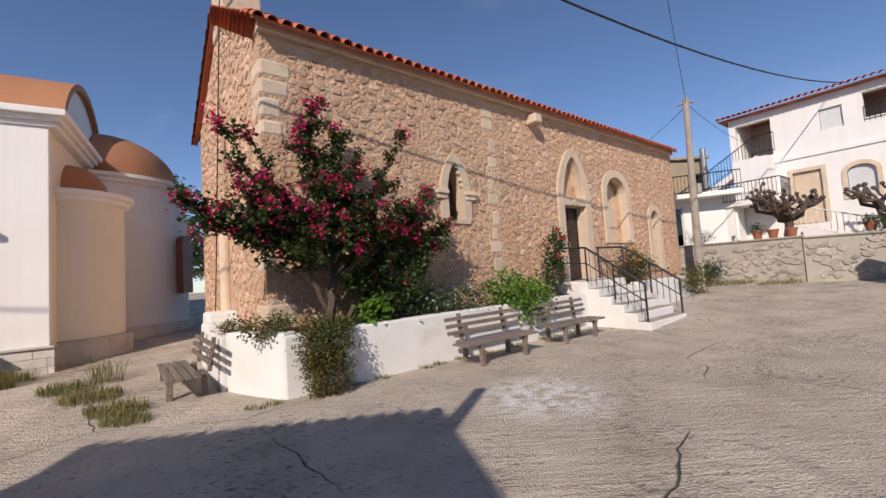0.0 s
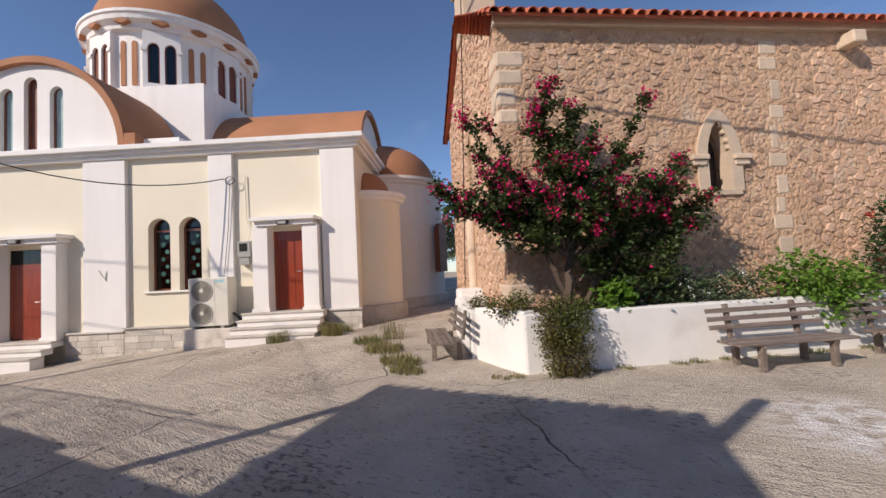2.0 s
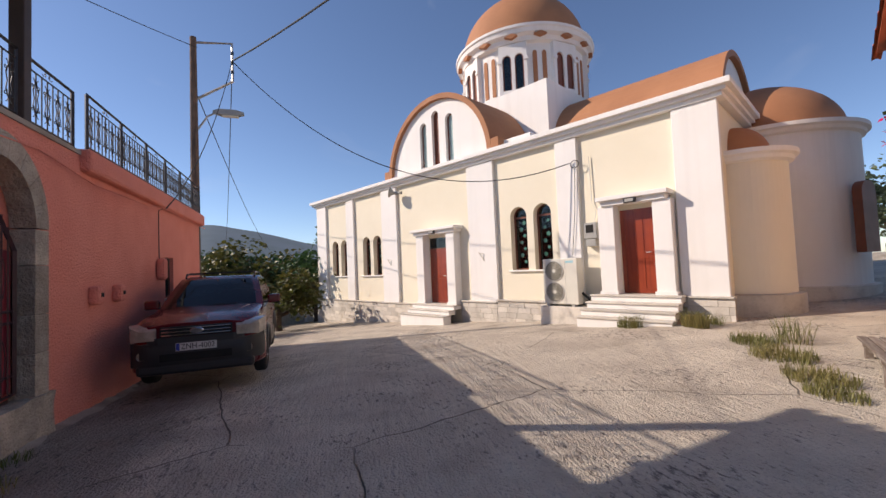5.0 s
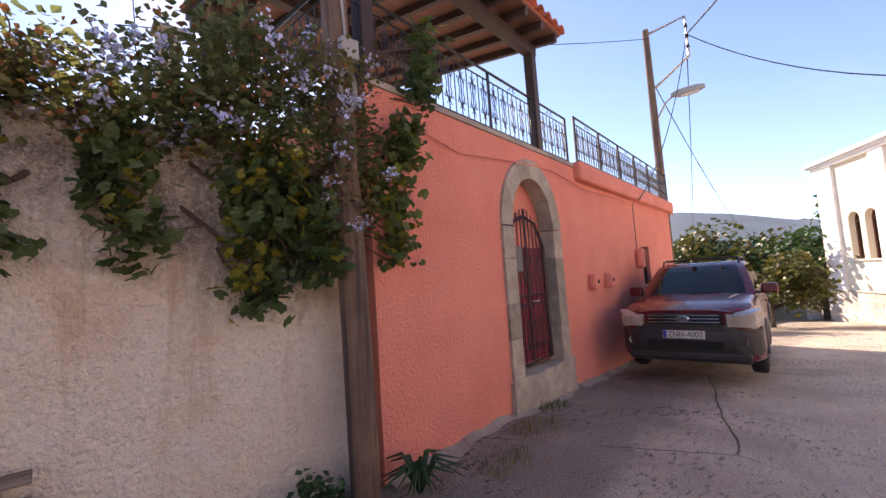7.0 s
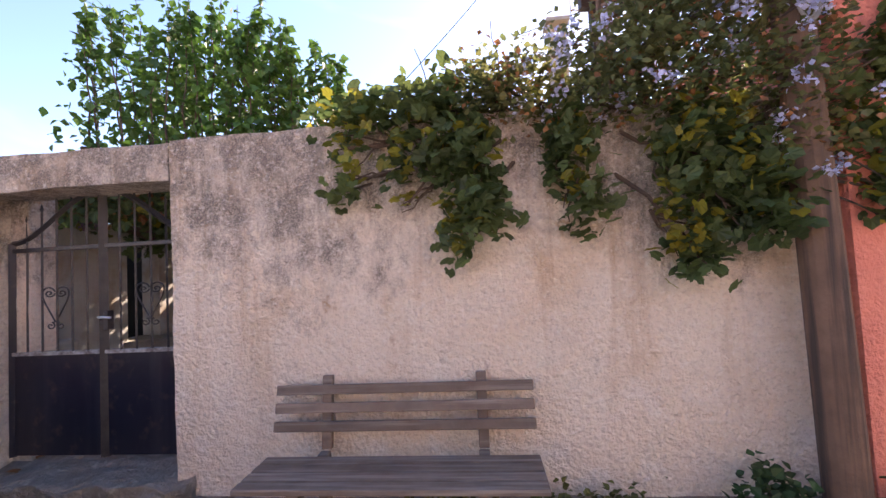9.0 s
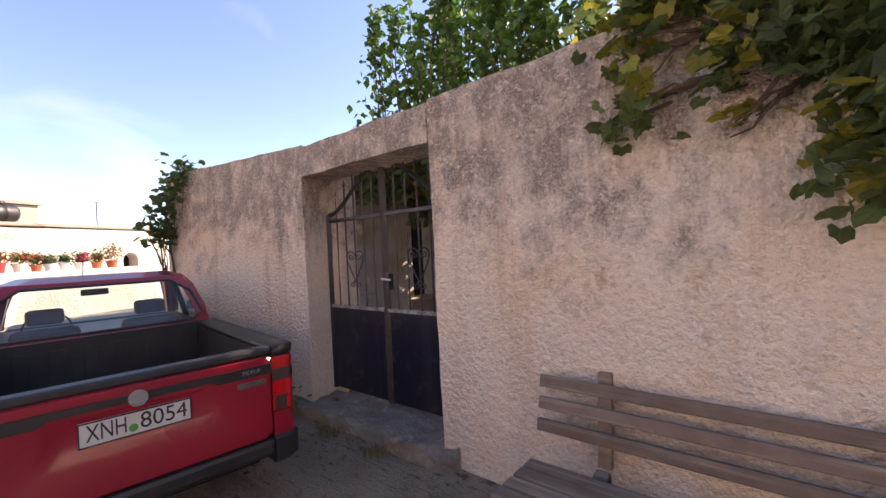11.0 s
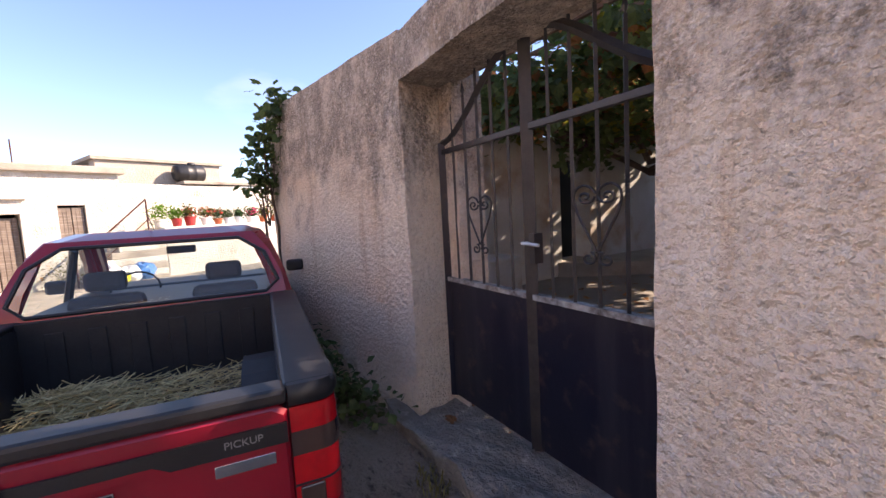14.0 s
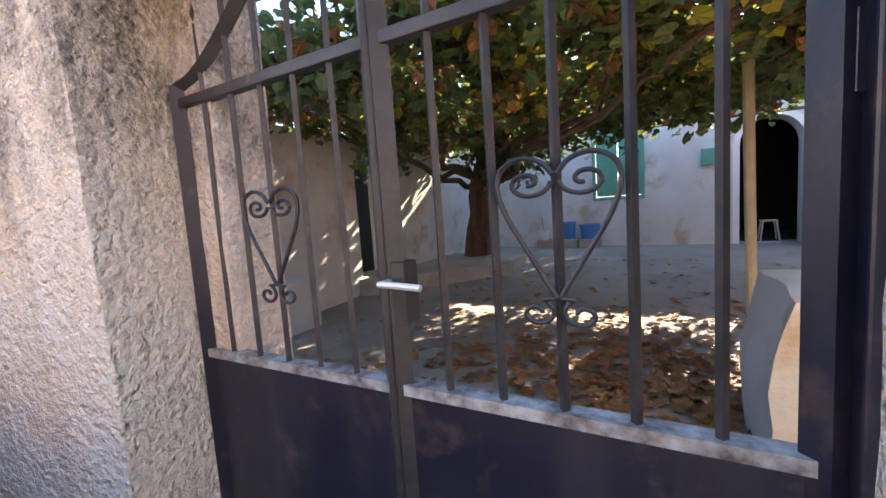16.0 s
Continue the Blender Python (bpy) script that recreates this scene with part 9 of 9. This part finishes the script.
for x, y, r, n, h in ((-8.5, 6.0, 0.35, 420, 0.26), (-7.45, 6.7, 0.3, 420, 0.34), (-5.9, 6.3, 0.4, 420, 0.16), (-5.2, 5.9, 0.45, 520, 0.16), (-4.4, 5.4, 0.4, 520, 0.15), (-4.0, 5.05, 0.3, 320, 0.12), (-7.6, 7.2, 0.3, 200, 0.2), (-5.6, 6.7, 0.25, 100, 0.45)):
    tuft(x, y, r, n, h)
for k in range(14):
    p = ST @ Vector((-0.1 + 0.55 * k + nr.uniform(-0.2, 0.2), -0.08, 0))
    tuft(p.x, p.y, 0.14, 60, 0.07, "dry weeds along the planter foot")
for x, y, r, n, h in ((-5.2, -3.05, 0.25, 90, 0.1), (-4.4, -2.75, 0.35, 120, 0.09), (-3.6, -2.5, 0.3, 90, 0.08), (2.4, -2.95, 0.12, 60, 0.08), (3.05, -2.98, 0.15, 70, 0.08), (5.2, -2.6, 0.3, 120, 0.15), (13.8, 3.4, 0.5, 200, 0.2), (10.8, 15.6, 1.0, 600, 0.22), (11.8, 14.4, 0.8, 400, 0.18), (12.9, 3.9, 0.6, 160, 0.18)):
    tuft(x, y, r, n, h)
shrub("wall_weed", pose(-2.1, -3.0, 0), [(-0.02, 0.08, 0.17, 0.13, 0.09, 0.13), (0.12, 0.08, 0.10, 0.13, 0.08, 0.08)], 200, 0.075, M_leaf_dark, "dark leafy weed at the wall foot", trunk=(0, 0.05, 0), clump=0.06)
shrub("wall_weed", pose(-1.0, -3.0, 0), [(0.0, 0.06, 0.07, 0.5, 0.08, 0.07), (0.9, 0.06, 0.06, 0.4, 0.08, 0.06)], 500, 0.05, M_leaf_hedge, "low weeds along the wall foot", trunk=(0, 0.05, 0), clump=0.05)
lily = thing("strap_leaf_plant", pose(-2.82, -2.72, 0), "strappy dark green plant at the pole foot", "plant")
bm = B()
for k in range(26):
    a, L = TAU * k / 26 + nr.uniform(-0.1, 0.1), nr.uniform(0.28, 0.5)
    tube(bm, [(0, 0, 0), (L * 0.3 * math.cos(a), L * 0.3 * math.sin(a), L * 0.55), (L * 0.8 * math.cos(a), L * 0.8 * math.sin(a), L * 0.35)], [0.014, 0.016, 0.003], 4)
part("blades", bm, M_leaf_dark, lily)

# vine and plumbago hanging over the yard wall
VT = [(0.42, 0.02, 2.70, 0.30, 0.14, 0.06), (0.46, 0.10, 2.45, 0.07, 0.05, 0.20), (0.50, 0.10, 2.15, 0.05, 0.04, 0.12), (-0.1, 0.05, 2.74, 0.35, 0.2, 0.12), (-0.02, 0.12, 2.40, 0.14, 0.07, 0.16), (-0.36, 0.13, 2.32, 0.20, 0.09, 0.36), (-0.46, 0.13, 2.0, 0.15, 0.08, 0.24), (-0.30, 0.13, 1.76, 0.10, 0.06, 0.12), (0.05, 0.10, 2.02, 0.07, 0.05, 0.05), (-1.05, 0.13, 2.35, 0.13, 0.08, 0.32), (-1.17, 0.14, 1.98, 0.18, 0.08, 0.22), (-1.85, 0.2, 2.2, 0.28, 0.15, 0.40), (-1.80, 0.18, 1.62, 0.13, 0.08, 0.20), (-2.18, 0.22, 1.95, 0.24, 0.13, 0.36), (-2.88, 0.22, 2.35, 0.17, 0.1, 0.55), (-2.90, 0.24, 1.9, 0.10, 0.08, 0.2), (-3.05, 0.26, 2.75, 0.13, 0.08, 0.3), (-3.3, 0.22, 3.45, 0.13, 0.1, 0.25), (-3.4, 0.2, 3.85, 0.1, 0.08, 0.2)]
vine = shrub("grapevine", pose(0, -3.18, 0), VT, 3000, 0.095, M_leaf_vine, "grapevine with large lobed leaves hanging over the yard wall", "vine", (-0.9, -0.3, 2.72), LOBED, clump=0.06, shell=0.35, spread=1.1)
leaf_sheet("yellow_leaves", clumps(VT, 520, 0.6, 0.07), 0.09, M_leaf_yellow, vine, LOBED, 1.1, label="yellowing leaves")
PB = [(-0.75, 0.0, 2.82, 0.55, 0.3, 0.26), (-1.6, 0.1, 3.0, 0.55, 0.4, 0.4), (-2.1, 0.15, 2.75, 0.5, 0.35, 0.5), (-2.35, 0.2, 3.1, 0.4, 0.3, 0.35), (-1.3, 0.15, 2.7, 0.6, 0.25, 0.3), (-0.5, 0.0, 2.8, 0.3, 0.25, 0.2), (-2.5, 0.25, 2.5, 0.35, 0.2, 0.5), (-1.75, 0.0, 3.35, 0.35, 0.3, 0.22)]
plum = shrub("plumbago", pose(0, -3.18, 0), PB, 7600, 0.055, M_leaf_plum, "plumbago shrub with pale blue flower heads over the wall", "shrub", (-1.7, -0.3, 2.4), clump=0.08, shell=0.3)
hd = clumps([(x, y + 0.08, z, a, b, c) for x, y, z, a, b, c in PB], 64, 0.98, 0.02, 1)
hd = hd[hd[:, 1] > 0.0]
leaf_sheet("blossom", (hd[:, None] + nr.normal(0, 0.03, (len(hd), 24, 3))).reshape(-1, 3), 0.035, M_blue_flower, plum, OVAL, 1.3, label="pale blue flower heads")
leaf_sheet("dry_leaves", clumps(PB, 1100, 0.5, 0.08), 0.05, M_leaf_brown, plum, OVAL, 1.1, label="dry brown leaves")
shoots = B()
for k in range(5):
    twig(shoots, (-0.2 - 0.5 * k, 0, 2.7), (-0.05 - 0.55 * k, 0.05, 3.15 + 0.15 * (k % 3)), 0.006, 0.003, 0.05, 5, k)
part("shoot", shoots, M_bark, vine)
# climber at the end of the left wall
shrub("wall_end_climber", LW @ pose(2.32, 0.0, 0), [(0.02, 0.1, 2.2, 0.17, 0.13, 0.3), (0.08, 0.15, 1.9, 0.13, 0.12, 0.16), (-0.25, 0.0, 2.62, 0.14, 0.12, 0.1)], 460, 0.085, M_leaf_vine, "green climber on the end of the yard wall", "vine", (0.1, -0.1, 0.1), LOBED, clump=0.08, spread=1.1)
shrub("wall_foot_weeds", LW @ pose(1.35, 0.15, 0), [(0.0, 0.1, 0.22, 0.9, 0.16, 0.25), (0.9, 0.1, 0.4, 0.5, 0.2, 0.4), (-0.8, 0.05, 0.12, 0.5, 0.12, 0.12)], 1700, 0.07, M_leaf_vine, "green weeds along the foot of the yard wall", "weeds", (0, 0.0, 0.0), clump=0.08)


# upright shoots of the pollarded mulberry behind the wall
M_leaf_mul = leaf_mat("mulberry_leaf", (0.06, 0.14, 0.025), (0.09, 0.18, 0.035), 0.35)


def mulberry(m, reach, label):
    """A low trunk, level boughs along the wall, and a thicket of upright shoots."""
    t_ = thing("mulberry_tree", m, label, "tree")
    r = random.Random(5)
    bm = B()
    twig(bm, (0, 0, 0), (0.1, 0, 3.1), 0.2, 0.14, 0.1, 5, 1)
    part("trunk", bm, M_bark, t_)
    pts = []
    for i in range(4):
        y = -0.75 + 0.5 * i
        bm = B()
        bough = twig(bm, (0.1, 0, 2.9), (reach - 0.3 * (i % 2), y, 3.45), 0.10, 0.03, 0.15, 9, i + 5)
        part("bough", bm, M_bark, t_)
        for k in range(15):
            f = 0.14 + 0.86 * (k + r.uniform(0, 1)) / 15
            p = bough[int(f * 8.99)].lerp(bough[int(f * 8.99) + 1], (f * 8.99) % 1)
            top = 4.35 + 1.25 * sm(f * 2.2 - 0.2) + r.uniform(-0.45, 0.4)
            bm = B()
            path = twig(bm, p, (p.x + r.uniform(-0.2, 0.2), p.y + r.uniform(-0.2, 0.2), top), 0.016, 0.004, 0.08, 8, i * 20 + k)
            part("limb", bm, M_bark, t_)
            for j in range(105):
                q = nr.uniform(0.0, 1.02)
                c = path[min(7, int(q * 8))].lerp(path[min(8, int(q * 8) + 1)], (q * 8) % 1)
                w = 0.20 * (1.12 - min(1, q))
                pts.append((c.x + nr.normal(0, w), c.y + nr.normal(0, w), c.z + nr.normal(0, 0.05)))
    leaf_sheet("crown", pts, 0.135, M_leaf_mul, t_, OVAL, 0.9, 0.5)
    return t_


mulberry(pose(0.85, -6.3, 0.1), 4.6, "pollarded mulberry tree with upright leafy shoots")

# vine pergola roof over the courtyard
pv = thing("vine_pergola", pose(0, 0, 0), "grapevine canopy trained over the courtyard", "vine")
for k in range(5):
    part("wire", tube(B(), [(0.6 + 1.4 * k, -4.0, 2.85), (0.6 + 1.4 * k, -12.9, 3.05)], 0.02, 5), M_rust, pv)
for k in range(6):
    part("cross_pole", tube(B(), [(-0.8, -4.6 - 1.5 * k, 2.8), (6.8, -4.4 - 1.5 * k, 2.9)], 0.03, 6), M_wood_pole, pv)
VPL = [(1.0 + 1.35 * i, -5.7 - 1.15 * j, 2.92, 0.85, 0.85, 0.22) for i in range(5) for j in range(5)]
leaf_sheet("leaves", clumps(VPL, 15000, 0.1, 0.16, 6), 0.13, M_leaf_vine, pv, LOBED, 0.8, 0.2)
leaf_sheet("yellow_leaves", clumps(VPL, 2600, 0.1, 0.16, 6), 0.13, M_leaf_yellow, pv, LOBED, 0.8, 0.2)
hang = [(0.8 + 1.1 * k, -7.0 - 1.1 * (k % 4), 2.5, 0.5, 0.4, 0.22) for k in range(6)] + [(4.8, -9.8, 2.4, 0.7, 0.6, 0.55), (2.5, -4.5, 2.75, 0.7, 0.25, 0.2), (4.6, -5.0, 2.7, 0.6, 0.3, 0.2)]
leaf_sheet("leaves", clumps(hang, 1700, 0.2, 0.12, 6), 0.13, M_leaf_vine, pv, LOBED, 1.0, 0.3)
leaf_sheet("dry_leaves", clumps(VPL, 5200, 0.1, 0.14, 6), 0.12, M_leaf_brown, pv, LOBED, 1.0, 0.2)
for k in range(9):
    bm = B()
    twig(bm, (5.6, -10.6, 1.9), (0.8 + 0.7 * k, -5.0 - 0.85 * (k % 6), 2.85), 0.07, 0.02, 0.35, 9, k + 40)
    part("limb", bm, M_bark, pv)
bm = B()
twig(bm, (5.75, -10.6, 0.4), (5.35, -10.3, 2.7), 0.30, 0.2, 0.12, 7, 60)
part("trunk", bm, mat("red_brown_vine_bark", (0.17, 0.085, 0.055), (0.10, 0.05, 0.035), rough=0.95, scale=8, fine=30, bump=1.0, dist=0.03, streak=((0.05, 0.03, 0.02), (10, 10, 0.8))), pv, "thick reddish-brown trunk")
M_grape = mat("dark_grape", (0.08, 0.015, 0.03), rough=0.4, bump=0)
for k in range(14):
    c = clumps(hang, 6, 0.6, 0.0, 1)[0]
    bm = B()
    for j in range(16):
        bmesh.ops.create_icosphere(bm, subdivisions=1, radius=0.014, matrix=Matrix.Translation((c[0] + nr.normal(0, 0.025), c[1] + nr.normal(0, 0.025), 2.45 - 0.012 * j)))
    part("grape_bunch", bm, M_grape, pv, "dark red grape bunch")
# fallen leaves
q = np.column_stack([nr.normal(2.2, 0.95, 1700), nr.normal(-5.7, 0.85, 1700), np.zeros(1700)])
q = np.vstack([q, np.column_stack([nr.uniform(-0.5, 6, 500), nr.uniform(-11, -4.2, 500), np.zeros(500)])])
q[:, 2] = [court_z(y) + 0.02 for y in q[:, 1]]
fl = leaf_sheet("fallen_leaves", q, 0.09, M_leaf_brown, None, LOBED, 0.35)
tagged(fl, "dry brown vine leaves fallen on the courtyard floor", "leaves", kind="stuff")

# flower pots on the terrace shelf
pots = [(3.95, 0.17, 0.24, (0.62, 0.60, 0.55), M_leaf_bright, None, 0.32), (4.45, 0.16, 0.26, (0.40, 0.03, 0.03), M_leaf_bright, None, 0.22), (4.85, 0.18, 0.30, (0.40, 0.03, 0.03), M_leaf_hedge, M_red_flower, 0.22), (5.35, 0.17, 0.25, (0.70, 0.70, 0.68), M_leaf_hedge, M_red_flower, 0.24), (5.75, 0.14, 0.2, (0.45, 0.10, 0.04), M_leaf_dark, M_red_flower, 0.2), (6.1, 0.15, 0.22, (0.62, 0.72, 0.78), M_leaf_grey, None, 0.15), (6.5, 0.15, 0.24, (0.68, 0.72, 0.74), M_leaf_dark, None, 0.15), (6.95, 0.17, 0.22, (0.70, 0.70, 0.68), M_leaf_dark, M_flower_boug, 0.22), (7.45, 0.16, 0.26, (0.55, 0.12, 0.04), M_leaf_hedge, None, 0.18), (7.95, 0.17, 0.24, (0.45, 0.10, 0.04), M_leaf_hedge, M_red_flower, 0.36)]
names = {0.62: "white", 0.40: "dark red", 0.70: "white", 0.45: "terracotta", 0.68: "pale", 0.55: "orange"}
for x, r, h, c, lm, fm, crown_r in pots:
    pt = thing("flower_pot", VH @ pose(x, -0.55, 1.5), f"{names[c[0]]} flower pot with a leafy plant on the white terrace", "flower pot", "terrace flower pots")
    part("pot", lathe(B(), [(0, 0), (r * 0.72, 0), (r * 0.95, h - 0.04), (r * 1.04, h - 0.04), (r * 1.04, h), (r * 0.9, h), (r * 0.85, h - 0.05), (0, h - 0.05)], 16), mat("pot_paint", c, rough=0.6, bump=0.1), pt)
    leaf_sheet("foliage", clumps([(0, 0, h + crown_r * 0.7, crown_r, crown_r, crown_r * 0.8)], 330, 0.3, 0.06, 6), 0.075, lm, pt, OVAL, 1.0)
    if fm is not None:
        leaf_sheet("blossom", clumps([(0, 0, h + crown_r * 0.8, crown_r, crown_r, crown_r * 0.8)], 130, 0.9, 0.03, 6), 0.05, fm, pt, OVAL, 1.2)
shrub("stair_weed", VH, [(1.5, -0.7, 0.35, 0.35, 0.2, 0.4)], 500, 0.06, M_leaf_hedge, "straggly green plant at the stair foot", trunk=(1.5, -0.6, 0.0), flowers=(M_orange_flower, 6, 8, 0.04, 0.02))

# pots and pruned trees above the low wall
for k, (x, y) in enumerate(((11.9, 15.3), (12.2, 14.95), (12.55, 14.55), (14.4, 13.6), (14.8, 13.4), (15.3, 13.1))):
    pt = thing("flower_pot", pose(x, y, 2.1), "terracotta flower pot on the low rubble wall", "flower pot", "pots on the low wall")
    part("pot", lathe(B(), [(0, 0), (0.12, 0), (0.17, 0.26), (0.19, 0.26), (0.19, 0.32), (0.15, 0.32), (0.14, 0.26), (0, 0.26)], 14), mat("terracotta_pot", (0.36, 0.13, 0.07), rough=0.85, bump=0.2), pt)
    if k in (0, 3, 4, 5):
        leaf_sheet("foliage", clumps([(0, 0, 0.36, 0.26, 0.26, 0.18)], 240, 0.3, 0.06, 6), 0.07, M_leaf_dark, pt, OVAL, 1.0)


def pollard(m, h, arms, seed, label):
    r = random.Random(seed)
    t_ = thing("pollarded_tree", m, label, "tree")
    bm = B()
    twig(bm, (0, 0, -0.3), (0.05, 0, h), 0.16, 0.13, 0.08, 5, seed)
    part("trunk", bm, M_bark, t_, "dark gnarled trunk")
    for k in range(arms):
        a, L = TAU * k / arms + r.uniform(-0.3, 0.3), r.uniform(1.0, 1.7)
        e = Vector((L * math.cos(a), L * math.sin(a) * 0.7, h + r.uniform(0.5, 1.2)))
        bm = B()
        path = twig(bm, (0.04, 0, h - 0.1), e, 0.10, 0.06, 0.22, 7, seed + k)
        for j in range(5):
            p = path[3 + j % 4]
            d = Vector((r.uniform(-0.5, 0.5), r.uniform(-0.4, 0.4), r.uniform(0.25, 0.6)))
            twig(bm, p, p + d, 0.05, 0.04, 0.08, 4, seed + k * 5 + j)
            bmesh.ops.create_icosphere(bm, subdivisions=1, radius=0.085, matrix=Matrix.Translation(p + d))
        part("limb", bm, M_bark, t_)
    return t_


pollard(pose(12.95, 15.15, 1.6), 1.2, 7, 31, "leafless pollarded tree with knobbly dark limbs")
pollard(pose(16.0, 14.1, 1.6), 0.9, 6, 47, "small leafless pollarded tree with knobbly limbs")
shrub("round_shrub", pose(10.9, 17.1, 1.6), [(0, 0, 0.75, 0.45, 0.45, 0.32)], 900, 0.05, M_leaf_dark, "rounded dark green shrub behind the low wall", trunk=(0, 0, 0.2))
shrub("trailing_plant", pose(14.6, 13.2, 1.7), [(0, 0, 0.45, 0.5, 0.25, 0.3)], 700, 0.06, M_leaf_dark, "trailing green plant over the low wall", trunk=(0, 0, 0.4))

# ---- distance ----
def tree(x, y, z, h, r, seed, leafm, size=0.22, n=1500, label="bushy green tree in the distance"):
    rr = random.Random(seed)
    lobes = [(rr.uniform(-r, r) * 0.6, rr.uniform(-r, r) * 0.6, h * rr.uniform(0.45, 0.85), r * rr.uniform(0.4, 0.65), r * rr.uniform(0.4, 0.65), h * rr.uniform(0.14, 0.24)) for _ in range(7)]
    t_ = thing("tree", pose(x, y, z), label, "tree")
    bm = B()
    twig(bm, (0, 0, -0.5), (0, 0, h * 0.5), 0.18, 0.1, 0.1, 5, seed)
    part("trunk", bm, M_bark, t_)
    for i, l in enumerate(lobes):
        bm = B()
        twig(bm, (0, 0, h * 0.35), l[:3], 0.07, 0.02, 0.15, 5, seed + i)
        part("limb", bm, M_bark, t_)
    leaf_sheet("crown", clumps(lobes, n, 0.45, 0.2), size, leafm, t_, OVAL, 0.9)
    return t_


rf = random.Random(8)
for k in range(34):
    d = rf.uniform(24, 60)
    a = radians(rf.uniform(174, 204))
    x, y = d * math.cos(a), d * math.sin(a)
    tree(x, y, -1.3 - 0.012 * d, rf.uniform(3.8, 6.0), rf.uniform(1.6, 2.8), k + 100, M_leaf_dark if k % 3 else M_leaf_hedge, 0.3, 1100)
tree(-19.5, -3.0, -1.3, 2.9, 1.6, 301, M_leaf_hedge, 0.2, 1600, "bright green bush beside the road")
tree(-17.6, -4.6, -1.1, 2.4, 1.3, 302, M_leaf_dark, 0.2, 1300, "green bush beside the road")
for k, (x, y) in enumerate(((-13.2, 27), (-15.5, 30), (-17, 26), (-11.5, 31), (-19, 33))):
    tree(x, y, 1.0, 5.0, 2.3, k + 400, M_leaf_dark if k % 2 else M_leaf_grey, 0.25, 1700, "dark green tree behind the apse")
# low houses and a carport on the west road
fh = thing("far_house", pose(-80, -21, -3, 0, 0, 12), "pale flat-roofed house in the distance", "house")
part("wall", slab(B(), [(-7, 0), (7, 0), (7, 5.0), (-7, 5.0)], [rect(-4, -2.5, 2.2, 4.0), rect(0.5, 2, 2.2, 4.0)], 0, 0.4), M_concrete, fh).matrix_basis = pose(0, 0, 0, 0, 0, 90)
part("roof", box(B(), -8, 0.3, -7.2, 7.2, 5.0, 5.25), M_concrete, fh)
part("back", box(B(), -8, -0.4, -6.9, 6.9, 0, 4.99), M_concrete, fh)
part("solar_heater", box(B(), -2, -1.2, -2, -0.6, 5.25, 6.1), M_church_white, fh, "white rooftop water heater")
cp = thing("roadside_house", pose(-24.5, 2.0, -1.4, 0, 0, 0), "white roadside house with a sloping canopy", "house")
part("wall", box(B(), -4, 0, 0, 4, 0, 3.0), M_church_white, cp)
part("canopy", loft(B(), [[(0.0, 0, 3.0), (1.2, 0, 2.6), (1.2, 0, 2.75), (0.0, 0, 3.2)], [(0.0, 4, 3.0), (1.2, 4, 2.6), (1.2, 4, 2.75), (0.0, 4, 3.2)]]), M_church_white, cp)
part("window", box(B(), 0.0, 0.03, 1.0, 2.0, 1.1, 2.2), M_pane, cp)
gt = thing("white_gate", CH @ pose(-16.4, 0.9, 0), "white gate pillar and barred gate at the church corner", "gate")
part("pillar", box(B(), -0.7, -0.35, -0.15, 0.2, -1.5, 0.25), M_church_white, gt)
for k in range(5):
    part("bar", bars(B(), [(-0.3 + 0.06 * k, 0, -1.1), (-0.3 + 0.06 * k, 0, 0.15)], 0.02), M_church_white, gt)
part("rail", bars(B(), [(-0.35, 0, 0.15), (0.5, 0, 0.2)], 0.05), M_church_white, gt)
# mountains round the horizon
# Distance haze is put into the hill colour as a flat blue-grey.
M_hill = mat("haze_painted_hillside", (0.12, 0.16, 0.20), (0.09, 0.13, 0.15), rough=1, scale=0.004, fine=0.03, bump=0.0, speck=0.15)
hv, hf = [], []
n = 200
for i in range(n):
    a = radians(120 + 160 * i / (n - 1))
    for j, (d, f) in enumerate(((900, 0.0), (1250, 0.55), (1600, 1.0))):
        h = 95 + 60 * noise.noise((math.cos(a) * 2.4, math.sin(a) * 2.4, 5)) + 22 * noise.noise((a * 9, 0, 0)) + 110 * math.exp(-((math.degrees(a) - 196) / 7) ** 2)
        hv.append((d * math.cos(a), d * math.sin(a), -20 + h * f * sm((math.degrees(a) - 120) / 30)))
for i in range(n - 1):
    for j in range(2):
        o = i * 3 + j
        hf.append((o, o + 3, o + 4, o + 1))
tagged(raw("backdrop", hv, hf, M_hill, smooth=True), "mountain ridge on the horizon with blue haze painted into its colour", "mountains", kind="structure")
